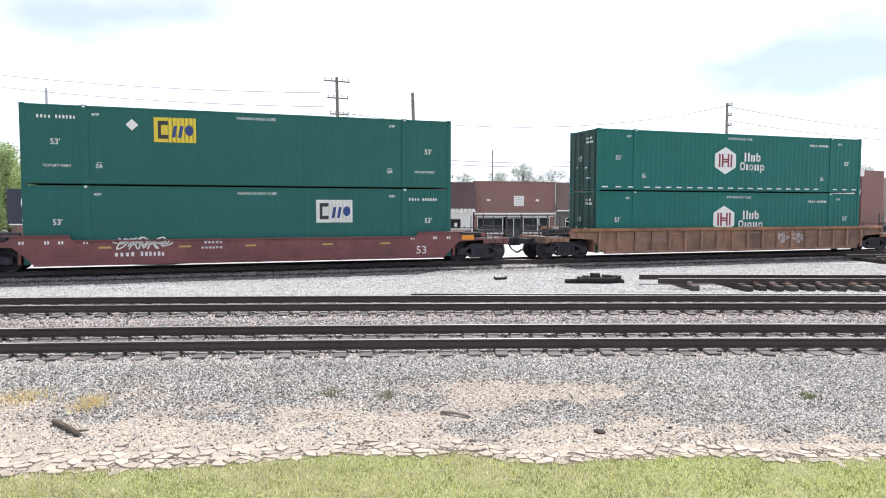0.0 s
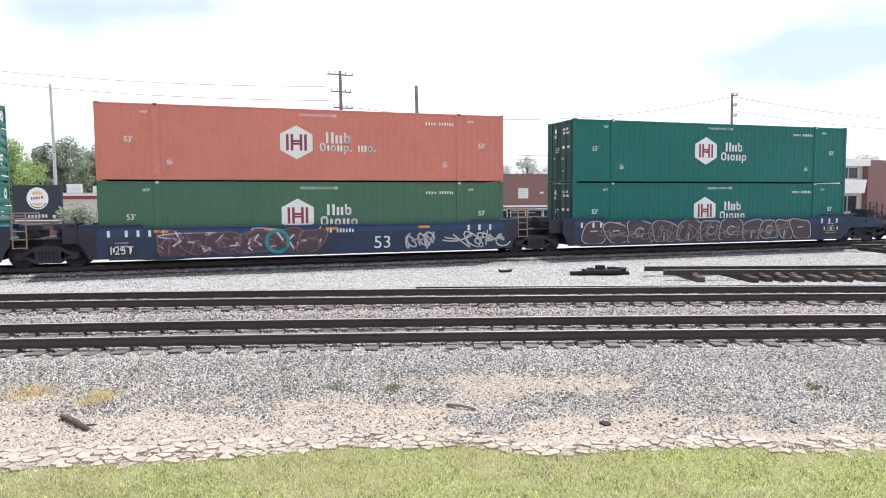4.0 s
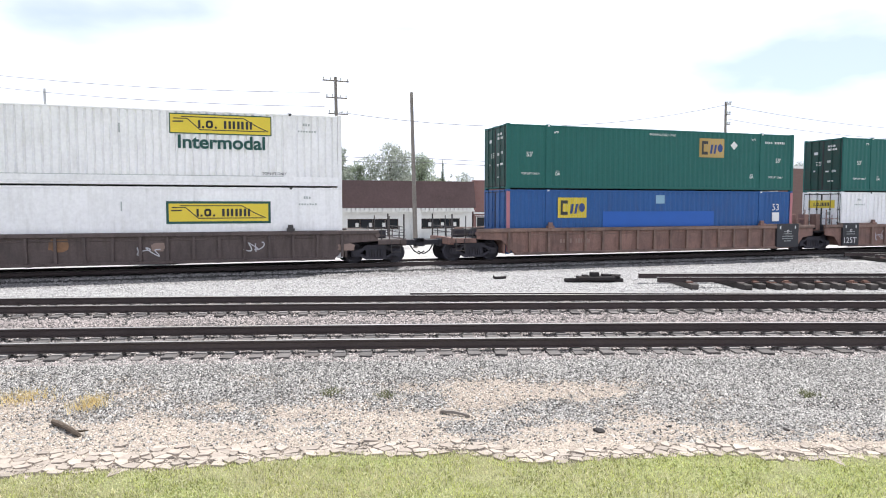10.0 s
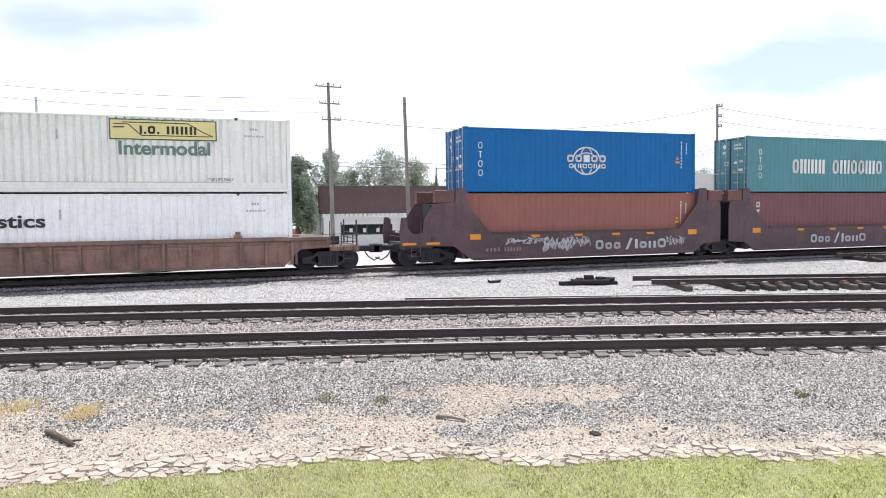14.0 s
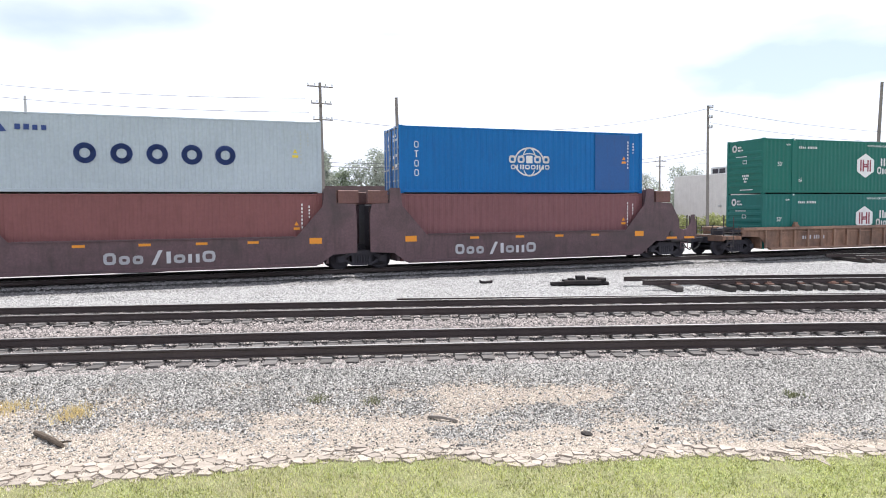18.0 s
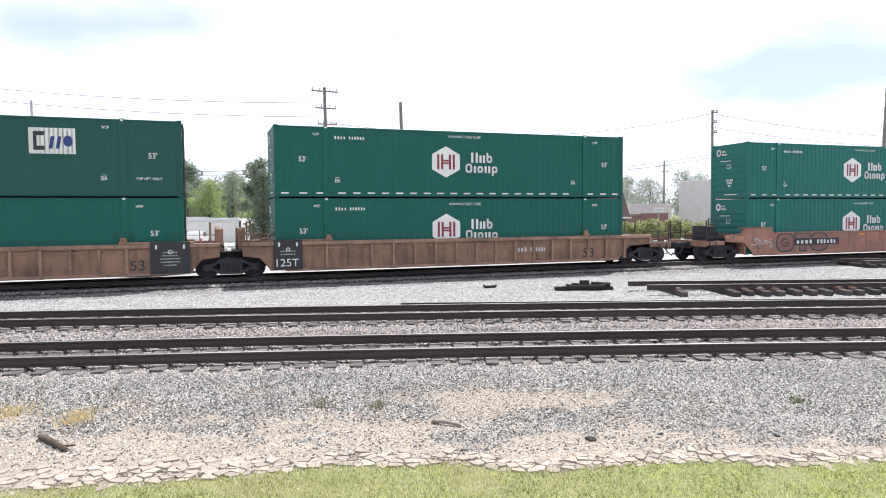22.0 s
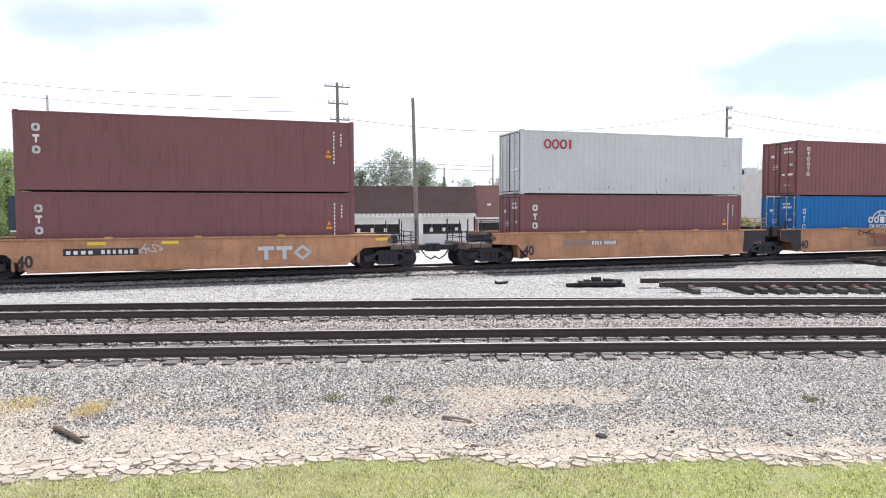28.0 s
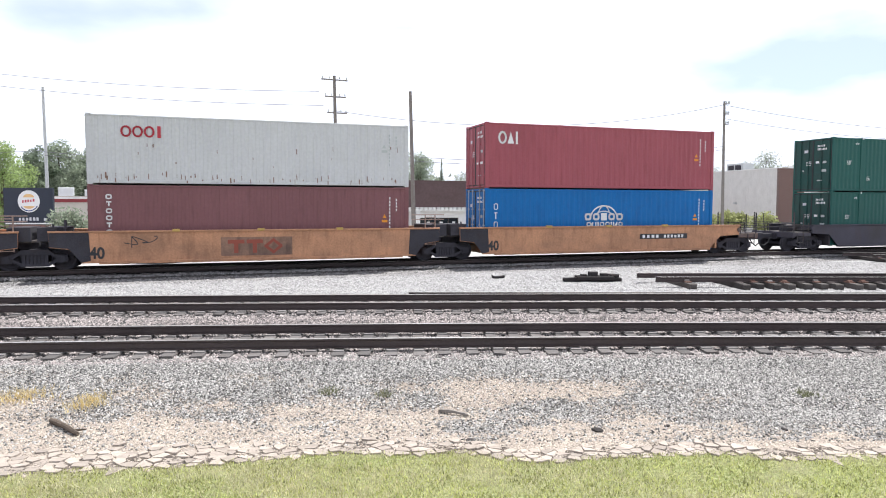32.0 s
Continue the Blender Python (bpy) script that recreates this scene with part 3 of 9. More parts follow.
stones("dark_ballast", "stone_dark", scatter(44000, 7, lambda x: line_a(x) - 2.3, (-2.3, 1.1), (-9.6, 9.6), ballast_spot, 0.008), 0.0122, 7, "dark grey crushed stone among the ballast", 0.8)
stones("dark_track_ballast", "stone_dark", scatter(20000, 8, line_a, (-1.4, 6.0), (-14, 14), in_view, 0.015), 0.018, 8, "dark grey crushed stone between the rails", 0.62)
# dark grains stand in for the small shadows between the verge stones
stones("verge_grit", "stone_dark", scatter(2400, 9, lambda x: 9.4, (-2.1, 1.9), (-8.5, 8.5), sand_spot, 0.002), 0.0105, 9, "small dark grains put in as shadows between the sandy stones")
stones("crack_soil", "soil", scatter(5200, 10, grass_edge, (-0.03, 0.36), (-8.0, 8.0), in_view, 0.003), 0.016, 10, "dark soil in the cracks of the broken pavement", 0.35)

# ---- the train's way: metres along the track, second by second ----
SPEED = 16.055
LAG = [(0.0, -0.29), (1.0, -0.3), (2.0, -0.34), (3.0, -0.3), (3.5, -0.33), (4.5, -0.28), (5.5, -0.22), (6.0, -0.29), (7.0, 0.16), (8.0, 0.32), (9.0, 0.21), (10.0, 0.15), (11.0, 0.28), (12.0, 0.27), (13.0, 0.23), (14.0, 0.24), (15.0, 0.26), (15.5, 0.3), (16.5, 0.33), (17.5, 0.36), (18.0, 0.4), (19.0, 0.34), (20.0, 0.33), (21.0, 0.28), (22.0, 0.19), (23.0, 0.07), (24.0, 0.0), (25.0, -0.04), (26.3, -0.2), (27.5, -0.38), (28.0, -0.55), (29.0, -0.14), (30.0, -0.25), (31.0, -0.33), (32.0, -0.48)]
TRAVEL = [(t, SPEED * t + d) for t, d in LAG]
MOVERS, WHEELS = [], []
def mover(ob, s, z=0.0, turn=0.0):
    """Notes that ob rides on the train, s metres along the track at the start."""
    MOVERS.append((ob, s, z, turn))
    ob.matrix_basis = on_track(s - TRAVEL[0][1], z=z, turn=turn)
    return ob

# ---- painted marks: thin raised paint on a flat side that faces -y ----
def flat_mesh(key, outlines, thick=0.003):
    """Outlines (x, z) as thin plates, one mesh."""
    def make():
        bm = bmesh.new()
        for o in outlines:
            prism(bm, o, -thick, 0.0, "y")
        return finish(bm, "mark")
    return kept(key, make)

def rect(x0, x1, z0, z1):
    return [(x0, z0), (x1, z0), (x1, z1), (x0, z1)]

def bars(n, w, h, seed=1, gap=0.28, upright=False):
    """A wordmark as n plain blocks, w by h."""
    r = random.Random(seed)
    out, step = [], (h if upright else w) / n
    for k in range(n):
        ww = step * (1 - gap) * r.uniform(0.8, 1.0)
        if upright:
            out.append(rect(w * r.uniform(0, 0.12), w * r.uniform(0.88, 1), h - k * step - ww, h - k * step))
        else:
            out.append(rect(k * step, k * step + ww, 0, h * r.choice((1, 1, 0.86))))
    return out

def shapes(pattern, w, h, t=0.16, low=0.74):
    """A wordmark as plain rings, posts and dots: O ring, N two posts, i post, D block, lower case low, b and p with a long post, . dot."""
    wide = {"O": 1.0, "N": 1.0, "D": 0.9, "o": 0.85, "n": 0.85, "b": 0.85, "p": 0.85, "i": 0.32, "I": 0.32, ".": 0.3, " ": 0.55, "/": 0.6}
    gap, out, x = 0.22, [], 0.0
    unit = w / (sum(wide[k] for k in pattern) + gap * (len(pattern) - 1))
    th = t * h
    for k in pattern:
        ww, hh = wide[k] * unit, h * (low if k in "onbpi" else 1.0)
        if k in "Oobp":
            p = [(x + ww / 2 + (ww - th) / 2 * math.copysign(abs(math.cos(a)) ** 0.6, math.cos(a)), hh / 2 + (hh - th) / 2 * math.copysign(abs(math.sin(a)) ** 0.6, math.sin(a))) for a in [j * math.tau / 12 for j in range(13)]]
            out += band(p, th)
            if k == "b":
                out.append(rect(x, x + th, hh / 2, h))
            if k == "p":
                out.append(rect(x, x + th, -0.3 * h, hh / 2))
        elif k in "Nn":
            out += [rect(x, x + th * 1.2, 0, hh), rect(x + ww - th * 1.2, x + ww, 0, hh)]
        elif k in "iID":
            out.append(rect(x, x + ww, 0, hh))
        elif k == ".":
            out.append(rect(x, x + th, 0, th))
        elif k == "/":
            out.append([(x, 0), (x + th, 0), (x + ww, hh), (x + ww - th, hh)])
        x += ww + gap * unit
    return out

def stacked(n, w, h, t=0.05):
    """An upright wordmark: plain rings and posts one below another."""
    step, out = h / n, []
    for k in range(n):
        z = h - (k + 1) * step + step * 0.14
        hh = step * 0.72
        if k % 3 == 1:
            out += [rect(w * 0.38, w * 0.62, z, z + hh), rect(w * 0.1, w * 0.9, z + hh - t, z + hh)]
        else:
            out += [[(p, q + z) for p, q in o] for o in shapes("O", w, hh, t / hh)]
    return out

def disc(cx, cz, r, n=20, r2=None):
    return [(cx + r * math.cos(k * math.tau / n), cz + (r2 or r) * math.sin(k * math.tau / n)) for k in range(n)]

def band(points, w):
    """A brush stroke of width w along points, as quads."""
    out = []
    for (x0, z0), (x1, z1) in zip(points, points[1:]):
        d = Vector((x1 - x0, z1 - z0))
        if d.length < 1e-4:
            continue
        t = d.normalized()
        nx, nz = -t.y * w / 2, t.x * w / 2
        ex, ez = t.x * w * 0.3, t.y * w * 0.3
        out.append([(x0 - ex - nx, z0 - ez - nz), (x1 + ex - nx, z1 + ez - nz), (x1 + ex + nx, z1 + ez + nz), (x0 - ex + nx, z0 - ez + nz)])
    return out

def arc(cx, cz, rx, rz, a0, a1, n=14):
    return [(cx + rx * math.cos(radians(a0 + (a1 - a0) * k / n)), cz + rz * math.sin(radians(a0 + (a1 - a0) * k / n))) for k in range(n + 1)]

def word_mesh(body, size, wide=None, bold=0.0):
    """Real lettering in the built-in font; wide: its width."""
    def make():
        c = bpy.data.curves.new("words", "FONT")
        c.body, c.size = body, size
        c.fill_mode, c.offset = "FRONT", bold * size
        o = bpy.data.objects.new("words", c)
        scene.collection.objects.link(o)
        bpy.context.view_layer.update()
        me = bpy.data.meshes.new_from_object(o.evaluated_get(bpy.context.evaluated_depsgraph_get()))
        bpy.data.objects.remove(o)
        bpy.data.curves.remove(c)
        v = np.empty(len(me.vertices) * 3)
        me.vertices.foreach_get("co", v)
        v = v.reshape(-1, 3)
        lo, hi = v.min(0), v.max(0)
        fx = wide / (hi[0] - lo[0]) if wide else size / (hi[1] - lo[1])
        fz = size / (hi[1] - lo[1])
        out = np.stack([(v[:, 0] - lo[0]) * fx, -0.002 + 0 * v[:, 0], (v[:, 1] - lo[1]) * fz], -1)
        me.vertices.foreach_set("co", out.ravel())
        me.materials.clear()
        me.materials.append(None)
        me.update()
        return me
    return kept(("word", body, round(size, 3), wide and round(wide, 3), bold), make)

def mark(parent, name, mesh, mat, x, y, z, lift=1, label=""):
    """Paint at (x, z) on the side plane y of its parent."""
    return part(name, mesh, mat, parent, label, pose(x, y - 0.004 * lift, z))

def strokes(seed, w, h, n, thick):
    """A scrawl: one looping line that runs along w, crossed by a few slashes."""
    r = random.Random(seed)
    out = []
    for turn in range(2 if n > 4 else 1):
        p, steps, ph = [], n * 9, r.uniform(0, 6)
        f2 = r.uniform(1.6, 2.4)
        for k in range(steps + 1):
            u = k / steps
            swell = 0.55 + 0.45 * math.sin(u * 9 + ph)
            p.append((w * (0.04 + 0.92 * u) + 0.5 * w / n * math.sin(math.tau * n * u * 0.9 + ph), h * (0.5 + 0.48 * swell * math.sin(math.tau * n * u * (0.55 + 0.25 * turn) * f2 / 2 + ph * 2))))
        out += band(p, thick)
    for k in range(n // 2):
        x = r.uniform(0.05, 0.95) * w
        out += band([(x, h * r.uniform(0, 0.3)), (x + r.uniform(-0.1, 0.25), h * r.uniform(0.7, 1.0))], thick)
    return out

# ---- containers ----
LONG53, LONG40 = 16.154, 12.192
def corrugated(L, H, W, pitch, depth, narrow=False):
    """A pressed side wall between the rails; its outer ridges lie 12 mm inside the frame."""
    def make():
        x0, x1, z0, z1 = -L / 2 + 0.10, L / 2 - 0.10, 0.15, H - 0.09
        n = max(2, round((x1 - x0) / pitch))
        step = (x1 - x0) / n
        xs, ys = [], []
        for k in range(n):
            for f, d in (((0.0, 1), (0.12, 0), (0.72, 0), (0.84, 1)) if narrow else ((0.0, 1), (0.14, 0), (0.5, 0), (0.64, 1)) if pitch < 0.5 else ((0.0, 1), (0.05, 0), (0.88, 0), (0.93, 1))):
                xs.append(x0 + (k + f) * step)
                ys.append(0.012 + d * depth)
        xs.append(x1)
        ys.append(0.012 + depth)
        verts = [(x, y, z) for x, y in zip(xs, ys) for z in (z0, z1)] + [(x, y + 0.02, z) for x, y in zip(xs, ys) for z in (z0, z1)]
        m = len(xs)
        faces = [(2 * i, 2 * i + 2, 2 * i + 3, 2 * i + 1) for i in range(m - 1)] + [(2 * m + 2 * i, 2 * m + 2 * i + 1, 2 * m + 2 * i + 3, 2 * m + 2 * i + 2) for i in range(m - 1)]
        me = bpy.data.meshes.new("side_wall")
        me.from_pydata(verts, [], faces)
        me.materials.append(None)
        return me
    return kept(("wall", L, H, pitch, depth, narrow), make)

def ribbed_end(H, W):
    """A front end pressed in level waves, one sheet."""
    def make():
        prof, z = [(0.03, 0.12), (0.03, 0.36)], 0.36
        while z < H - 0.5:
            prof += [(0.0, z + 0.05), (0.0, z + 0.17), (0.035, z + 0.22), (0.035, z + 0.33)]
            z += 0.34
        prof += [(0.03, H - 0.1), (0.07, H - 0.1), (0.07, 0.12)]
        bm = bmesh.new()
        rows = [[bm.verts.new((x, y, z)) for x, z in prof] for y in (-W / 2 + 0.1, W / 2 - 0.1)]
        n = len(prof)
        for k in range(n):
            bm.faces.new((rows[0][k], rows[0][(k + 1) % n], rows[1][(k + 1) % n], rows[1][k]))
        bm.faces.new(rows[0])
        bm.faces.new(rows[1][::-1])
        return finish(bm, "end_wall")
    return kept(("end", H, W), make)

def door_mesh(H, W):
    def make():
        bm = bmesh.new()
        slab(bm, 0.02, 0.06, 0.01, W / 2 - 0.1, 0.13, H - 0.11, 0.008)
        for z0, z1 in ((0.35, 0.8), (0.95, 1.4), (1.55, 2.0), (2.12, H - 0.35)):
            slab(bm, 0.008, 0.02, 0.10, W / 2 - 0.2, z0, z1)
        return finish(bm, "door")
    return kept(("door", H, W), make)

def lock_mesh(H):
    def make():
        bm = bmesh.new()
        rod(bm, (-0.02, 0, 0.06), (-0.02, 0, H - 0.05), 0.019, 6)
        for z in (0.1, 0.55, 1.25, 1.95, H - 0.1):
            slab(bm, -0.045, 0.02, -0.05, 0.05, z - 0.03, z + 0.03)
        slab(bm, -0.05, -0.03, -0.02, 0.36, 1.02, 1.07)
        return finish(bm, "lock_rod")
    return kept(("lock", H), make)

def casting():
    def make():
        bm = bmesh.new()
        slab(bm, -0.089, 0.089, -0.081, 0.081, 0.0, 0.118)
        bmesh.ops.bevel(bm, geom=bm.edges[:], offset=0.012, segments=1, affect="EDGES")
        return finish(bm, "corner_casting")
    return kept("casting", make)

def container(long, H, W, mat, label, doors="L", pitch=0.28, depth=0.022, frame_mat=None):
    """A box of corrugated steel; its origin is the middle of its underside. doors: which end has them."""
    fm = frame_mat or mat
    L = LONG53 if long == 53 else LONG40
    c = thing("shipping_container", pose(0, 0, 0), label, "container", "containers on the train")
    h, w = L / 2, W / 2
    wall = corrugated(L, H, W, pitch, depth, mat in ("white_box", "cream_box"))
    part("side_wall", wall, mat, c, at=pose(0, -w, 0))
    part("side_wall", wall, mat, c, at=pose(0, w, 0, 0, 0, 180))
    for sy in (-1, 1):
        y0, y1 = sorted((sy * w, sy * (w - 0.06)))
        part("top_rail", block(-h + 0.08, h - 0.08, y0, y1, H - 0.10, H - 0.03, 0.01), fm, c)
        part("bottom_rail", block(-h + 0.08, h - 0.08, y0, y1, 0.045, 0.16, 0.015), fm, c)
    roof = kept(("roof", L, H, W), lambda: roof_mesh(L, H, W))
    part("roof", roof, fm, c)
    part("floor_frame", block(-h + 0.1, h - 0.1, -w + 0.07, w - 0.07, 0.035, 0.14), "dark_steel", c)
    post = kept(("post", H), lambda: finish(slab(bmesh.new(), -0.075, 0.075, -0.07, 0.07, 0.1, H - 0.1, 0.012)))
    cast = casting()
    for sx in (-1, 1):
        for sy in (-1, 1):
            part("corner_post", post, fm, c, at=pose(sx * (h - 0.08), sy * (w - 0.073), 0))
            for z in (0.0, H - 0.118):
                part("corner_casting", cast, fm, c, at=pose(sx * (h - 0.09), sy * (w - 0.081), z))
        part("end_header", block(-0.05, 0.05, -w + 0.14, w - 0.14, H - 0.14, H - 0.03), fm, c, at=pose(sx * (h - 0.06), 0, 0))
        part("end_sill", block(-0.05, 0.05, -w + 0.14, w - 0.14, 0.045, 0.13), fm, c, at=pose(sx * (h - 0.06), 0, 0))
    if long == 53:
        mid = kept(("mid", H), lambda: finish(slab(bmesh.new(), -0.13, 0.13, -0.016, 0.05, 0.045, H - 0.03, 0.012)))
        for sx in (-1, 1):
            for sy in (-1, 1):
                p = part("lifting_post", mid, fm, c, at=pose(sx * 6.02, sy * w, 0, 0, 0, 0 if sy < 0 else 180))
                part("corner_casting", cast, "dark_steel" if fm in ("white_box", "cream_box") else fm, p, at=pose(0, 0.07, H - 0.115))
                part("socket", block(-0.05, 0.05, -0.028, -0.017, H - 0.1, H - 0.03), "ink_white" if "green" in fm or fm in ("hexagon_light", "crest_blue") else "ink_black", p)
    for end, sx in (("L", -1), ("R", 1)):
        base = pose(sx * h, 0, 0, 0, 0, 0 if sx < 0 else 180)
        if end in doors:
            for side in (0, 1):
                d = part("door", kept(("door", H, W, side), lambda side=side: door_side(H, W, side)), {"orange_box": "brown_box"}.get(mat, "door_green" if "green" in mat else mat), c, "dark green door with blotchy tone" if "green" in mat else "", base)
                part("gasket", kept(("gasket", H, W, side), lambda side=side: gasket_mesh(H, W, side)), "rubber", d)
                for off in (0.28, 0.78):
                    part("lock_rod", lock_mesh(H), "dark_steel" if fm in ("white_box", "cream_box") else "door_green" if "green" in fm or fm == "hexagon_light" else "galvanised" if fm in ("grey_box", "ice_box", "globe_blue", "teal_box") else fm, d, at=pose(0, off if side == 0 else -off - 0.3, 0))
        else:
            part("end_wall", ribbed_end(H, W), mat, c, at=base)
    return c

def gasket_mesh(H, W, side):
    """Black rubber round one door leaf."""
    bm, g = bmesh.new(), -1 if side else 1
    for y0, y1, z0, z1 in ((0.0, 0.045, 0.12, H - 0.10), (W / 2 - 0.14, W / 2 - 0.095, 0.12, H - 0.10), (0.046, W / 2 - 0.141, 0.12, 0.165), (0.046, W / 2 - 0.141, H - 0.145, H - 0.10)):
        a, b = sorted((g * y0, g * y1))
        slab(bm, 0.004, 0.0195, a, b, z0, z1)
    return finish(bm, "gasket")

def door_side(H, W, side):
    me = door_mesh(H, W).copy()
    if side:
        me.transform(Matrix.Diagonal((1, -1, 1, 1)))
        me.flip_normals()
    return me

def roof_mesh(L, H, W):
    bm = bmesh.new()
    slab(bm, -L / 2 + 0.1, L / 2 - 0.1, -W / 2 + 0.05, W / 2 - 0.05, H - 0.06, H - 0.03)
    x = -L / 2 + 0.6
    while x < L / 2 - 0.5:
        slab(bm, x, x + 0.25, -W / 2 + 0.2, W / 2 - 0.2, H - 0.03, H - 0.018)
        x += 0.56
    return finish(bm, "roof")

# marks on containers; x from the box's left end, z above its underside
def side_mark(c, name, mesh, mat, x, z, lift=1, label=""):
    L = c["length"]
    return mark(c, name, mesh, mat, x - L / 2, -c["width"] / 2 - 0.002, z, lift, label)

def spelled(put, ob, key, outlines, mat, x, z, lift=1):
    """One part for each letter shape: outlines that overlap along the line belong together."""
    groups = []
    for o in sorted(outlines, key=lambda o: min(p for p, q in o)):
        lo, hi = min(p for p, q in o), max(p for p, q in o)
        if groups and lo < groups[-1][1] + 0.004:
            groups[-1][0].append(o)
            groups[-1][1] = max(groups[-1][1], hi)
        else:
            groups.append([[o], hi])
    for k, (g, hi) in enumerate(groups):
        put(ob, "letter_shape", flat_mesh((key, k), g), mat, x, z, lift)

def hex_logo(c, x, z, s=1.0, text_mat="ink_white", words=2):
    w, h = 1.27 * s, 1.34 * s
    plate = [(0, h * 0.26), (w / 2, 0), (w, h * 0.26), (w, h * 0.74), (w / 2, h), (0, h * 0.74)]
    p = side_mark(c, "logo", flat_mesh(("hexa", s), [plate]), "ink_white", x, z, 1, "white hexagon with red upright bars")
    lines = [rect(w * a, w * b, h * 0.26, h * 0.74) for a, b in ((0.18, 0.26), (0.32, 0.40), (0.60, 0.68), (0.74, 0.82))] + [rect(w * 0.40, w * 0.60, h * 0.43, h * 0.49), rect(w * 0.40, w * 0.60, h * 0.51, h * 0.57)]
    part("logo_letter", flat_mesh(("hexbars", s), lines), "ink_wine", p, at=pose(0, -0.004, 0))
    side_mark(c, "wordmark", flat_mesh(("hxtop",), shapes("Nnb", 1.0, 0.44, 0.2)), text_mat, x + 1.80, z + 0.66)
    if words == 2:
        side_mark(c, "wordmark", flat_mesh(("hxbot",), shapes("Oionp", 1.52, 0.40, 0.21)), text_mat, x + 1.53, z + 0.22)
    else:
        side_mark(c, "wordmark", flat_mesh(("hxinc",), shapes("Oionp. ino.", 2.3, 0.34, 0.2)), text_mat, x + 1.55, z + 0.34)

def crest_logo(c, x, z, ground="ink_gold", w=1.48, h=0.92):
    p = side_mark(c, "logo", flat_mesh(("crest", w, h), [rect(0, w, 0, h)]), ground, x, z, 1, "plain panel with dark and blue letter shapes")
    stripe = {"ink_yellow": "ink_straw", "ink_white": "ink_straw", "ink_gold": "ink_tan"}[ground]
    part("logo_stripe", flat_mesh(("crstripe", w, h), [rect(0.04 + 0.145 * k, 0.095 + 0.145 * k, 0.02, h - 0.02) for k in range(10)], 0.001), stripe, p, at=pose(0, -0.002, 0))
    e = [rect(0.08, 0.19, 0.14 * h, 0.86 * h), rect(0.19, 0.44, 0.70 * h, 0.86 * h), rect(0.19, 0.44, 0.14 * h, 0.30 * h)]
    part("logo_shape", flat_mesh(("cre", h), e), "ink_black", p, at=pose(0.06, -0.004, 0))
    b = [[(0.58, 0.2 * h), (0.70, 0.2 * h), (0.78, 0.68 * h), (0.66, 0.68 * h)], [(0.80, 0.2 * h), (0.92, 0.2 * h), (1.0, 0.68 * h), (0.88, 0.68 * h)]] + [disc(1.20, 0.5 * h, 0.15, 14, 0.22 * h)]
    part("logo_shape", flat_mesh(("crb", h), b), "ink_navy", p, at=pose(0.04, -0.004, 0))

def scroll_logo(c, x, z, words=True, yellow="ink_yellow", border=False, w=3.66, h=0.68, ink="ink_green"):
    e = 0.09 if border else 0.04
    side_mark(c, "logo_border", flat_mesh(("scrb", w, h, e), [rect(-e, w + e, -e, h + e)]), "ink_green", x, z, 1)
    p = side_mark(c, "logo", flat_mesh(("scr", w, h), [rect(0, w, 0, h)]), yellow, x, z, 2, "yellow panel with a slanted scroll and dark blocks")
    part("scroll", flat_mesh(("scrs", w, h), band([(0.12, h * 0.78), (0.6, h * 0.78), (1.05, h * 0.18), (w - 0.2, h * 0.18)], 0.035) + band([(0.4, h * 0.88), (w - 1.0, h * 0.88), (w - 0.5, h * 0.45), (w - 0.1, h * 0.18)], 0.035) + band([(0.1, h * 0.6), (0.45, h * 0.62)], 0.05)), "ink_black", p, at=pose(0, -0.004, 0))
    part("wordmark", flat_mesh(("scrw", w, h), shapes("I.O. NNNI", w * 0.54, h * 0.44, 0.26)), "ink_black", p, at=pose(w * 0.27, -0.005, h * 0.27))
    if words:
        side_mark(c, "lettering", word_mesh("Intermodal", 0.52, 3.2, 0.025), ink, x + 0.25, z - 0.60, 1, "green lettering")

def globe_logo(c, x, z, cut=False):
    r, cz = 0.72, 0.62
    o = band(arc(1.02, cz, r, 0.62, 15, 165), 0.07) + band(arc(1.02, cz, 0.34, 0.62, 30, 150), 0.05) + band(arc(1.02, cz - 0.05, r * 0.8, 0.42, 40, 140), 0.05)
    if not cut:
        o += band(arc(1.02, cz, r, 0.62, 200, 340), 0.07) + band(arc(1.02, cz, 0.34, 0.62, 220, 320), 0.05)
    side_mark(c, "logo", flat_mesh(("globe", cut), o), "ink_white", x, z, 1, "white line-drawn globe")
    spelled(side_mark, c, "globew", shapes("OODOO", 2.05, 0.34, 0.28), "ink_white", x, z + 0.56)
    side_mark(c, "wordmark", flat_mesh(("globev",), shapes("ONIOOINO", 1.95, 0.21, 0.26)), "ink_white", x + 0.1, z + 0.28)

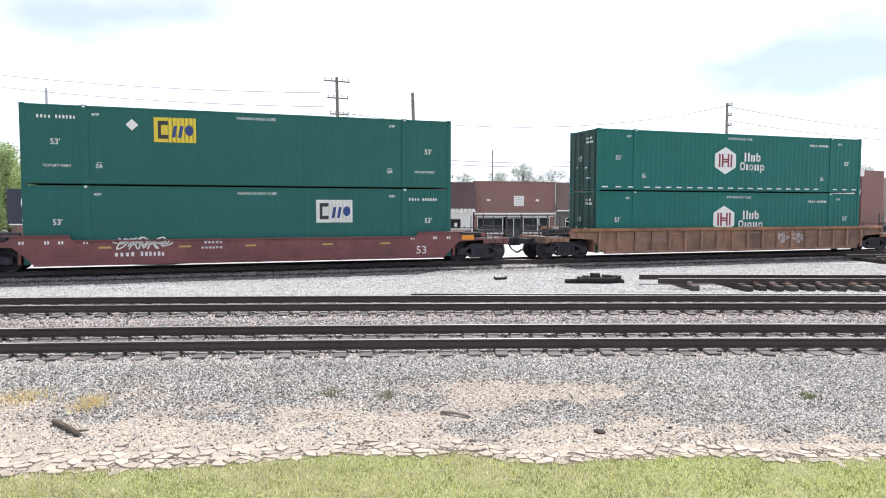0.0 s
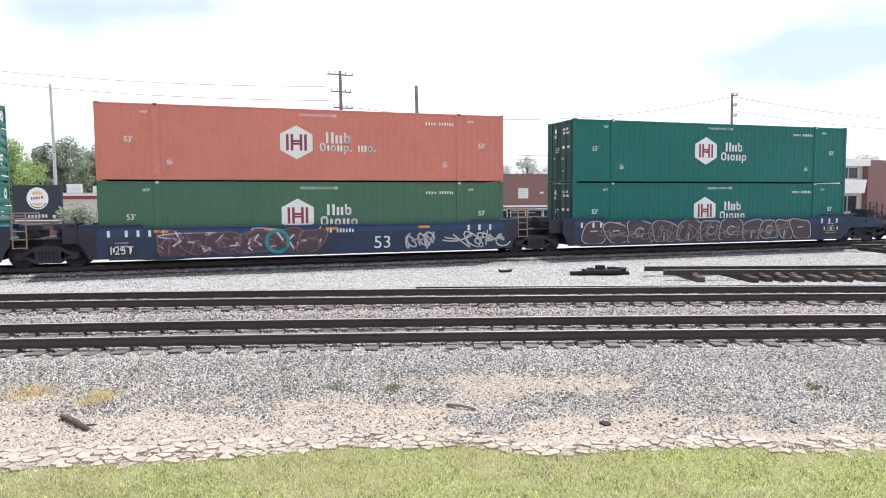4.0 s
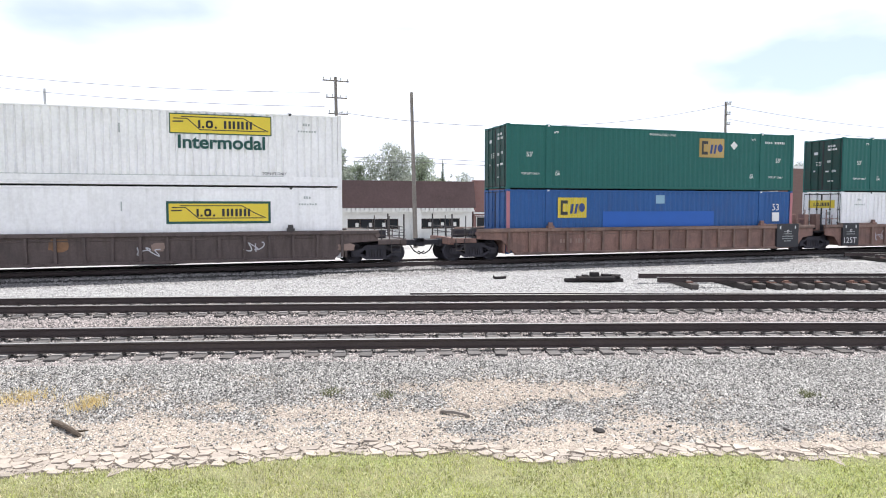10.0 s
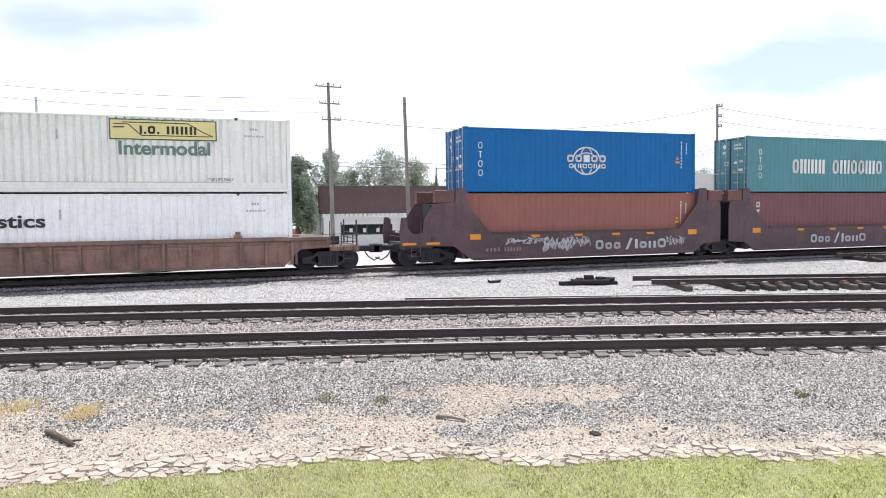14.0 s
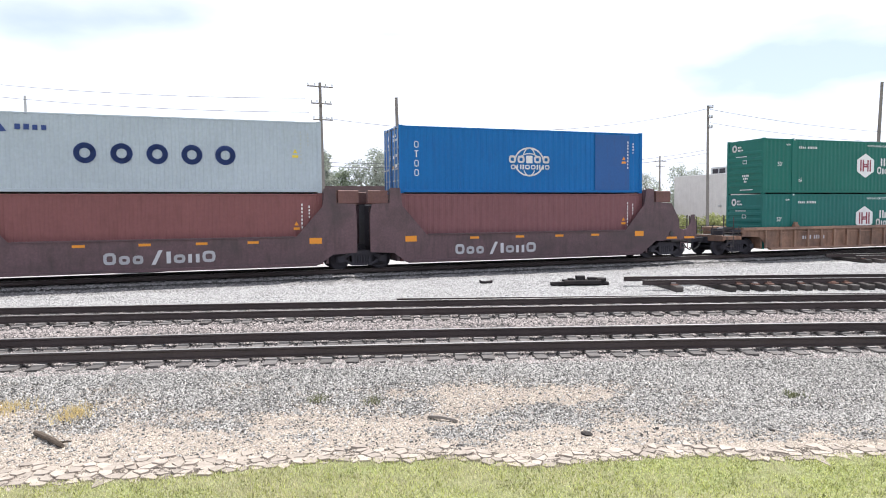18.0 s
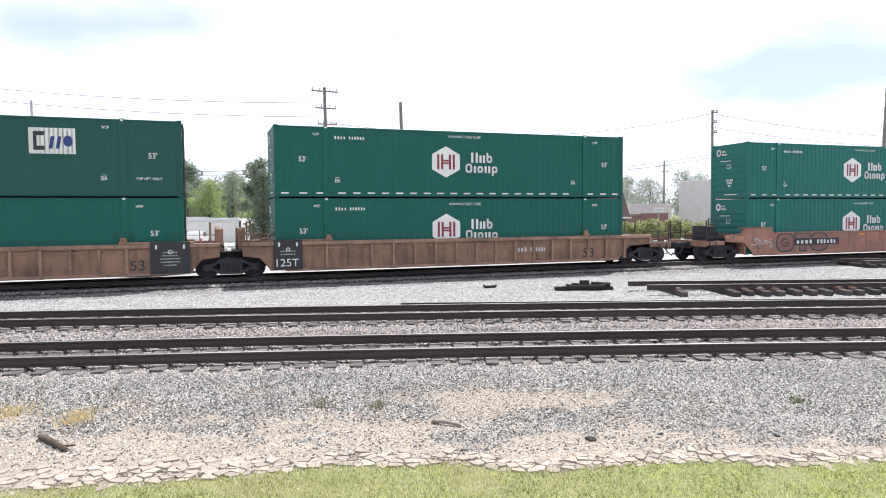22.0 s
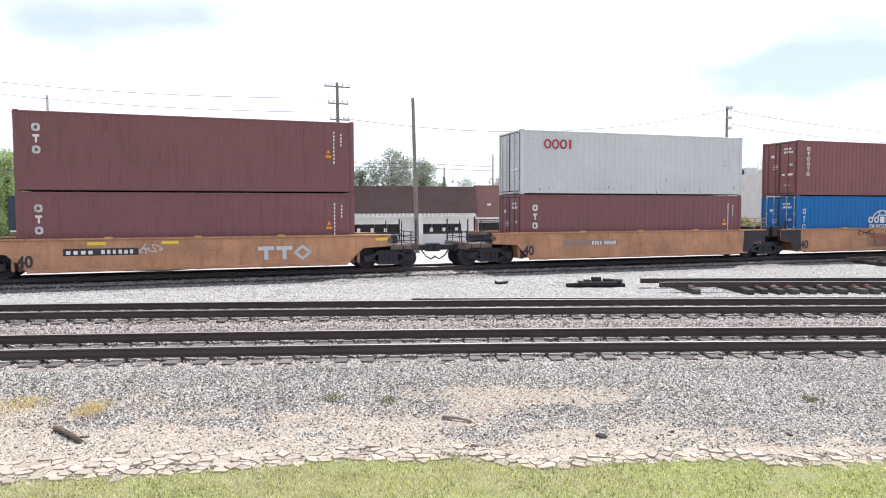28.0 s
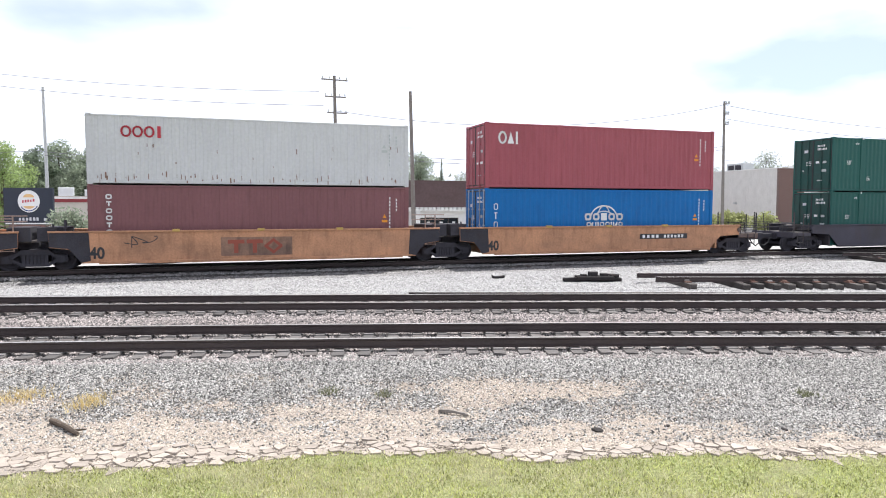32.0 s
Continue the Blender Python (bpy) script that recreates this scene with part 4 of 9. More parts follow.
def standard_marks(c, mat, serial="R", lift_text=True, lift_x=(0.70, 14.52)):
    """Length figures, serial bars and small print of a 53-foot box."""
    H = c["height"]
    for x in (0.94, 14.95):
        side_mark(c, "length_figure", word_mesh("53'", 0.22, 0.31, 0.01), mat, x + 0.02, 1.44)
    for x in ((1.5, 14.45) if not lift_text or serial == "R" else (2.28, 13.38)):
        side_mark(c, "small_print", word_mesh("WTP", 0.11, 0.26, 0.02), mat, x + 0.03, H - 0.40)
    for x in (2.42, 13.35):
        p = side_mark(c, "small_print", word_mesh("DA", 0.15, 0.22, 0.02), mat, x, 0.62)
        part("overbar", flat_mesh("overbar", [rect(0.02, 0.2, 0.19, 0.205)]), mat, p)
    x = {"R": 12.6, "L": 2.42, "M": 3.5, "RR": 14.28, "LL": 0.55}[serial]
    side_mark(c, "serial_stencil", flat_mesh("serial", bars(4, 0.50, 0.12, 7, 0.42) + [[(p + 0.60, q) for p, q in o] for o in bars(6, 0.68, 0.12, 9, 0.42)]), mat, x, H - 0.52)
    side_mark(c, "small_print", word_mesh("WARNING HIGH CUBE", 0.11, 1.5), mat, 7.35, H - 0.32)
    if lift_text:
        for x in lift_x:
            side_mark(c, "small_print", word_mesh("TOP LIFT ONLY", 0.10, 0.92, 0.01), mat, x, 0.64)

def dashes(c):
    for x in [0.25, 0.98, 1.66] + [2.55 + 0.61 * k for k in range(18)] + [14.2, 14.9, 15.55]:
        side_mark(c, "reflective_dash", kept("dash", lambda: flat_mesh("dashm", [rect(0, 0.31, 0, 0.06)])), "ink_white", x, 0.155, 2)

def diamond(c, x, z, s=0.43, mat="ink_white"):
    side_mark(c, "placard", flat_mesh(("dia", s), [[(0, s / 2), (s / 2, 0), (s, s / 2), (s / 2, s)]]), mat, x, z, 1, "blank diamond placard")

def right_print(c, mat="ink_white", yellow="ink_orange"):
    """Serial bars and warning stickers at the right end of a 40-foot box."""
    H = c["height"]
    for x, n, h, top in ((11.33, 9, 1.35, 0.42), (11.62, 4, 0.55, 0.5)):
        side_mark(c, "serial_stencil", flat_mesh(("col", n, h), bars(n, 0.06, h, 5, 0.3, True)), mat, x, H - top - h)
    side_mark(c, "sticker", flat_mesh("tri", [[(0, 0), (0.17, 0), (0.085, 0.16)]]), yellow, 11.05, 1.60)
    side_mark(c, "sticker", flat_mesh("lab", [rect(0, 0.24, 0, 0.10)]), yellow, 11.02, 1.42)

def box(long, mat, label, doors="L", H=2.896, **k):
    W = 2.59 if long == 53 else 2.438
    c = container(long, H, W, mat, label, doors, **k)
    c["length"], c["width"], c["height"] = (LONG53 if long == 53 else LONG40), W, H
    return c

def end_mark(c, s, name, mesh, mat, y, z, label=""):
    """Paint on the end of a box: y from its middle, towards the side that faces the camera when positive."""
    L = c["length"]
    m = pose(s * (L / 2 + 0.004), 0, z, 0, 0, -90 if s < 0 else 90) @ pose(y if s < 0 else -y, 0, 0)
    return part(name, mesh, mat, c, label, m)

def end_signs(c, s, hexagon=False, seed=1, ink="ink_white"):
    """Badges, serial bars and stickers on an end: a badge with two word bars, or rows of small labels."""
    r = random.Random(seed)
    if hexagon:
        end_mark(c, s, "end_badge", flat_mesh("ebadge", band(arc(0, 0, 0.13, 0.15, 0, 360, 14), 0.10)), ink, -0.72, 2.46, "round white badge")
        end_mark(c, s, "end_word", flat_mesh("ewords", bars(3, 0.26, 0.11, 3) + [[(p, q - 0.16) for p, q in o] for o in bars(4, 0.40, 0.10, 4)]), ink, -0.48, 2.46)
        end_mark(c, s, "end_print", flat_mesh("eprint", [rect(0, 0.75, 0, 0.035)]), ink, -0.6, 1.98)
        end_mark(c, s, "end_print", flat_mesh("eprint2", band([(0.0, 0), (0, 0.16), (0.26, 0.16), (0.26, 0), (0, 0)], 0.025)), ink, -0.1, 1.62)
        end_mark(c, s, "end_print", flat_mesh("eprint3", bars(4, 0.5, 0.10, 6) + [[(p + 0.08, q - 0.15) for p, q in o] for o in bars(3, 0.36, 0.11, 7)] + [[(p + 0.15, q - 0.3) for p, q in o] for o in bars(2, 0.2, 0.10, 8)]), ink, -0.15, 0.92)
        end_mark(c, s, "end_print", flat_mesh("eprint4", [rect(0, 0.9, 0, 0.04)]), ink, -0.3, 0.2)
    else:
        end_mark(c, s, "small_print", flat_mesh("eserial", bars(5, 0.5, 0.11, 3) + [[(p, q - 0.18) for p, q in o] for o in bars(7, 0.62, 0.11, 4)]), ink, 0.30, 2.42)
        for y, z, w, h, mats in ((0.25, 1.55, 0.30, 0.22, ("ink_grey", "ink_white")), (0.68, 1.55, 0.32, 0.22, ("ink_grey", "ink_silver")), (0.2, 1.05, 0.28, 0.22, ("ink_white", "ink_gold")), (0.60, 1.07, 0.42, 0.24, ("ink_grey", "ink_white")), (-0.6, 2.1, 0.34, 0.26, ("ink_silver", "ink_grey")), (-0.62, 1.1, 0.16, 0.14, ("ink_grey", "ink_silver")), (0.3, 0.55, 0.5, 0.1, ("ink_grey", "ink_white"))):
            if r.random() < 0.8:
                w, h = w * 0.72, h * 0.55
                end_mark(c, s, "label_sheet", flat_mesh(("esheet", w, h), [rect(0, w, 0, h)]), r.choice(mats), y + r.uniform(-0.05, 0.05), z + r.uniform(-0.05, 0.05))
        end_mark(c, s, "small_print", flat_mesh("elines", bars(9, 0.34, 0.045, 5) + [[(p, q - 0.09) for p, q in o] for o in bars(8, 0.34, 0.045, 6)] + [[(p, q - 0.18) for p, q in o] for o in bars(7, 0.30, 0.045, 7)]), ink, -0.42, 1.62)
        if r.random() < 0.25:
            end_mark(c, s, "end_placard", flat_mesh("edia", [[(0, 0.14), (0.14, 0), (0.28, 0.14), (0.14, 0.28)]]), "ink_white", -0.55, 2.3, "blank diamond placard")

def hexagon_box(mat="hexagon_green", label="", doors="L", serial="R", dash=False, words=2, light="ink_white"):
    c = box(53, mat, label or "green corrugated steel container with a white hexagon logo", doors, depth=0.012)
    hex_logo(c, 6.60, 0.87, words=words)
    standard_marks(c, light, serial, False)
    if dash:
        dashes(c)
    for end, sg in (("L", -1), ("R", 1)):
        end_signs(c, sg, end not in doors, len(MOVERS) + sg)
    return c

def crest_box(mat="crest_green", label="", x=10.3, z=1.62, ground="ink_gold", diamond_x=12.12, doors="L", serial="R", pitch=0.28, logo=True, depth=0.014, lift_x=(0.70, 14.52)):
    c = box(53, mat, label or "dark green corrugated container with a gold letter panel", doors, pitch=pitch, depth=depth)
    if logo:
        crest_logo(c, x, z, ground)
    if diamond_x:
        diamond(c, diamond_x, 2.02)
    standard_marks(c, "ink_white", serial, lift_x=lift_x)
    for end, sg in (("L", -1), ("R", 1)):
        if end in doors:
            end_signs(c, sg, False, len(MOVERS) + 7)
    return c

def white_line_box(mat="white_box", label="", x=9.7, z=2.06, words=True, border=False, doors="L", yellow="ink_yellow", depth=0.065):
    c = box(53, mat, label or "white corrugated container with a yellow scroll panel", doors, depth=depth)
    scroll_logo(c, x, z, words, yellow, border, ink="ink_worn" if mat == "cream_box" else "ink_green")
    for px in (2.4, 13.0):
        side_mark(c, "small_print", word_mesh("TOP LIFT ONLY", 0.11, 0.95), "ink_black", px, 0.46)
    for sy in (-1, 1):
        y0, y1 = sorted((sy * (c["width"] / 2 - 0.002), sy * (c["width"] / 2 - 0.05)))
        part("lower_panel", block(-c["length"] / 2 + 0.16, c["length"] / 2 - 0.16, y0, y1, 0.17, 0.40, 0.008), mat, c)
    side_mark(c, "seam_line", flat_mesh("seamline", [rect(0, 11.6, 0, 0.02)]), "ink_grey", 2.2, 0.40)
    for px in (1.1, 14.6):
        side_mark(c, "small_print", flat_mesh("scrp", bars(3, 0.3, 0.1, 2) + [[(p - 0.2, q - 0.25) for p, q in o] for o in bars(7, 0.75, 0.07, 4)]), "ink_grey", px, 2.42)
    for end, sg in (("L", -1), ("R", 1)):
        p = end_mark(c, sg, "end_panel", flat_mesh("scrend", [rect(0, 1.7, 0, 0.42)]), yellow, -0.85, 2.02, "yellow panel with dark blocks")
        part("wordmark", flat_mesh("screndw", shapes("I.O.NNNI", 1.1, 0.2, 0.26)), "ink_black", p, at=pose(0.35, -0.005, 0.1))
        for y, z in ((0.35, 1.3), (0.45, 0.9), (-0.55, 0.9), (0.3, 1.65)):
            end_mark(c, sg, "label_sheet", flat_mesh("scrsheet", [rect(0, 0.3, 0, 0.16)]), "ink_grey" if z > 1.2 else "ink_silver", y, z)
    side_mark(c, "handhold", flat_mesh("hh", [rect(0, 0.05, 0, 0.35)]), "ink_grey", 7.9, 1.95)
    return c

def plain_box(mat, label, doors="L", H=2.896):
    c = box(40, mat, label, doors, H, depth=0.017)
    end_signs(c, -1, False, len(MOVERS) + 5, "ink_grey" if mat in ("grey_box", "ice_box") else "ink_white")
    return c

def upright_marks(c, n=3, mat="ink_white", x=0.58):
    side_mark(c, "wordmark", flat_mesh(("tex", n), stacked(n, 0.27 if n == 3 else 0.22, 0.40 * n if n == 3 else 1.57, 0.085 if n == 3 else 0.05)), mat, x, 1.28 if n == 3 else 1.0)
    right_print(c)

def upright_signs(c, x=0.66, n=4):
    side_mark(c, "wordmark", flat_mesh(("han", n), stacked(n, 0.2, 0.40 * n, 0.035)), "ink_white", x, 0.68)

# ---- well cars ----
def wheelset():
    def make():
        bm = bmesh.new()
        for s in (-1, 1):
            prof = [(0.10, s * 0.80), (0.16, s * 0.80), (0.20, s * 0.77), (0.34, s * 0.77), (0.36, s * 0.80), (0.42, s * 0.80), (0.425, s * 0.72), (0.455, s * 0.70), (0.455, s * 0.67), (0.35, s * 0.67), (0.18, s * 0.70), (0.10, s * 0.68)]
            lathe(bm, prof, 22)
            for k in range(3):
                a = k * math.tau / 3
                slab(bm, 0.24 * math.cos(a) - 0.03, 0.24 * math.cos(a) + 0.03, s * 0.775 - 0.01, s * 0.775 + 0.01, 0.24 * math.sin(a) - 0.03, 0.24 * math.sin(a) + 0.03)
        rod(bm, (0, -1.0, 0), (0, 1.0, 0), 0.08, 10)
        return finish(bm, "wheelset")
    return kept("wheelset", make)

def side_frame():
    def make():
        bm = bmesh.new()
        top = [(-1.08, 0.36), (-1.06, 0.54), (-0.62, 0.62), (-0.42, 0.78), (0.42, 0.78), (0.62, 0.62), (1.06, 0.54), (1.08, 0.36), (0.82, 0.36), (0.50, 0.58), (-0.50, 0.58), (-0.82, 0.36)]
        prism(bm, top, -0.10, 0.10, "y")
        prism(bm, [(-0.84, 0.40), (-0.42, 0.16), (0.42, 0.16), (0.84, 0.40), (0.70, 0.43), (0.37, 0.26), (-0.37, 0.26), (-0.70, 0.43)], -0.09, 0.09, "y")
        for s in (-1, 1):
            slab(bm, s * 0.36 - 0.06, s * 0.36 + 0.06, -0.08, 0.08, 0.2, 0.62)
        for s in (-1, 1):
            rod(bm, (s * 0.89, -0.17, 0.42), (s * 0.89, -0.08, 0.42), 0.13, 10)
            slab(bm, s * 0.89 - 0.17, s * 0.89 + 0.17, -0.13, -0.09, 0.30, 0.56)
        for k in range(-2, 3):
            rod(bm, (k * 0.12, -0.02, 0.24), (k * 0.12, -0.02, 0.60), 0.062, 8)
        return finish(bm, "side_frame")
    return kept("side_frame", make)

def bogie(car, x):
    """A two-axle truck under a car, its wheels at x plus and minus 0.89."""
    b = part("bogie", kept("bolster", lambda: finish(slab(slab(bmesh.new(), -0.28, 0.28, -1.05, 1.05, 0.48, 0.78), -0.10, 0.10, -0.9, 0.9, 0.32, 0.48))), "running_gear", car, "cast steel truck with two axles", pose(x, 0, 0))
    for s in (-1, 1):
        part("side_frame", side_frame(), "running_gear", b, at=pose(0, s * 1.0, 0, 0, 0, 0 if s < 0 else 180))
    for s in (-1, 1):
        w = part("wheelset", wheelset(), "running_gear", b, at=pose(s * 0.89, 0, 0.42))
        WHEELS.append((w, s * 0.89, car))
    return b

def coupler(car, x, s):
    bm = bmesh.new()
    a = x
    slab(bm, min(a, a + s * 0.95), max(a, a + s * 0.95), -0.12, 0.12, 0.68, 0.92, 0.02)
    slab(bm, min(a + s * 0.85, a + s * 1.22), max(a + s * 0.85, a + s * 1.22), -0.19, 0.19, 0.62, 0.98, 0.03)
    part("coupler", bm, "running_gear", car)
    bm = bmesh.new()
    pipe(bm, [(x + s * 0.5, -0.35, 0.75), (x + s * 0.7, -0.38, 0.45), (x + s * 0.95, -0.36, 0.30), (x + s * 1.2, -0.3, 0.42)], 0.03)
    part("air_hose", bm, "rubber", car)

def end_gear(car, x, s, mat, body="dark_steel"):
    """Platform, end sill, railing, ladder and brake gear past the well, towards s."""
    def span(a, b): return sorted((x + s * a, x + s * b))
    def post(y, a, z0, z1, r=0.024, name="railing_post"):
        part(name, kept(("rail_post", round(z1 - z0, 2), r), lambda: finish(rod(bmesh.new(), (0, 0, 0), (0, 0, z1 - z0), r, 6))), mat, car, at=pose(x + s * a, y, z0))
    part("deck", block(*span(0.05, 2.6), -1.15, 1.15, 0.96, 1.02, 0.02), "dark_steel", car)
    part("centre_sill", block(*span(0.0, 2.75), -0.35, 0.35, 0.62, 0.955), "running_gear", car)
    part("end_sill", block(*span(2.5, 2.68), -1.38, 1.38, 0.74, 1.04, 0.02), body, car)
    for y in (-1.42, 1.36):
        part("side_step", block(*span(1.47, 2.68), y, y + 0.06, 0.80, 1.0, 0.015), body, car)
    for a, z in ((1.62, 1.50), (1.95, 1.98), (2.58, 2.06)):
        for y in (-1.38, 1.38):
            post(y, a, 1.0, z, 0.035 if a > 2.5 else 0.024)
    for y in (-0.6, 0.6):
        post(y, 2.58, 1.04, 1.55)
    for y in (-1.38, 1.38):
        for z in (1.18, 1.40):
            part("handrail", kept(("hrail", 1.2), lambda: finish(rod(bmesh.new(), (0, 0, 0), (1.2, 0, 0), 0.018, 6))), mat, car, at=pose(min(x + s * 1.45, x + s * 2.65), y, z))
    for z in (1.28, 1.52):
        part("cross_rail", kept("crossrail", lambda: finish(rod(bmesh.new(), (0, -1.38, 0), (0, 1.38, 0), 0.018, 6))), mat, car, at=pose(x + s * 2.58, 0, z))
    bm = bmesh.new()
    for a in (2.02, 2.42):
        rod(bm, (x + s * a, -1.45, 0.45), (x + s * a, -1.45, 0.98), 0.02, 6)
    for z in (0.48, 0.74):
        rod(bm, (x + s * 2.02, -1.45, z), (x + s * 2.42, -1.45, z), 0.018, 6)
    part("stirrup_step", bm, mat, car)
    if body in ("car_rust", "car_blue"):
        part("brake_stand", block(-0.28, 0.28, -0.5, 0.5, 0.0, 0.75, 0.03), "running_gear", car, at=pose(x + s * 2.1, -0.6, 1.02))
        bm = bmesh.new()
        for a in (1.85, 2.35):
            rod(bm, (x + s * a, -1.25, 1.0), (x + s * a, -1.25, 2.15), 0.03, 6)
        for z in (1.25, 1.55, 1.85, 2.12):
            rod(bm, (x + s * 1.85, -1.25, z), (x + s * 2.35, -1.25, z), 0.024, 6)
        part("ladder", bm, "running_gear", car)
    part("brake_cylinder", kept("brakecyl", lambda: finish(rod(bmesh.new(), (-0.45, 0, 0), (0.45, 0, 0), 0.13, 10))), "running_gear", car, at=pose(x + s * 1.1, -0.75, 1.17))
    part("reservoir", kept("resv", lambda: finish(rod(bmesh.new(), (-0.5, 0, 0), (0.5, 0, 0), 0.19, 12))), mat, car, at=pose(x + s * 0.95, 0.3, 1.22))
    part("valve_box", block(-0.2, 0.2, -0.25, 0.25, 0.0, 0.34, 0.03), "running_gear", car, at=pose(x + s * 1.85, -0.1, 1.02))
    part("gusset", kept("gusset", lambda: finish(rod(bmesh.new(), (0, -0.06, 0), (0, 0.06, 0), 0.11, 10))), body, car, at=pose(x + s * 1.42, -1.47, 1.2))

def shared_end(car, x, s, mat, smooth=False, rise_plate=False):
    """The articulated end over the truck that two cars share."""
    def span(a, b): return sorted((x + s * a, x + s * b))
    def post(y, a, z0, z1, r=0.024):
        part("railing_post", kept(("rail_post", round(z1 - z0, 2), r), lambda: finish(rod(bmesh.new(), (0, 0, 0), (0, 0, z1 - z0), r, 6))), mat, car, at=pose(x + s * a, y, z0))
    part("centre_sill", block(*span(0.0, 1.72), -0.45, 0.45, 0.66, 1.02), "running_gear", car)
    part("deck", block(*span(0.05, 1.60), -1.1, 1.1, 1.02, 1.08, 0.02), "dark_steel", car)
    part("brake_gear", block(*span(0.75, 1.45), -0.85, 0.6, 1.085, 1.36, 0.03), "running_gear", car)
    part("air_hose", kept("hoseb", lambda: finish(pipe(bmesh.new(), [(-0.35, 0, 0), (-0.15, 0.05, 0.16), (0.15, 0, 0.18), (0.35, -0.05, 0)], 0.05))), "rubber", car, at=pose(x + s * 1.1, -0.95, 1.2))
    if smooth:
        part("brake_rack", block(*span(0.8, 1.55), -0.95, 0.7, 1.362, 1.58, 0.03), "running_gear", car)
        if rise_plate:
            o = [(0.06, 0.28), (0.33, 0.28), (0.46, 0.62), (0.62, 0.84), (0.62, 1.36), (0.06, 1.36)]
            part("end_plate", finish(prism(bmesh.new(), [(x + s * a, b) for a, b in o], -1.49, -1.481, "y")), "running_gear", car, "soot-black end plate")
        if s > 0:
            bm = bmesh.new()
            for a in (0.68, 1.12):
                rod(bm, (x + a, -1.38, 0.72), (x + a, -1.38, 2.0), 0.026, 6)
            for z in (0.75, 1.05, 1.35, 1.65, 1.9):
                rod(bm, (x + 0.68, -1.38, z), (x + 1.12, -1.38, z), 0.02, 6)
            part("ladder", bm, "ink_dim", car)
            for z in (1.8, 2.0):
                part("handrail", kept("hrail15", lambda: finish(rod(bmesh.new(), (0, 0, 0), (1.45, 0, 0), 0.022, 6))), "ink_dim", car, at=pose(x + 0.1, -1.3, z))
        else:
            part("truck_plate", block(*span(0.5, 1.2), -1.3, -1.2, 0.85, 1.45, 0.02), "running_gear", car)
            post(-1.25, 0.75, 1.1, 1.85, 0.05)
            post(-1.25, 1.15, 1.1, 1.7, 0.03)
    else:
        post(-1.2, 0.95, 1.08, 2.2, 0.03)
        post(1.2, 0.95, 1.08, 2.2, 0.03)
        post(-1.2, 0.55, 1.08, 1.9, 0.02)
        part("handrail", kept("hrail11", lambda: finish(rod(bmesh.new(), (0, 0, 0), (1.1, 0, 0), 0.018, 6))), mat, car, at=pose(min(x + s * 0.1, x + s * 1.2), -1.2, 1.72))
        part("guide_box", block(*span(1.14, 1.42), -1.0, -0.6, 1.085, 1.96, 0.03), mat, car)
        part("guide_box", block(*span(1.14, 1.42), 0.6, 1.0, 1.085, 1.96, 0.03), mat, car)

def side_plate(h, le, re, top, rise, bottom, long_end=False):
    """One side of the well as an outline (x, z). le, re: 'C' coupled, 'S' shared end; rise: taller ends."""
    low = bottom
    o = []
    def end(s, e):
        if e == "C" and long_end:
            p = [(s * (h - 0.3), low), (s * (h - 0.05), 0.52), (s * (h + 0.3), 0.80), (s * (h + 2.45), 0.84), (s * (h + 2.45), top)]
        elif e == "C":
            p = [(s * (h - 0.34), low), (s * (h - 0.08), 0.55), (s * (h + 0.3), 0.90), (s * (h + 1.45), 0.96), (s * (h + 1.45), top)]
        elif rise:
            p = [(s * (h + 0.30), low), (s * (h + 0.46), 0.62), (s * (h + 0.62), 0.84), (s * (h + 0.62), top)]
        else:
            p = [(s * (h + 0.22), low), (s * (h + 0.34), 0.45), (s * (h + 0.62), 0.78), (s * (h + 1.26), 0.86), (s * (h + 1.28), top)]
        if rise:
            r = 0.62 if e == "S" else 0.3
            p = p[:-1] + ([(s * (h + (2.45 if long_end else 1.45)), top - 0.1), (s * (h + 0.5), top)] if e == "C" else []) + [(s * (h + r), top + rise), (s * (h - 1.5), top + rise), (s * (h - 1.62), top)]
        return p
    o += end(1, re)
    o += end(-1, le)[::-1]
    return o

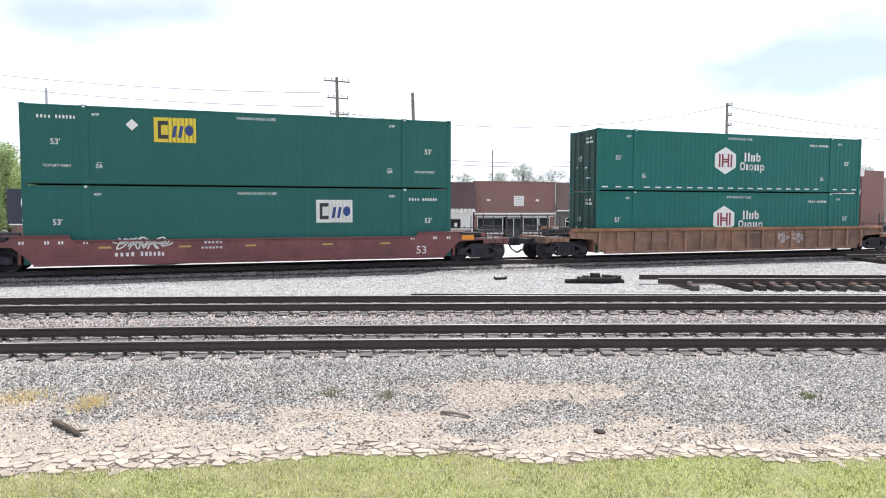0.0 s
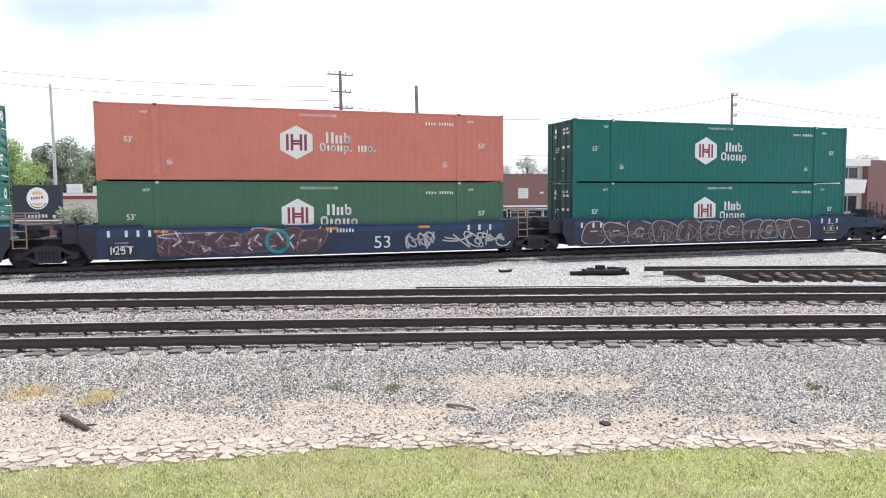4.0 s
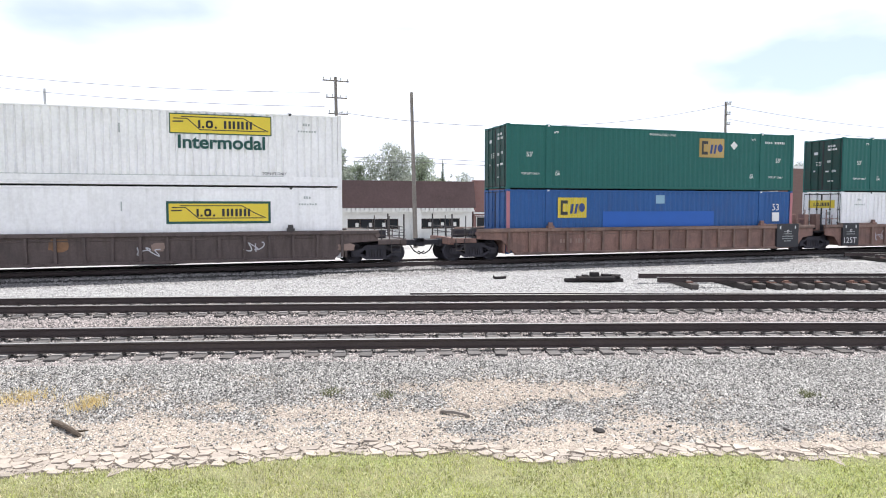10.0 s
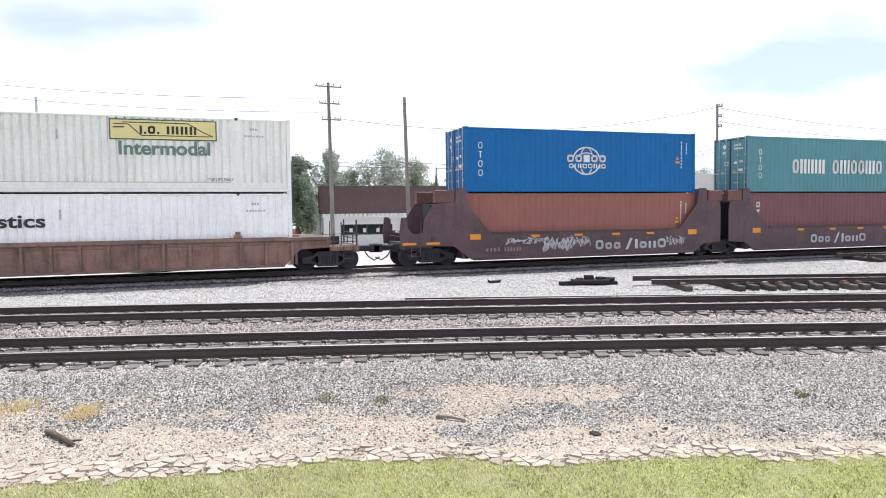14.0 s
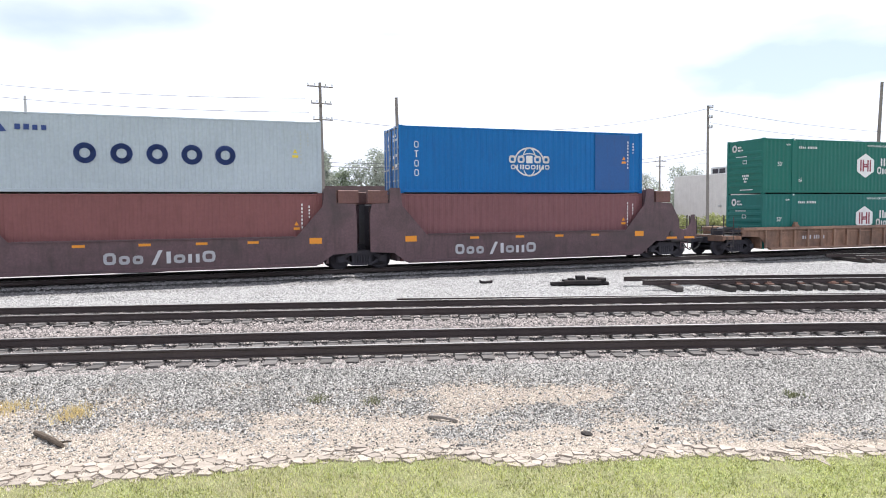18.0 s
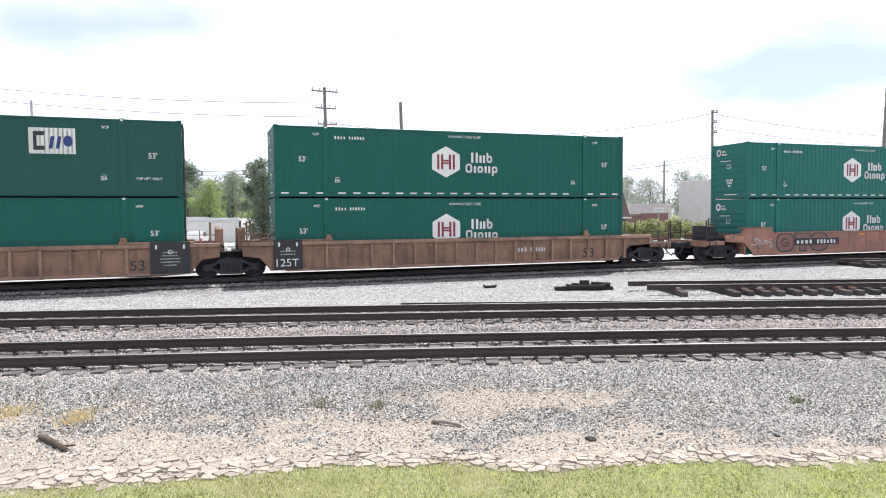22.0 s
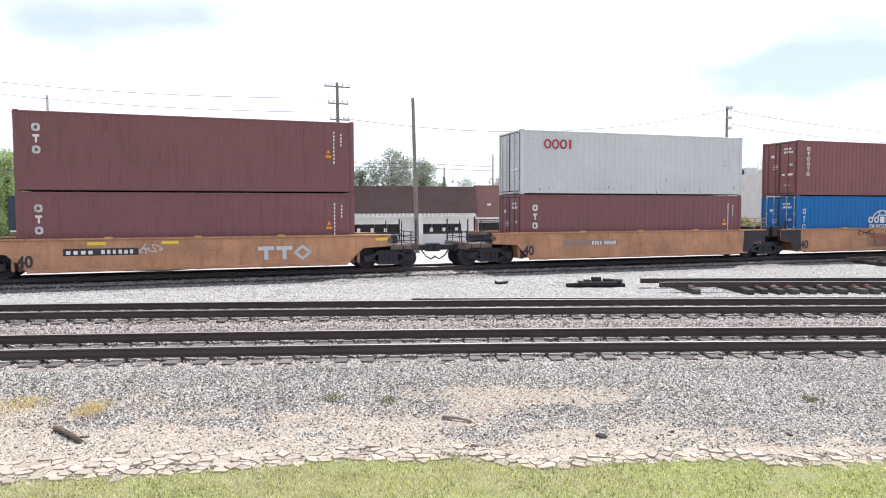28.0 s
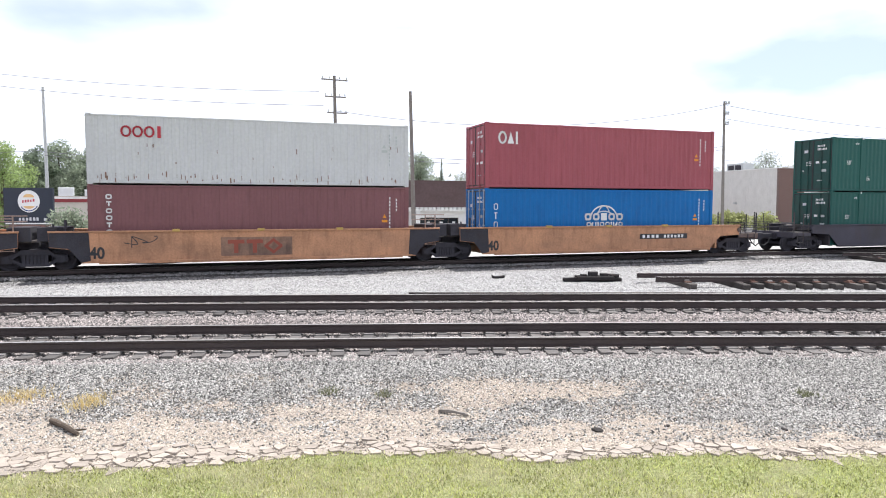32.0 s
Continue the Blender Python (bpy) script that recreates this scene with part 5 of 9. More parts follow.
def well_car(long, mat, label, le="C", re="C", style="ribbed", chord=None, dark=None, top=1.38, rise=0.0, bottom=0.27, rib_mat=None, long_end=False):
    """A double-stack well car; its origin is on the rail top under the middle of its load. The truck at a shared left end belongs to the car before."""
    L = LONG53 if long == 53 else LONG40
    h = L / 2
    car = thing("well_car", pose(0, 0, 0), label, "railway car", "cars of the train")
    face = 1.44 if style == "ribbed" else 1.48
    car["length"], car["width"], car["face"] = L, 2.96, face
    rib_mat = rib_mat or mat
    for sy in (-1, 1):
        y0, y1 = sorted((sy * face, sy * (face - 0.06)))
        key = ("plate", long, le, re, top, rise, bottom, sy, style, long_end)
        part("side_sheet", kept(key, lambda: finish(prism(bmesh.new(), side_plate(h, le, re, top, rise, bottom, long_end), y0, y1, "y"))), mat, car)
        ya, yb = sorted((sy * 1.545, sy * 1.36))
        a, b = (1.46 if le == "C" else 1.29), (1.46 if re == "C" else 1.29)
        if rise:
            part("top_chord", block(-h + 1.65, h - 1.65, ya, yb, top - 0.03, top + 0.03, 0.01), chord or mat, car)
            if chord == "chord_navy":
                yc, yd = sorted((sy * 1.47, sy * 1.4825))
                part("chord_band", block(-h + 0.05, h - 0.05, yc, yd, top - 0.27, top - 0.04), chord, car, "brighter blue band along the top")
            for s in (-1, 1):
                part("raised_chord", block(-1.05, 1.05, ya, yb, top + rise - 0.02, top + rise + 0.03, 0.01), chord or mat, car, at=pose(s * (h - 0.45), 0, 0))
        elif style == "ribbed":
            part("top_chord", block(-h - a, h + b, ya, yb, top - 0.13, top + 0.035, 0.025), chord or rib_mat, car)
        else:
            part("top_chord", block(-h - a, h + b, ya, yb, top - 0.03, top + 0.035, 0.01), chord or mat, car)
        part("bottom_chord", block(-h + 0.35, h - 0.35, *sorted((sy * 1.53, sy * 1.36)), bottom - 0.04, bottom + 0.07, 0.015), rib_mat, car)
        if style == "ribbed":
            at = [-h + 2.0 + k * (2 * h - 4.0) / 13 for k in range(14)] + [-h + v for v, e in ((0.05, le), (1.05, le)) if e == "C"] + [h - v for v, e in ((0.05, re), (1.05, re)) if e == "C"]
            rib = kept(("rib", top, bottom), lambda: finish(prism(bmesh.new(), [(-0.055, bottom + 0.07), (0.055, bottom + 0.07), (0.045, top - 0.13), (-0.045, top - 0.13)], -0.10, 0.0, "y")))
            for s, e in ((-1, le), (1, re)):
                if e == "S":
                    part("raised_chord", block(-1.16, 1.16, ya, yb, top + 0.036, top + 0.11, 0.015), rib_mat, car, at=pose(s * (h - 0.82), 0, 0))
            part("upper_flange", block(-h + 1.1, h - 1.1, *sorted((sy * (face + 0.03), sy * face)), top - 0.27, top - 0.235, 0.005), rib_mat, car)
            for x in at:
                part("rib", rib, rib_mat, car, at=pose(x, sy * face, 0, 0, 0, 0 if sy < 0 else 180))
    for x in (-h * 0.8, -h * 0.4, 0, h * 0.4, h * 0.8):
        part("cross_beam", block(-0.10, 0.10, -1.35, 1.35, 0.205, 0.264), "running_gear", car, at=pose(x, 0, 0))
    for s, e in ((-1, le), (1, re)):
        part("bulkhead", block(-0.05, 0.05, -1.36, 1.36, 0.3, top - 0.06), mat, car, at=pose(s * (h + 0.12), 0, 0))
        if e == "C":
            end_gear(car, s * h, s, dark or "dark_steel", "soot_yellow" if mat == "car_yellow" else mat)
            bogie(car, s * (h + 1.45))
            coupler(car, s * (h + 2.6), s)
        else:
            shared_end(car, s * h, s, dark or mat, style != "ribbed", rise > 0)
            if s > 0:
                bogie(car, h + 1.70)
    return car

def car_mark(car, name, mesh, mat, x, z, lift=1, label=""):
    return mark(car, name, mesh, mat, x - car["length"] / 2, -car["face"] - 0.002, z, lift, label)

def pocket_guides(car, xs, mat="dark_steel"):
    """Container guides standing on the top chord."""
    for x in xs:
        bm = bmesh.new()
        slab(bm, -0.15, 0.15, -1.56, -1.36, 1.40, 1.52, 0.02)
        prism(bm, [(-0.11, 1.52), (0.11, 1.52), (0.09, 1.66), (-0.09, 1.66)], -1.50, -1.40, "y")
        part("container_guide", bm, mat, car, at=pose(x - car["length"] / 2, 0, 0))

def tall_car(label, le, re, words_x=4.5):
    """A 40-foot well car with tall end posts that hold the upper load."""
    h = LONG40 / 2
    car = thing("well_car", pose(0, 0, 0), label, "railway car", "cars of the train")
    car["length"], car["width"], car["face"] = LONG40, 2.96, 1.48
    for sy in (-1, 1):
        y0, y1 = sorted((sy * 1.48, sy * 1.42))
        shared = [(-0.2, 0.26), (0.35, 0.66), (1.36, 0.72), (1.36, 2.3), (1.28, 2.72), (0.52, 2.76), (0.48, 3.38), (0.06, 3.38), (-0.05, 2.62), (-1.1, 1.42)]
        coupled = [(-0.2, 0.26), (0.3, 0.62), (0.62, 0.86), (2.98, 0.92), (3.02, 1.5), (2.94, 2.12), (2.72, 2.12), (2.66, 1.68), (2.48, 1.44), (2.2, 1.36), (2.0, 1.48), (1.92, 2.02), (1.52, 2.68), (0.52, 2.76), (0.48, 3.38), (0.06, 3.38), (-0.05, 2.62), (-1.1, 1.42)]
        o = [(h + a, z) for a, z in (coupled if re == "C" else shared)] + [(-h - a, z) for a, z in (coupled if le == "C" else shared)[::-1]]
        part("side_sheet", kept(("tallside", sy, le, re), lambda: finish(prism(bmesh.new(), o, y0, y1, "y"))), "car_plum", car)
        ya, yb = sorted((sy * 1.53, sy * 1.36))
        part("bottom_chord", block(-h + 0.3, h - 0.3, ya, yb, 0.22, 0.34, 0.015), "car_plum", car)
        part("top_chord", block(-h + 1.2, h - 1.2, ya, yb, 1.38, 1.44, 0.01), "car_plum", car)
        for s in (-1, 1):
            part("stacking_post", kept(("stackpost",), lambda: finish(slab(bmesh.new(), -0.20, 0.20, -0.16, 0.16, 1.2, 3.34, 0.03))), "car_plum", car, at=pose(s * (h + 0.26), sy * 1.25, 0))
            part("guide_block", block(-0.42, 0.42, -0.16, 0.16, 2.735, 3.28, 0.03), "guide_red", car, at=pose(s * (h + 1.02), sy * 1.34, 0))
            part("web_plate", kept(("web",), lambda: finish(prism(bmesh.new(), [(-0.05, 0.9), (0.5, 0.9), (0.55, 2.3), (0.2, 2.9), (-0.05, 2.9)], -0.03, 0.03, "y"))), "running_gear", car, at=pose(s * (h + 0.3), sy * 0.9, 0, 0, 0, 0 if s > 0 else 180))
    for x in (-4.2, 0, 4.2):
        part("cross_beam", block(-0.10, 0.10, -1.35, 1.35, 0.205, 0.264), "running_gear", car, at=pose(x, 0, 0))
    for s, e in ((-1, le), (1, re)):
        part("bulkhead", block(-0.05, 0.05, -1.40, 1.40, 0.3, 2.9), "car_plum", car, at=pose(s * (h + 0.14), 0, 0))
        part("centre_web", block(-0.42, 0.42, -0.55, 0.55, 0, 1.75, 0.04), "running_gear", car, at=pose(s * (h + 0.95), 0, 0.95))
        reach = 1.6 if e == "S" else 2.75
        a, b = sorted((s * h, s * (h + reach)))
        part("centre_sill", block(a, b, -0.35, 0.35, 0.66, 1.02), "running_gear", car)
        bm = bmesh.new()
        for y in (-0.7, -0.25):
            rod(bm, (s * (h + 1.2), y, 1.0), (s * (h + 1.2), y, 2.6), 0.025, 6)
        for z in (1.2, 1.6, 2.0, 2.4):
            rod(bm, (s * (h + 1.2), -0.7, z), (s * (h + 1.2), -0.25, z), 0.018, 6)
        part("ladder", bm, "car_plum", car)
        bm = bmesh.new()
        pipe(bm, [(s * (h + 1.0), -0.9, 1.1), (s * (h + 1.3), -0.95, 0.7), (s * (h + 1.55), -0.9, 1.0)], 0.03)
        part("air_hose", bm, "rubber", car)
        if e == "C":
            end_gear(car, s * (h + 0.1), s, "car_plum")
            bogie(car, s * (h + 1.55))
            coupler(car, s * (h + 2.6), s)
        elif s > 0:
            bogie(car, h + 1.63)
    for x in (0.15, 3.1, 5.3, 7.3, 9.2, 11.6):
        m = kept("amber_strip", lambda: flat_mesh("amberm", [rect(0, 0.42, 0, 0.1)]))
        car_mark(car, "reflector", m if 1 < x < 11 else flat_mesh("amber_big", [rect(0, 0.5, 0, 0.24)]), "ink_orange", x, 1.18 if 1 < x < 11 else 1.12)
    for s, e in ((-1, le), (1, re)):
        if e == "C":
            for d in (1.55, 2.6):
                car_mark(car, "reflector", flat_mesh("amber_low", [rect(-0.3, 0.3, 0, 0.1)]), "ink_orange", LONG40 / 2 + s * (h + d), 0.95)
    spelled(car_mark, car, "wide_word", shapes("Ooo", 1.35, 0.44, 0.25) + [[(1.62, -0.04), (1.76, -0.04), (2.02, 0.5), (1.88, 0.5)]] + [[(p + 2.15, q) for p, q in o] for o in shapes("IonO", 1.75, 0.44, 0.25)], "ink_silver", words_x, 0.52)
    return car

# ---- the train ----
LEFT = dict(A=-6.76, B=16.56, C=40.08, D=59.67, E=79.28, G=102.70, H=126.09, I=149.57, J=173.03, K=192.55, L=212.11, M=235.68, N=251.10, O=266.59, P=282.02, Q=297.49, R=317.07, S=336.61, T=356.15, U=379.71, V=399.19, W=418.67, X=442.28, Y=461.97, Z=477.72, ZA=493.32, ZB=509.01, ZC=524.70, ZD=544.53)
def ride(key, car, lower, upper):
    L = car["length"]
    s = LEFT[key] + L / 2
    mover(car, s)
    mover(lower, s, 0.268)
    mover(upper, s, 0.268 + lower["height"])
    return car

SERIAL = lambda n, w, h: flat_mesh(("num", n, w, h), bars(4, w * 0.42, h, n, 0.36) + [[(p + w * 0.5, q) for p, q in o] for o in bars(6, w * 0.5, h, n + 1, 0.36)])
def stencils(car, num_x, num_z=0.62, w=1.75, h=0.2, mat="ink_white", fig=None, fig_x=0, fig_z=0.45, fig_h=0.4, fig_mat=None):
    car_mark(car, "number_stencil", SERIAL(3, w, h), mat, num_x, num_z)
    if fig:
        car_mark(car, "length_figure", word_mesh(fig, fig_h, fig_h * 1.35), fig_mat or mat, fig_x, fig_z)

def tag(car, seed, x, z, w, h, n, mat, thick=0.05, label="spray-painted scrawl"):
    car_mark(car, "graffiti", flat_mesh(("tag", seed), strokes(seed, w, h, n, thick)), mat, x, z, 2 if n < 20 else 12, label)

def blob(cx, cz, rx, rz, r, n=26):
    """The swollen outline of one sprayed letter."""
    p, turn, dent = r.uniform(2.4, 4.5), r.uniform(-0.25, 0.25), r.uniform(0, math.tau)
    out = []
    for k in range(n):
        a = k * math.tau / n
        c, v = math.cos(a), math.sin(a)
        q = (abs(c) ** p + abs(v) ** p) ** (-1 / p) * (1 + 0.10 * math.sin(2 * a + dent) + 0.07 * math.sin(3 * a + 2 * dent))
        x, z = q * c * rx, q * v * rz
        out.append((cx + x + turn * z, max(0.02, cz + z)))
    return out

def bubble(car, seed, x, z, w, h, fill, line, n=4, shade="ink_black"):
    """Fat spray-painted letters: swollen shapes with a drop shade, an outline and inner strokes."""
    r = random.Random(seed)
    edges = [0.0]
    for k in range(n):
        edges.append(edges[-1] + r.uniform(0.75, 1.3))
    edges = [e * w / edges[-1] for e in edges]
    for k in range(n):
        cx, rx = (edges[k] + edges[k + 1]) / 2, (edges[k + 1] - edges[k]) * 0.55
        rz = h * r.uniform(0.44, 0.50)
        o = blob(cx, h / 2, rx, rz, r)
        g = car_mark(car, "graffiti", flat_mesh(("shade", seed, k), [[(p - 0.09, q - 0.03) for p, q in o]], 0.002), shade, x, z, 0.6 + 0.9 * k, "spray-painted drop shade")
        part("letter_fill", flat_mesh(("lobe", seed, k), [o], 0.002), fill, g, "fat sprayed letter", pose(0, -0.0022, 0))
        stroke = band(o + o[:1], 0.045)
        u = r.random()
        if u < 0.4:
            stroke += band(arc(cx, h / 2, rx * 0.35, rz * 0.4, 40, 300, 9), 0.06)
        elif u < 0.7:
            stroke += band([(cx - rx * 0.1, h * 0.12), (cx - rx * 0.05, h * 0.45)], 0.07)
        else:
            stroke += band([(cx - rx * 0.3, h * 0.58), (cx + rx * 0.25, h * 0.6)], 0.06)
        part("letter_outline", flat_mesh(("lobeline", seed, k), stroke, 0.001), line, g, "", pose(0, -0.0042, 0))

def jags(car, seed, x, z, w, h, n, mat, thick=0.05):
    """Angular spray strokes across a piece of lettering."""
    r = random.Random(seed)
    out = []
    for k in range(n):
        u, v, side = w * (k + r.uniform(0.1, 0.9)) / n, h * r.uniform(0.1, 0.6), r.choice((-1, 1))
        p = [(u, v)]
        for _ in range(r.choice((1, 2, 2))):
            u, v = min(w, max(0, u + side * r.uniform(0.08, 0.34))), min(h, max(0, v + r.uniform(-0.1, 0.42) * h))
            p.append((u, v))
            side = -side
        out += band(p, thick * r.uniform(0.6, 1.6))
    car_mark(car, "graffiti", flat_mesh(("jag", seed), out), mat, x, z, 7, "angular dark spray strokes")

def black_panel(car, x, text, w=1.12, z=0.29, h=1.20):
    """A flat black plate with white stencils, proud of the ribs on ribbed cars."""
    proud = 0.012 if car["face"] > 1.46 else 0.115
    p = part("stencil_panel", block(0, w, -proud, 0, 0, h, 0.004), "ink_black", car, "flat black stencil panel", pose(x - car["length"] / 2, -car["face"], z))
    y = -proud - 0.005
    r = random.Random(int(x * 7 + w * 3))
    if text:
        part("lettering", word_mesh(text, 0.30, w * 0.78), "ink_white", p, at=pose(0.1, y, 0.14))
    for k in range(5 if not text else 2):
        u = r.uniform(0.3, 0.55) * w
        part("small_print", flat_mesh(("bpl", round(u, 2)), bars(max(3, int(u / 0.07)), u, 0.045, 3)), "ink_grey", p, at=pose((w - u) / 2, y, h * 0.25 + k * 0.12 + (0.3 if text else 0)))
    part("small_print", flat_mesh("bpr", band(arc(0, 0, 0.07, 0.06, 0, 360, 10), 0.03)), "ink_white", p, at=pose(w / 2, y, h * 0.68))
    for u in (0.18, w - 0.25):
        part("small_print", flat_mesh("bpt", [rect(0, 0.07, 0, 0.16)]), "ink_white", p, at=pose(u, y, h - 0.27))

def amber(car, xs, z, w=0.45, h=0.1, mat="ink_orange"):
    for x in xs:
        car_mark(car, "reflector", flat_mesh(("amb", w, h), [rect(0, w, 0, h)]), mat, x, z)

# A: red smooth-sided car, two green boxes
A = well_car(53, "car_red", "dull red smooth-sided well car, scrawled and stained", "C", "C", "smooth", top=1.13, rise=0.18)
stencils(A, 2.99, 0.54, 1.75, 0.16, "ink_white", "53", 14.55, 0.42, 0.32)
tag(A, 21, 2.95, 0.80, 2.0, 0.46, 8, "ink_white", 0.05)
amber(A, (2.45, 5.2, 7.6, 10.6, 13.0), 0.84, 0.42, 0.07, "ink_gold")
amber(A, (16.6,), 0.98, 0.55, 0.2)
for x in (-0.1, 0.7, 1.15, 1.95, 14.3, 15.3, 15.9):
    car_mark(A, "small_print", flat_mesh(("sp", 2), bars(2, 0.2, 0.13, 3)), "ink_white", x, 1.02)
car_mark(A, "small_print", flat_mesh(("sp", 5), bars(6, 0.8, 0.09, 5) + [[(p + 0.1, q + 0.2) for p, q in o] for o in bars(5, 0.7, 0.09, 6)]), "ink_silver", 6.0, 0.78)
ride("A", A, crest_box(x=10.39, z=1.48, ground="ink_white", diamond_x=0, doors="R", serial="RR"), crest_box(x=4.4, z=1.63, ground="ink_yellow", diamond_x=3.44, doors="R", serial="LL"))

# B: tan ribbed car
B = well_car(53, "car_tan", "weathered tan ribbed well car with an orange top chord", chord="chord_orange", rib_mat="tan_rib")
stencils(B, 2.35, 0.75, 1.5, 0.2, "ink_dim")
tag(B, 22, 10.3, 0.55, 1.9, 0.55, 6, "ink_silver", 0.03)
ride("B", B, hexagon_box(doors="L"), hexagon_box(doors="L", dash=True))

# C, D, E: navy three-unit car
C = well_car(53, "car_blue", "navy blue well car with white stencils and a silver scrawl", "C", "S", "smooth", top=1.40, rise=0.12, chord="chord_navy", long_end=True)
black_panel(C, 0.0, "125T", 1.0, 0.3, 0.5)
stencils(C, 10.2, 0.35, 2.4, 0.2, "ink_silver", "53", 8.28, 0.36, 0.50)
car_mark(C, "wordmark", flat_mesh("fec", bars(18, 2.3, 0.17, 3)), "ink_white", 3.6, 1.12)
car_mark(C, "wordmark", flat_mesh("fec2", bars(9, 1.3, 0.17, 5)), "ink_white", 11.3, 1.12)
bubble(C, 23, 12.5, 0.3, 3.7, 1.14, "ink_char", "ink_silver", 4, "ink_smoke")
jags(C, 26, 12.6, 0.34, 3.5, 1.0, 16, "ink_silver", 0.085)
jags(C, 27, 12.6, 0.34, 3.5, 1.0, 9, "ink_smoke", 0.09)
tag(C, 25, 12.9, 0.4, 3.0, 0.9, 5, "ink_char", 0.05)
tag(C, 24, 4.2, 0.45, 3.2, 0.4, 7, "ink_grey", 0.03)
D = well_car(53, "car_blue", "navy blue well car with bright pink and teal spray paint", "S", "S", "smooth", top=1.40, rise=0.12, chord="chord_navy")
black_panel(D, 0.3, "125T", 1.0, 0.3, 0.5)
stencils(D, 8.0, 1.1, 1.5, 0.16, "ink_white", "53", 10.3, 0.42, 0.50)
bubble(D, 31, 2.0, 0.29, 6.2, 1.0, "ink_umber", "ink_mauve", 6)
jags(D, 37, 2.0, 0.34, 6.1, 0.9, 24, "ink_mauve", 0.075)
jags(D, 38, 2.0, 0.34, 6.1, 0.9, 18, "ink_silver", 0.05)
tag(D, 36, 1.9, 0.95, 6.6, 0.4, 4, "ink_silver", 0.045)
car_mark(D, "graffiti", flat_mesh("ring", band(arc(0.5, 0.5, 0.42, 0.42, 0, 360, 20), 0.14)), "ink_teal", 5.9, 0.3, 10, "teal sprayed ring")
tag(D, 32, 11.6, 0.35, 1.3, 0.7, 5, "ink_silver", 0.07)
tag(D, 33, 13.4, 0.32, 2.9, 0.75, 6, "ink_silver", 0.06)
E_ = well_car(53, "car_blue", "navy well car covered in dark sprayed letters with grey loops", "S", "C", "smooth", top=1.40, rise=0.12, chord="chord_navy", long_end=True)
bubble(E_, 34, 0.4, 0.29, 13.2, 1.06, "ink_umber", "ink_grey", 11)
tag(E_, 35, 1.0, 0.3, 11.5, 0.9, 22, "ink_smoke", 0.035, "grey sprayed loops")
stencils(E_, 8.6, 0.42, 2.2, 0.2, "ink_grey", "53", 7.2, 0.38, 0.50, "ink_white")
black_panel(E_, 14.4, "", 1.3, 0.4, 0.6)
for k in (C, D, E_):
    amber(k, (1.9, 5.9, 8.3, 12.2), 1.22, 0.5, 0.1)
    for x in (0.3, 0.9, 1.3, 1.7, 14.4, 14.9, 15.4):
        car_mark(k, "reflector", flat_mesh("wref", [rect(0, 0.1, 0, 0.24)]), "ink_white", x, 1.08)
ride("C", C, hexagon_box(), hexagon_box(dash=True))
ride("D", D, hexagon_box("olive_green", "faded olive green container with a white hexagon logo"), hexagon_box("orange_box", "orange corrugated container with a white hexagon logo", words=3))
ride("E", E_, hexagon_box(), hexagon_box())

# G, H, I: dark ribbed cars
G = well_car(53, "car_dark", "dark weathered ribbed well car patched with orange primer", chord="car_dark")
stencils(G, 2.6, 0.66, 1.9, 0.22, "ink_silver", "53", 12.6, 0.5, 0.4, "ink_grey")
H_ = well_car(53, "car_dark", "dark ribbed well car with orange bays and scrawled panels", chord="car_dark")
def chord_patch(car, x0, x1):
    part("chord_patch", block(x0 - LONG53 / 2, x1 - LONG53 / 2, -1.549, -1.4, 1.28, 1.418, 0.02), "chord_orange", car, "orange primer on the top chord")
for x0, x1 in ((0.1, 1.9), (2.1, 3.6), (4.2, 8.6), (9.0, 10.8), (11.2, 14.6)):
    chord_patch(G, x0, x1)
for x0, x1 in ((0.4, 1.7), (2.4, 4.4), (7.3, 8.9), (9.1, 11.2), (11.5, 13.9)):
    chord_patch(H_, x0, x1)
stencils(H_, 2.2, 1.0, 1.4, 0.14, "ink_dim", "53", 13.3, 0.52, 0.40, "ink_grey")
for x in (11.32, 12.25):
    car_mark(H_, "primer_patch", flat_mesh("bay", [rect(0, 0.80, 0, 0.88)]), "chord_orange", x, 0.35, 1, "orange primer bay")
for k, x in enumerate((4.78, 5.72, 6.65, 10.4)):
    tag(H_, 40 + k, x + 0.08, 0.5, 0.55, 0.42, 6, "ink_grey", 0.024)
I_ = well_car(53, "car_dark", "dark brown ribbed well car with faded stencils", chord="car_dark")
stencils(I_, 2.3, 0.7, 1.5, 0.2, "ink_silver")
tag(I_, 45, 8.4, 0.5, 0.9, 0.5, 3, "ink_silver", 0.04)
tag(I_, 46, 12.3, 0.5, 0.7, 0.5, 3, "ink_silver", 0.04)
r_patch = random.Random(9)
for k in (G, H_, I_):
    for x in (-1.6, 1.2, 2.1, 5.5, 8.9, 15.9):
        w, h = r_patch.uniform(0.45, 0.75), r_patch.uniform(0.25, 0.6)
        edge = [(w / 2 + w / 2 * f * math.copysign(abs(math.cos(v)) ** 0.5, math.cos(v)), h / 2 + h / 2 * f * math.copysign(abs(math.sin(v)) ** 0.5, math.sin(v))) for v, f in [(j * math.tau / 18, r_patch.uniform(0.78, 1.05)) for j in range(18)]]
        car_mark(k, "primer_patch", flat_mesh(("pp", k.name, x), [edge]), "chord_orange" if r_patch.random() < 0.6 else "ink_dim", x, r_patch.uniform(0.55, 0.75), 1, "worn patch of orange primer")
    pocket_guides(k, (2.1, 14.05))
ride("G", G, white_line_box(x=9.65, z=1.76, yellow="ink_straw", depth=0.045), white_line_box(x=2.8, z=2.02, doors="R", yellow="ink_straw"))
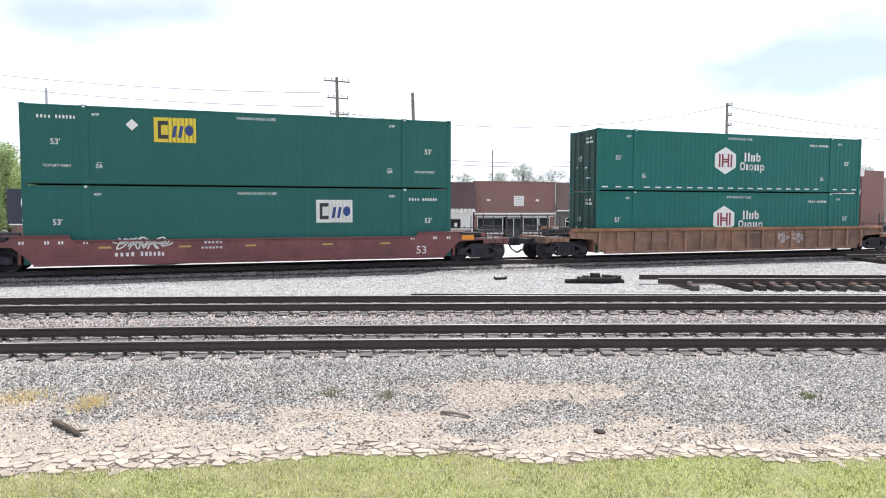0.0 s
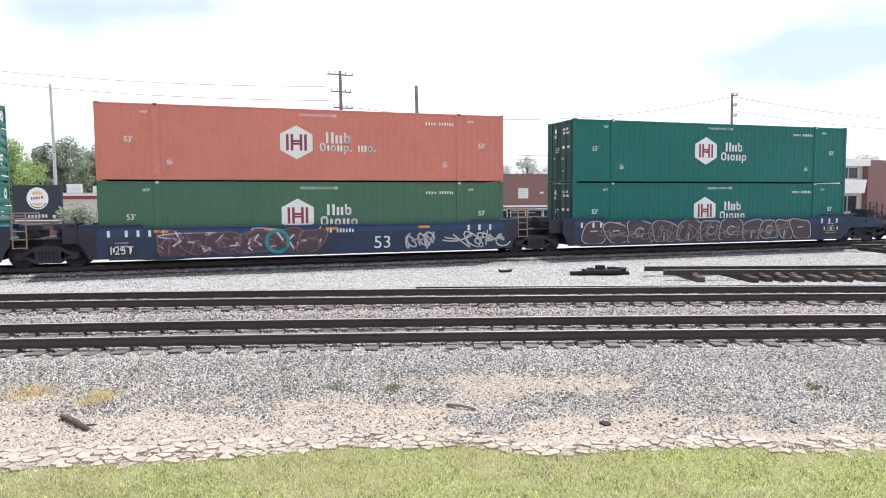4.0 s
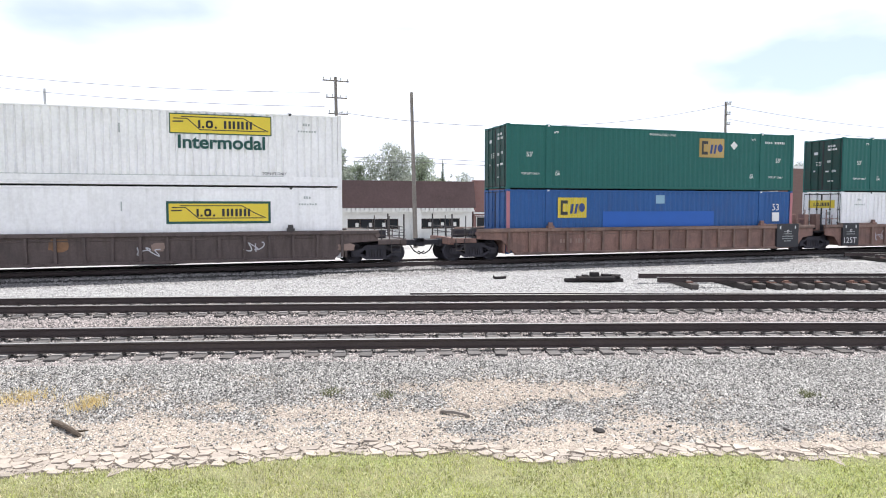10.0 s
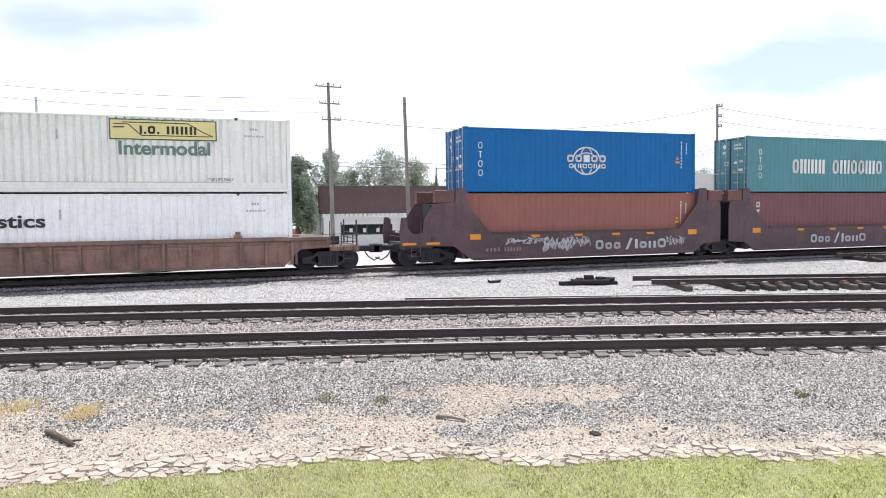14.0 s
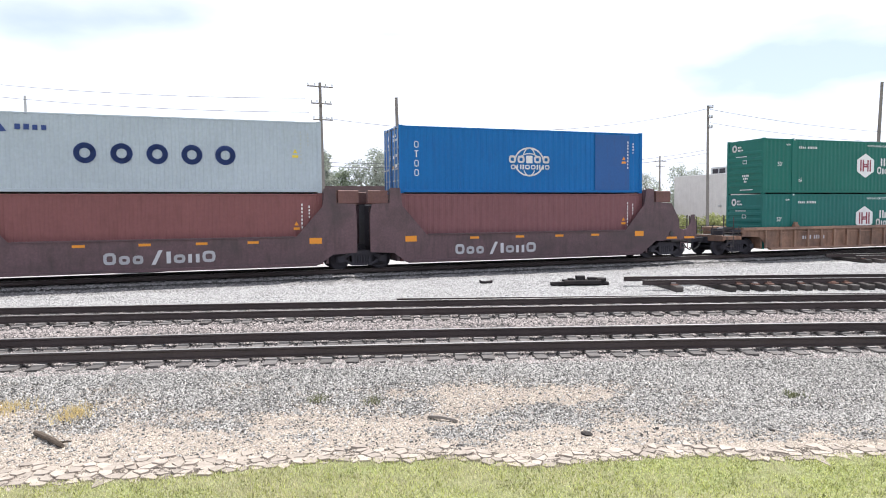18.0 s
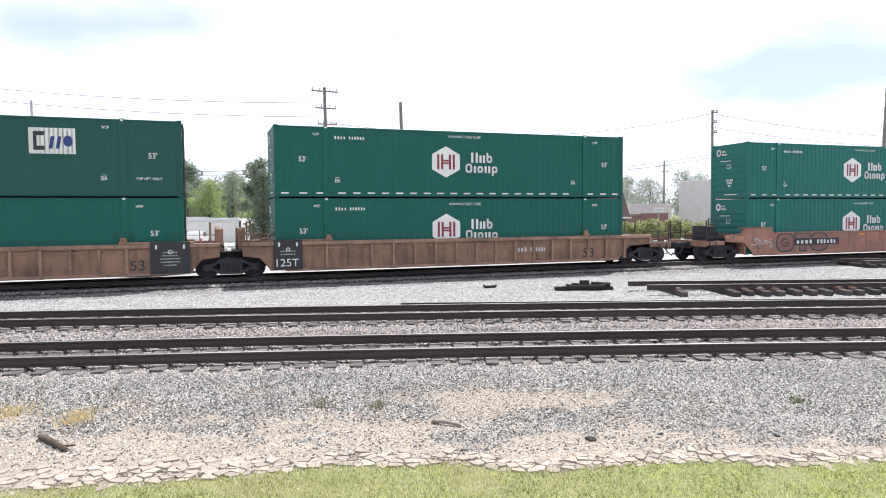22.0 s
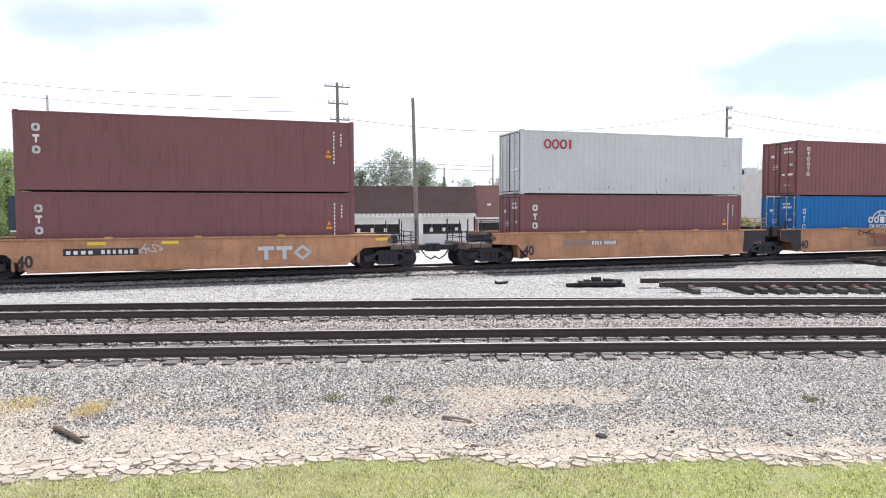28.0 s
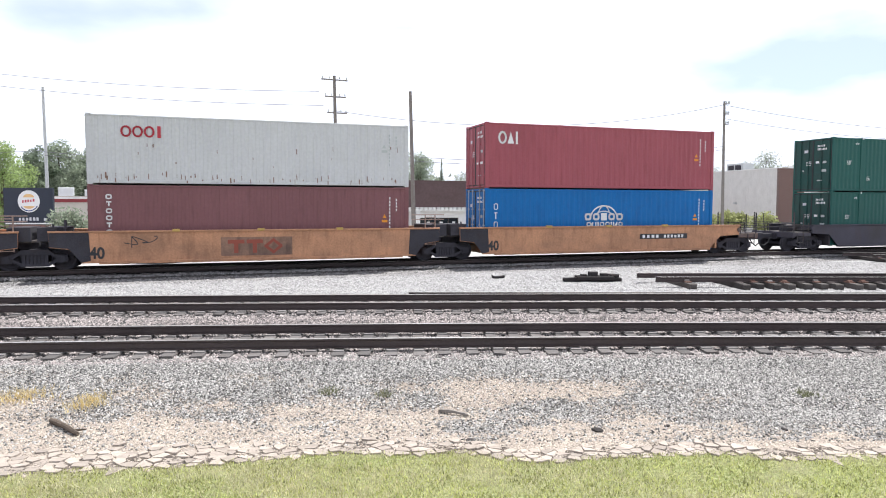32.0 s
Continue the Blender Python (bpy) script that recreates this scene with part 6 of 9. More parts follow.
H_low = crest_box("faded_green", "faded green container with broad ribs and a pale washed band", logo=False, diamond_x=5.6, pitch=0.92, depth=0.06, serial="M")
side_mark(H_low, "worn_band", flat_mesh("worn", [rect(0, 4.4, 0, 0.95)]), "ink_haze", 5.9, 1.2, 1, "pale worn patch")
side_mark(H_low, "paint_patch", flat_mesh("fresh", [rect(0, 0.9, 0, 0.2)]), "ink_green", 10.4, 2.55)
ride("H", H_, H_low, crest_box(logo=False, diamond_x=11.9, serial="RR", lift_x=(0.70, 12.2)))
ride("I", I_, white_line_box(x=9.55, z=1.55, words=False, border=True, depth=0.006), white_line_box(x=9.68, z=2.02))

# J, K, L: brown three-unit car
J = well_car(53, "car_brown", "brown ribbed well car of a three-unit set", "C", "S", rib_mat="brown_rib")
K = well_car(53, "car_brown", "brown ribbed well car with black stencil panels", "S", "S", rib_mat="brown_rib")
L_ = well_car(53, "car_brown", "brown ribbed well car, end unit of its set", "S", "C", rib_mat="brown_rib")
stencils(J, 2.6, 0.72, 1.6, 0.2, "ink_dim")
black_panel(J, 14.95, "", 1.4)
for k in (K, L_):
    black_panel(k, -0.15, "125T")
black_panel(K, 14.95, "", 1.4)
stencils(L_, 11.5, 1.0, 1.2, 0.14, "ink_dim")
tag(K, 47, 2.3, 0.5, 0.9, 0.6, 4, "ink_silver", 0.03)
for k in (J, K, L_):
    pocket_guides(k, (2.1, 14.05), "car_brown")
J_low = box(53, "crest_blue", "blue corrugated container with a yellow letter panel and pink posts")
crest_logo(J_low, 2.55, 1.60, "ink_yellow")
side_mark(J_low, "paint_patch", flat_mesh("bluep", [rect(0, 6.3, 0, 0.72)]), "ink_blue", 4.9, 1.16, 1, "fresh blue paint patch")
side_mark(J_low, "blank_label", flat_mesh("wsq", [rect(0, 0.5, 0, 0.4)]), "ink_sky", 7.8, 2.25)
side_mark(J_low, "length_figure", word_mesh("53", 0.34, 0.42), "ink_white", 14.84, 1.9)
side_mark(J_low, "blank_label", flat_mesh("wsq2", [rect(0, 0.45, 0, 0.45)]), "ink_white", 14.84, 1.35)
for x in (0.0, 15.98):
    side_mark(J_low, "pink_post", flat_mesh("pinkp", [rect(0, 0.17, 0.1, 2.8)]), "ink_pink", x, 0.0)
ride("J", J, J_low, crest_box(x=10.25, z=1.62, serial="RR"))
ride("K", K, white_line_box(x=9.7, z=1.92, depth=0.05), crest_box(x=7.4, z=1.10, lift_x=(0.70, 12.0)))
L_low = white_line_box("white_box", "white corrugated container with plain black lettering", x=9.7, z=2.1, words=False, doors="R", depth=0.05)
for o in [o for o in L_low.children if o.name.startswith("logo")]:
    for q in list(o.children):
        bpy.data.objects.remove(q)
    bpy.data.objects.remove(o)
side_mark(L_low, "lettering", word_mesh("Logistics", 0.62, 2.95, 0.025), "ink_black", 4.5, 1.52, 1, "black lettering")
ride("L", L_, L_low, white_line_box("cream_box", "off-white corrugated container with a faded yellow panel", x=9.67, z=2.02, yellow="ink_straw"))

# M to Q: five-unit set with tall posts
five = [tall_car(lab, a, b, x) for lab, a, b, x in (("plum-brown well car with tall end posts, end unit", "C", "S", 6.4), ("plum-brown well car with tall end posts, middle unit", "S", "S", 4.0), ("plum-brown well car with tall end posts, middle unit", "S", "S", 4.2), ("plum-brown well car with tall end posts, middle unit", "S", "S", 4.1), ("plum-brown well car with tall end posts and handrails", "S", "C", 2.4))]
tag(five[0], 51, 1.75, 0.86, 1.9, 0.30, 7, "ink_silver", 0.026)
jags(five[0], 54, 3.55, 0.52, 1.75, 0.72, 20, "ink_silver", 0.03)
tag(five[0], 55, 3.6, 0.5, 1.7, 0.66, 9, "ink_silver", 0.028)
tag(five[0], 56, 5.3, 0.66, 0.8, 0.5, 5, "ink_silver", 0.026)
stencils(five[0], 0.9, 0.58, 1.75, 0.17, "ink_dim")
tag(five[0], 52, 10.2, 0.58, 1.1, 0.5, 6, "ink_silver", 0.026)
tag(five[1], 53, 9.9, 0.7, 1.3, 0.35, 4, "ink_dim", 0.03)
M_up = plain_box("globe_blue", "bright blue corrugated container with a white globe logo")
globe_logo(M_up, 5.05, 0.85)
upright_signs(M_up)
right_print(M_up)
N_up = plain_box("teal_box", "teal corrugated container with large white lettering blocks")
spelled(side_mark, N_up, "wide_blocks", shapes("ONINN", 2.2, 0.74, 0.19) + [[(p + 2.75, q) for p, q in o] for o in shapes("ONIOOINO", 3.6, 0.74, 0.19)], "ink_white", 2.95, 1.0)
upright_signs(N_up, 0.72)
right_print(N_up)
def upright_box(mat="maroon_box", label="dark maroon corrugated container with upright white letters", n=3, H=2.896):
    c = plain_box(mat, label, H=H)
    upright_marks(c, n)
    return c
P_up = plain_box("ice_box", "pale ice-blue corrugated container with wide-set navy letters")
spelled(side_mark, P_up, "wide", [o for k in range(5) for o in band(arc(0.39 + 1.22 * k, 0.36, 0.275, 0.275, 0, 360, 24), 0.19)], "ink_navy", 3.2, 1.10)
side_mark(P_up, "small_logo", flat_mesh("ank", [[(0, 0), (0.5, 0.05), (0.25, 0.42)]] + [[(p + 0.75, q + 0.12) for p, q in o] for o in bars(4, 1.1, 0.2, 7)]), "ink_navy", 0.66, 2.12)
right_print(P_up, "ink_grey", "ink_yellow")
Q_up = plain_box("globe_blue", "bright blue container with a globe logo and a dull patch")
globe_logo(Q_up, 5.09, 0.8)
upright_signs(Q_up)
right_print(Q_up)
side_mark(Q_up, "dull_patch", flat_mesh("dull", [rect(0, 1.9, 0, 2.6)]), "crest_blue", 9.55, 0.16, 0.5, "repainted dull blue panel")
def red_box(mat="brick_box", label="brick red corrugated container in the well"):
    c = plain_box(mat, label)
    right_print(c)
    return c
for key, car, low, up in zip("MNOPQ", five, (red_box(), upright_box(), upright_box(), red_box("brown_box", "reddish brown corrugated container in the well"), red_box("maroon_box", "dark maroon corrugated container in the well")), (M_up, N_up, upright_box(), P_up, Q_up)):
    ride(key, car, low, up)

# R, S, T: tan three-unit car
RST = [well_car(53, "car_tan", "tan ribbed well car with a black stencil panel", a, b, chord="tan_rib", rib_mat="tan_rib") for a, b in ("CS", "SS", "SC")]
for k, x in ((1, -0.1), (2, -0.1)):
    black_panel(RST[k], x, "125T")
for k, x in ((0, 14.9), (1, 14.9)):
    black_panel(RST[k], 14.95, "", 1.4)
    stencils(RST[k], 2.6, 0.75, 1.6, 0.2, "ink_silver", "53", 14.25, 0.44, 0.37, "ink_black")
stencils(RST[2], 10.4, 0.75, 1.6, 0.2, "ink_silver", "53", 13.9, 0.42, 0.42, "ink_black")
for k in RST:
    pocket_guides(k, (2.1, 14.05), "car_tan")
ride("R", RST[0], hexagon_box("hexagon_green", doors="R", serial="L"), hexagon_box("hexagon_light", "light green corrugated container with a white hexagon logo", "R", "L"))
ride("S", RST[1], hexagon_box("deep_green", doors="R", serial="L"), crest_box("dark_green", "very dark green container with a black and gold letter panel", x=11.08, z=1.55, ground="ink_white", diamond_x=7.92, doors="R", serial="L"))
ride("T", RST[2], hexagon_box("deep_green", doors="R", serial="L"), hexagon_box("deep_green", doors="R", serial="L", dash=True))

# U, V, W: rust-coloured three-unit car
UVW = [well_car(53, "car_rust", lab, a, b, "smooth", rise=0.26, dark="running_gear") for lab, (a, b) in zip(("rust-orange smooth well car with fat sprayed letters", "rust-orange smooth well car with a yellow emblem panel", "rust-orange smooth well car with grey and blue spray paint"), ("CS", "SS", "SC"))]
def round_letters(car, x, z):
    """Three fat sprayed letter shapes in rust and rose with black rims and a pale outer line."""
    def swell(o, cx, cz, k): return [(cx + (p - cx) * k, cz + (q - cz) * k) for p, q in o]
    lobe = lambda cx, rx, rz: [(cx + rx * math.copysign(abs(math.cos(v)) ** 0.72, math.cos(v)), 0.55 + rz * math.copysign(abs(math.sin(v)) ** 0.72, math.sin(v))) for v in [k * math.tau / 30 for k in range(30)]]
    bar = [(1.22, 1.10), (2.42, 1.10), (2.42, 0.66), (2.16, 0.60), (2.14, 0.03), (1.58, 0.03), (1.56, 0.60), (1.24, 0.64)]
    for k, (o, cx, ink) in enumerate(((lobe(0.66, 0.66, 0.53), 0.66, "ink_rose"), (bar, 1.83, "ink_scab"), (lobe(2.98, 0.68, 0.54), 2.98, "ink_rose"))):
        rim = car_mark(car, "graffiti", flat_mesh(("halo", k), [swell(o, cx, 0.55, 1.0)], 0.001), "ink_dim", x, z, 1 + 1.6 * k, "pale outer line of a sprayed letter")
        part("letter_rim", flat_mesh(("rimd", k), [swell(o, cx, 0.55, 0.95)], 0.001), "ink_char", rim, "black rim", pose(0, -0.0012, 0))
        part("letter_fill", flat_mesh(("rimf", k), [swell(o, cx, 0.55, 0.82)], 0.001), ink, rim, "fat sprayed letter", pose(0, -0.0024, 0))
        if k == 0:
            part("letter_core", flat_mesh("rimc", band(arc(cx, 0.55, 0.24, 0.19, 60, 330, 14), 0.07) + band([(cx, 0.52), (cx + 0.24, 0.52)], 0.07), 0.001), "ink_char", rim, "", pose(0, -0.0036, 0))
        part("letter_shine", flat_mesh(("rims", k), band(arc(cx, 0.55, 0.44, 0.36, 110, 160, 8), 0.035), 0.001), "ink_dim", rim, "", pose(0, -0.0036, 0))
round_letters(UVW[0], 1.75, 0.31)
plate = car_mark(UVW[0], "number_plate", flat_mesh("nplate", [rect(0, 3.1, 0, 0.36)]), "ink_black", 3.0, 0.70, 8, "black panel with white number bars")
part("number_stencil", SERIAL(3, 2.8, 0.2), "ink_white", plate, at=pose(0.15, -0.004, 0.08))
tag(UVW[0], 62, 0.2, 0.6, 1.3, 0.5, 4, "ink_silver", 0.04)
tag(UVW[0], 63, 9.5, 0.4, 5.0, 0.6, 9, "ink_dim", 0.03)
tee = lambda x: [(x, 0.52), (x + 0.62, 0.52), (x + 0.62, 0.37), (x + 0.39, 0.37), (x + 0.39, 0.0), (x + 0.23, 0.0), (x + 0.23, 0.37), (x, 0.37)][::-1]
EMBLEM = [tee(0.0), tee(0.70)] + band([(1.42, 0.26), (1.72, 0.5), (2.02, 0.26), (1.72, 0.02), (1.42, 0.26)], 0.11)
emblem = car_mark(UVW[1], "emblem_panel", flat_mesh("emb", [rect(0, 2.75, 0, 0.86)]), "car_yellow", 6.7, 0.33, 1, "faded yellow panel")
spelled(lambda ob, name, mesh, mat, x, z, lift: part(name, mesh, mat, ob, at=pose(x, -0.004, z)), emblem, "embw2", EMBLEM, "ink_rust", 0.4, 0.18)
tag(UVW[1], 64, 1.3, 0.55, 1.5, 0.5, 4, "ink_silver", 0.04)
bubble(UVW[2], 65, 2.9, 0.29, 5.0, 1.05, "ink_grey", "ink_char", 5)
jags(UVW[2], 71, 2.95, 0.34, 4.9, 0.92, 17, "ink_char", 0.05)
jags(UVW[2], 73, 2.95, 0.34, 4.9, 0.92, 12, "ink_silver", 0.06)
bubble(UVW[2], 66, 13.0, 0.29, 3.0, 1.03, "ink_sky", "ink_navy", 3)
jags(UVW[2], 72, 13.05, 0.34, 2.9, 0.9, 15, "ink_navy", 0.05)
jags(UVW[2], 74, 13.05, 0.34, 2.9, 0.9, 8, "ink_silver", 0.045)
part("number_stencil", SERIAL(3, 2.1, 0.16), "ink_white", car_mark(UVW[2], "number_plate", flat_mesh("nplate7", [rect(0, 2.4, 0, 0.26)]), "ink_char", 10.1, 0.70, 1, "dark panel with white number bars"), at=pose(0.12, -0.004, 0.05))
for k, seed, ink in ((UVW[0], 81, "ink_smoke"), (UVW[1], 82, "ink_smoke"), (UVW[2], 83, "ink_dim")):
    tag(k, seed, 10.8, 0.45, 2.2, 0.5, 4, ink, 0.03)
    jags(k, seed + 10, 0.6, 0.4, 1.2, 0.6, 5, "ink_dim", 0.03)
for k in UVW:
    amber(k, (4.6, 7.6, 10.8), 1.18, 0.4, 0.1)
    amber(k, (-0.9, 16.4), 1.0, 0.6, 0.24, "car_yellow")
ride("U", UVW[0], hexagon_box(doors="R"), hexagon_box(doors="R", serial="L", dash=True))
ride("V", UVW[1], hexagon_box(), hexagon_box())
ride("W", UVW[2], hexagon_box(doors="R", serial="L"), hexagon_box(doors="R", serial="L", dash=True))

# X: single yellow 40-foot car; Y to ZC: five-unit yellow set
def yellow_car(label, a, b):
    k = well_car(40, "car_yellow", label, a, b, "smooth", top=1.42, dark="running_gear")
    car_mark(k, "length_figure", word_mesh("40", 0.44, 0.52, 0.03), "ink_black", 0.02, 0.42)
    for s, e in ((-1, a), (1, b)):
        if e == "S":
            o = [(s * (LONG40 / 2 + a), z) for a, z in ((-0.08, 0.36), (0.24, 0.30), (0.36, 0.47), (0.63, 0.80), (1.26, 0.88), (1.27, 1.452), (-0.02, 1.452))]
            part("end_plate", prism(bmesh.new(), o, -k["face"] - 0.012, -k["face"] - 0.001, "y"), "running_gear", k, "soot-black end plate")
            part("end_guard", block(-0.30, 0.30, -0.10, 0.10, 0.0, 0.52, 0.02), "running_gear", k, "", pose(s * (LONG40 / 2 + 1.35), -1.25, 1.08))
    for x in (3.0, 6.1, 9.2):
        part("lift_lug", block(-0.13, 0.13, -1.56, -1.40, 1.40, 1.50, 0.015), "ink_gold", k, at=pose(x - LONG40 / 2, 0, 0))
    return k
def emblem_on(k, x, z, mat, ground=None):
    if ground:
        car_mark(k, "emblem_panel", flat_mesh("embg", [rect(0, 2.7, 0, 0.72)]), ground, x - 0.25, z - 0.1, 1)
    spelled(car_mark, k, "embw2", EMBLEM, mat, x, z, 2)
X = yellow_car("yellow-orange smooth well car with white stencils", "C", "C")
plate = car_mark(X, "number_plate", flat_mesh("nplate2", [rect(0, 2.5, 0, 0.26)]), "ink_black", 1.5, 0.82, 1, "black panel with white number bars")
part("number_stencil", SERIAL(5, 2.3, 0.15), "ink_white", plate, at=pose(0.1, -0.004, 0.05))
emblem_on(X, 8.3, 0.52, "ink_silver")
tag(X, 71, 4.0, 0.85, 0.9, 0.35, 4, "ink_silver", 0.04)
amber(X, (2.3, 4.8, 13.0), 1.2, 0.6, 0.12, "ink_yellow")
ride("X", X, upright_box(), upright_box())
five = [yellow_car(lab, a, b) for lab, (a, b) in zip(("yellow-orange smooth well car with faded number bars", "yellow-orange smooth well car with a rust-red emblem", "yellow-orange smooth well car with a scrawl and emblem", "yellow-orange smooth well car with a dark emblem", "yellow-orange smooth well car, end of its set"), ("CS", "SS", "SS", "SS", "SC"))]
plate = car_mark(five[0], "number_plate", flat_mesh("nplate3", [rect(0, 2.9, 0, 0.24)]), "ink_dim", 2.0, 0.82)
part("number_stencil", SERIAL(7, 1.3, 0.17), "ink_white", plate, at=pose(1.5, -0.004, 0.03))
for k in (1, 2, 3):
    emblem_on(five[k], 4.85, 0.54, "ink_rust", "car_tan")
tag(five[1], 72, 3.9, 1.05, 1.2, 0.3, 5, "ink_black", 0.03)
tag(five[2], 73, 1.1, 0.85, 2.6, 0.45, 8, "ink_black", 0.035)
tag(five[3], 74, 1.3, 0.8, 1.0, 0.45, 3, "ink_black", 0.03)
plate = car_mark(five[4], "number_plate", flat_mesh("nplate4", [rect(0, 2.7, 0, 0.24)]), "ink_black", 7.8, 0.82)
part("number_stencil", SERIAL(9, 2.4, 0.14), "ink_white", plate, at=pose(0.15, -0.004, 0.05))
def ring_box(H=2.896):
    c = plain_box("grey_box", "pale grey corrugated container with a small red wordmark", H=H)
    spelled(side_mark, c, "ring4", [o for k in range(3) for o in band(arc(0.2 + 0.4 * k, 0.22, 0.15, 0.18, 0, 360), 0.07)] + [rect(1.28, 1.40, 0.0, 0.44)], "ink_red", 1.13, H - 0.85)
    right_print(c, "ink_grey", "ink_grey")
    return c
def rust_runs(c, seed, n=46):
    """Short rust runs along the foot of a side and a few longer ones."""
    r, L, o = random.Random(seed), c["length"], []
    for k in range(n):
        x, z = r.uniform(0.3, L - 0.3), r.uniform(0.03, 0.30) if k % 5 else r.uniform(0.3, 1.6)
        w, h = r.uniform(0.015, 0.05), r.uniform(0.04, 0.22)
        o.append([(x, z), (x + w, z), (x + w * r.uniform(0.4, 1.2), z + h), (x + w * r.uniform(-0.2, 0.3), z + h)])
    m = side_mark(c, "rust_run", flat_mesh(("rust", seed), o, 0.001), "ink_scab", 0.0, 0.0, 1, "rust run down the side")
    m["kind"] = "stuff"
def blue_low():
    c = plain_box("globe_blue", "bright blue container with a white globe logo, deep in the well")
    globe_logo(c, 4.97, 0.88)
    upright_signs(c, 0.4)
    right_print(c)
    return c
def brown(label, mat="brown_box"):
    c = plain_box(mat, label)
    right_print(c)
    return c
FL = brown("reddish brown corrugated container with a small square badge")
badge = side_mark(FL, "badge", flat_mesh("bdg", [rect(0, 0.42, 0, 0.42)]), "ink_white", 0.73, 2.22, 1, "small framed badge")
part("badge_shape", flat_mesh("bdg2", [rect(0.04, 0.38, 0.12, 0.38)]), "ink_navy", badge, at=pose(0, -0.004, 0))
part("badge_shape", flat_mesh("bdg3", [[(0.1, 0.16), (0.18, 0.16), (0.3, 0.34), (0.2, 0.34)]]), "ink_yellow", badge, at=pose(0, -0.008, 0))
CA = brown("deep red corrugated container with a white three-letter mark", "red_box")
spelled(side_mark, CA, "cai", band(arc(0.2, 0.28, 0.16, 0.24, 0, 360, 12), 0.09) + [[(0.44, 0.02), (0.76, 0.02), (0.60, 0.54)], rect(0.84, 0.94, 0, 0.56)], "ink_white", 0.6, 1.95)
worn_ring, clean_ring = ring_box(2.591), ring_box()
rust_runs(worn_ring, 5, 70)
rust_runs(clean_ring, 6, 14)
for key, car, low, up in zip(("Y", "Z", "ZA", "ZB", "ZC"), five, (upright_box(), blue_low(), brown("reddish brown corrugated container"), upright_box("maroon_box", "dark maroon container with tall upright white letters", 6), blue_low()), (clean_ring, upright_box("brown_box", "reddish brown container with tall upright white letters", 6), FL, worn_ring, CA)):
    ride(key, car, low, up)

# ZD: grey-brown car at the tail of the view
ZD = well_car(53, "car_slate", "grey-brown smooth well car", "C", "C", "smooth")
ride("ZD", ZD, hexagon_box("dark_green", "dark green corrugated container"), hexagon_box("dark_green", "dark green corrugated container"))

# ---- beside the tracks: spare rail, panels and scrap ----
def spare_rails():
    pts = [(float(x), 20.0 + 0.006 * x) for x in range(-1, 27, 3)]
    me = rail_mesh(pts, RAIL)
    r = solo("spare_rail", me, "rail_steel", pose(0, 0, -0.15), "loose rusty rail lying on pale gravel beside the track", "rail")
    part("running_surface", rail_mesh(pts, HEAD), "rail_head", r)
spare_rails()

def track_panel(name, m, length, rails, ties, label):
    p = thing(name, m, label, "track panel", "stacked track panels")
    for y, x0 in rails:
        pts = [(x0 + k * (length - x0) / 6, y) for k in range(7)]
        r = part("rail", rail_mesh(pts, RAIL), "rail_steel", p, at=pose(0, 0, 0.35))
        part("running_surface", rail_mesh(pts, HEAD), "rail_head", r)
    tie = kept("short_tie", lambda: finish(slab(bmesh.new(), -0.12, 0.12, -1.3, 1.3, 0.0, 0.18, 0.03)))
    for k, x in enumerate(ties):
        rnd = random.Random(k)
        t = part("tie", tie, "old_tie", p, at=pose(x, rnd.uniform(-0.12, 0.12), 0, 0, 0, rnd.uniform(-3, 3)))
        if rnd.random() < 0.55:
            part("tie_plate", block(-0.1, 0.1, -0.92, -0.50, 0.18, 0.215), "old_rust", t)
            part("rail_clip", block(-0.07, 0.07, -0.80, -0.70, 0.21, 0.26, 0.01), rnd.choice(("old_rust", "tie_dust")), t)
        else:
            part("tie_plate", block(-0.1, 0.1, -0.9, -0.58, 0.18, 0.20), "rail_steel", t)
    return p
track_panel("track_panel", pose(6.8, 23.1, -0.30, 0, 0, 0.4), 17.0, ((-0.62, 0.25), (0.66, 0.0)), [1.25] + [2.9 + 0.52 * k for k in range(27)], "old panel of rusty rails on dark ties, lying on gravel")
track_panel("track_panel", pose(20.2, 33.6, -0.30, 0, 0, 3.0), 9.0, ((-0.7, 0.6), (0.7, 0.0)), [0.9 + 0.55 * k for k in range(15)], "old panel of dark rails and ties beside the train")

def frog():
    t = thing("switch_part", pose(5.3, 24.2, -0.31, 0, 0, 2), "rusty cast switch casting lying on pale gravel", "scrap metal")
    bm = bmesh.new()
    slab(bm, -1.0, 1.05, -0.16, 0.16, 0.02, 0.14, 0.03)
    slab(bm, -0.55, 0.75, -0.24, 0.24, 0.05, 0.22, 0.04)
    part("base", bm, "old_iron", t)
    for x, z, w in ((0.05, 0.36, 0.3), (-0.28, 0.27, 0.2), (0.45, 0.30, 0.25), (0.8, 0.26, 0.3)):
        bm = bmesh.new()
        slab(bm, x - w / 2, x + w / 2, -0.13, 0.12, 0.16, z, 0.02)
        part("lug", bm, "old_iron", t)
    for a, b, r in (((-1.05, -0.1, 0.1), (-0.4, -0.16, 0.15), 0.045), ((0.4, 0.1, 0.25), (1.0, 0.05, 0.22), 0.05)):
        bm = bmesh.new()
        rod(bm, a, b, r)
        part("rod", bm, "old_iron", t)
frog()

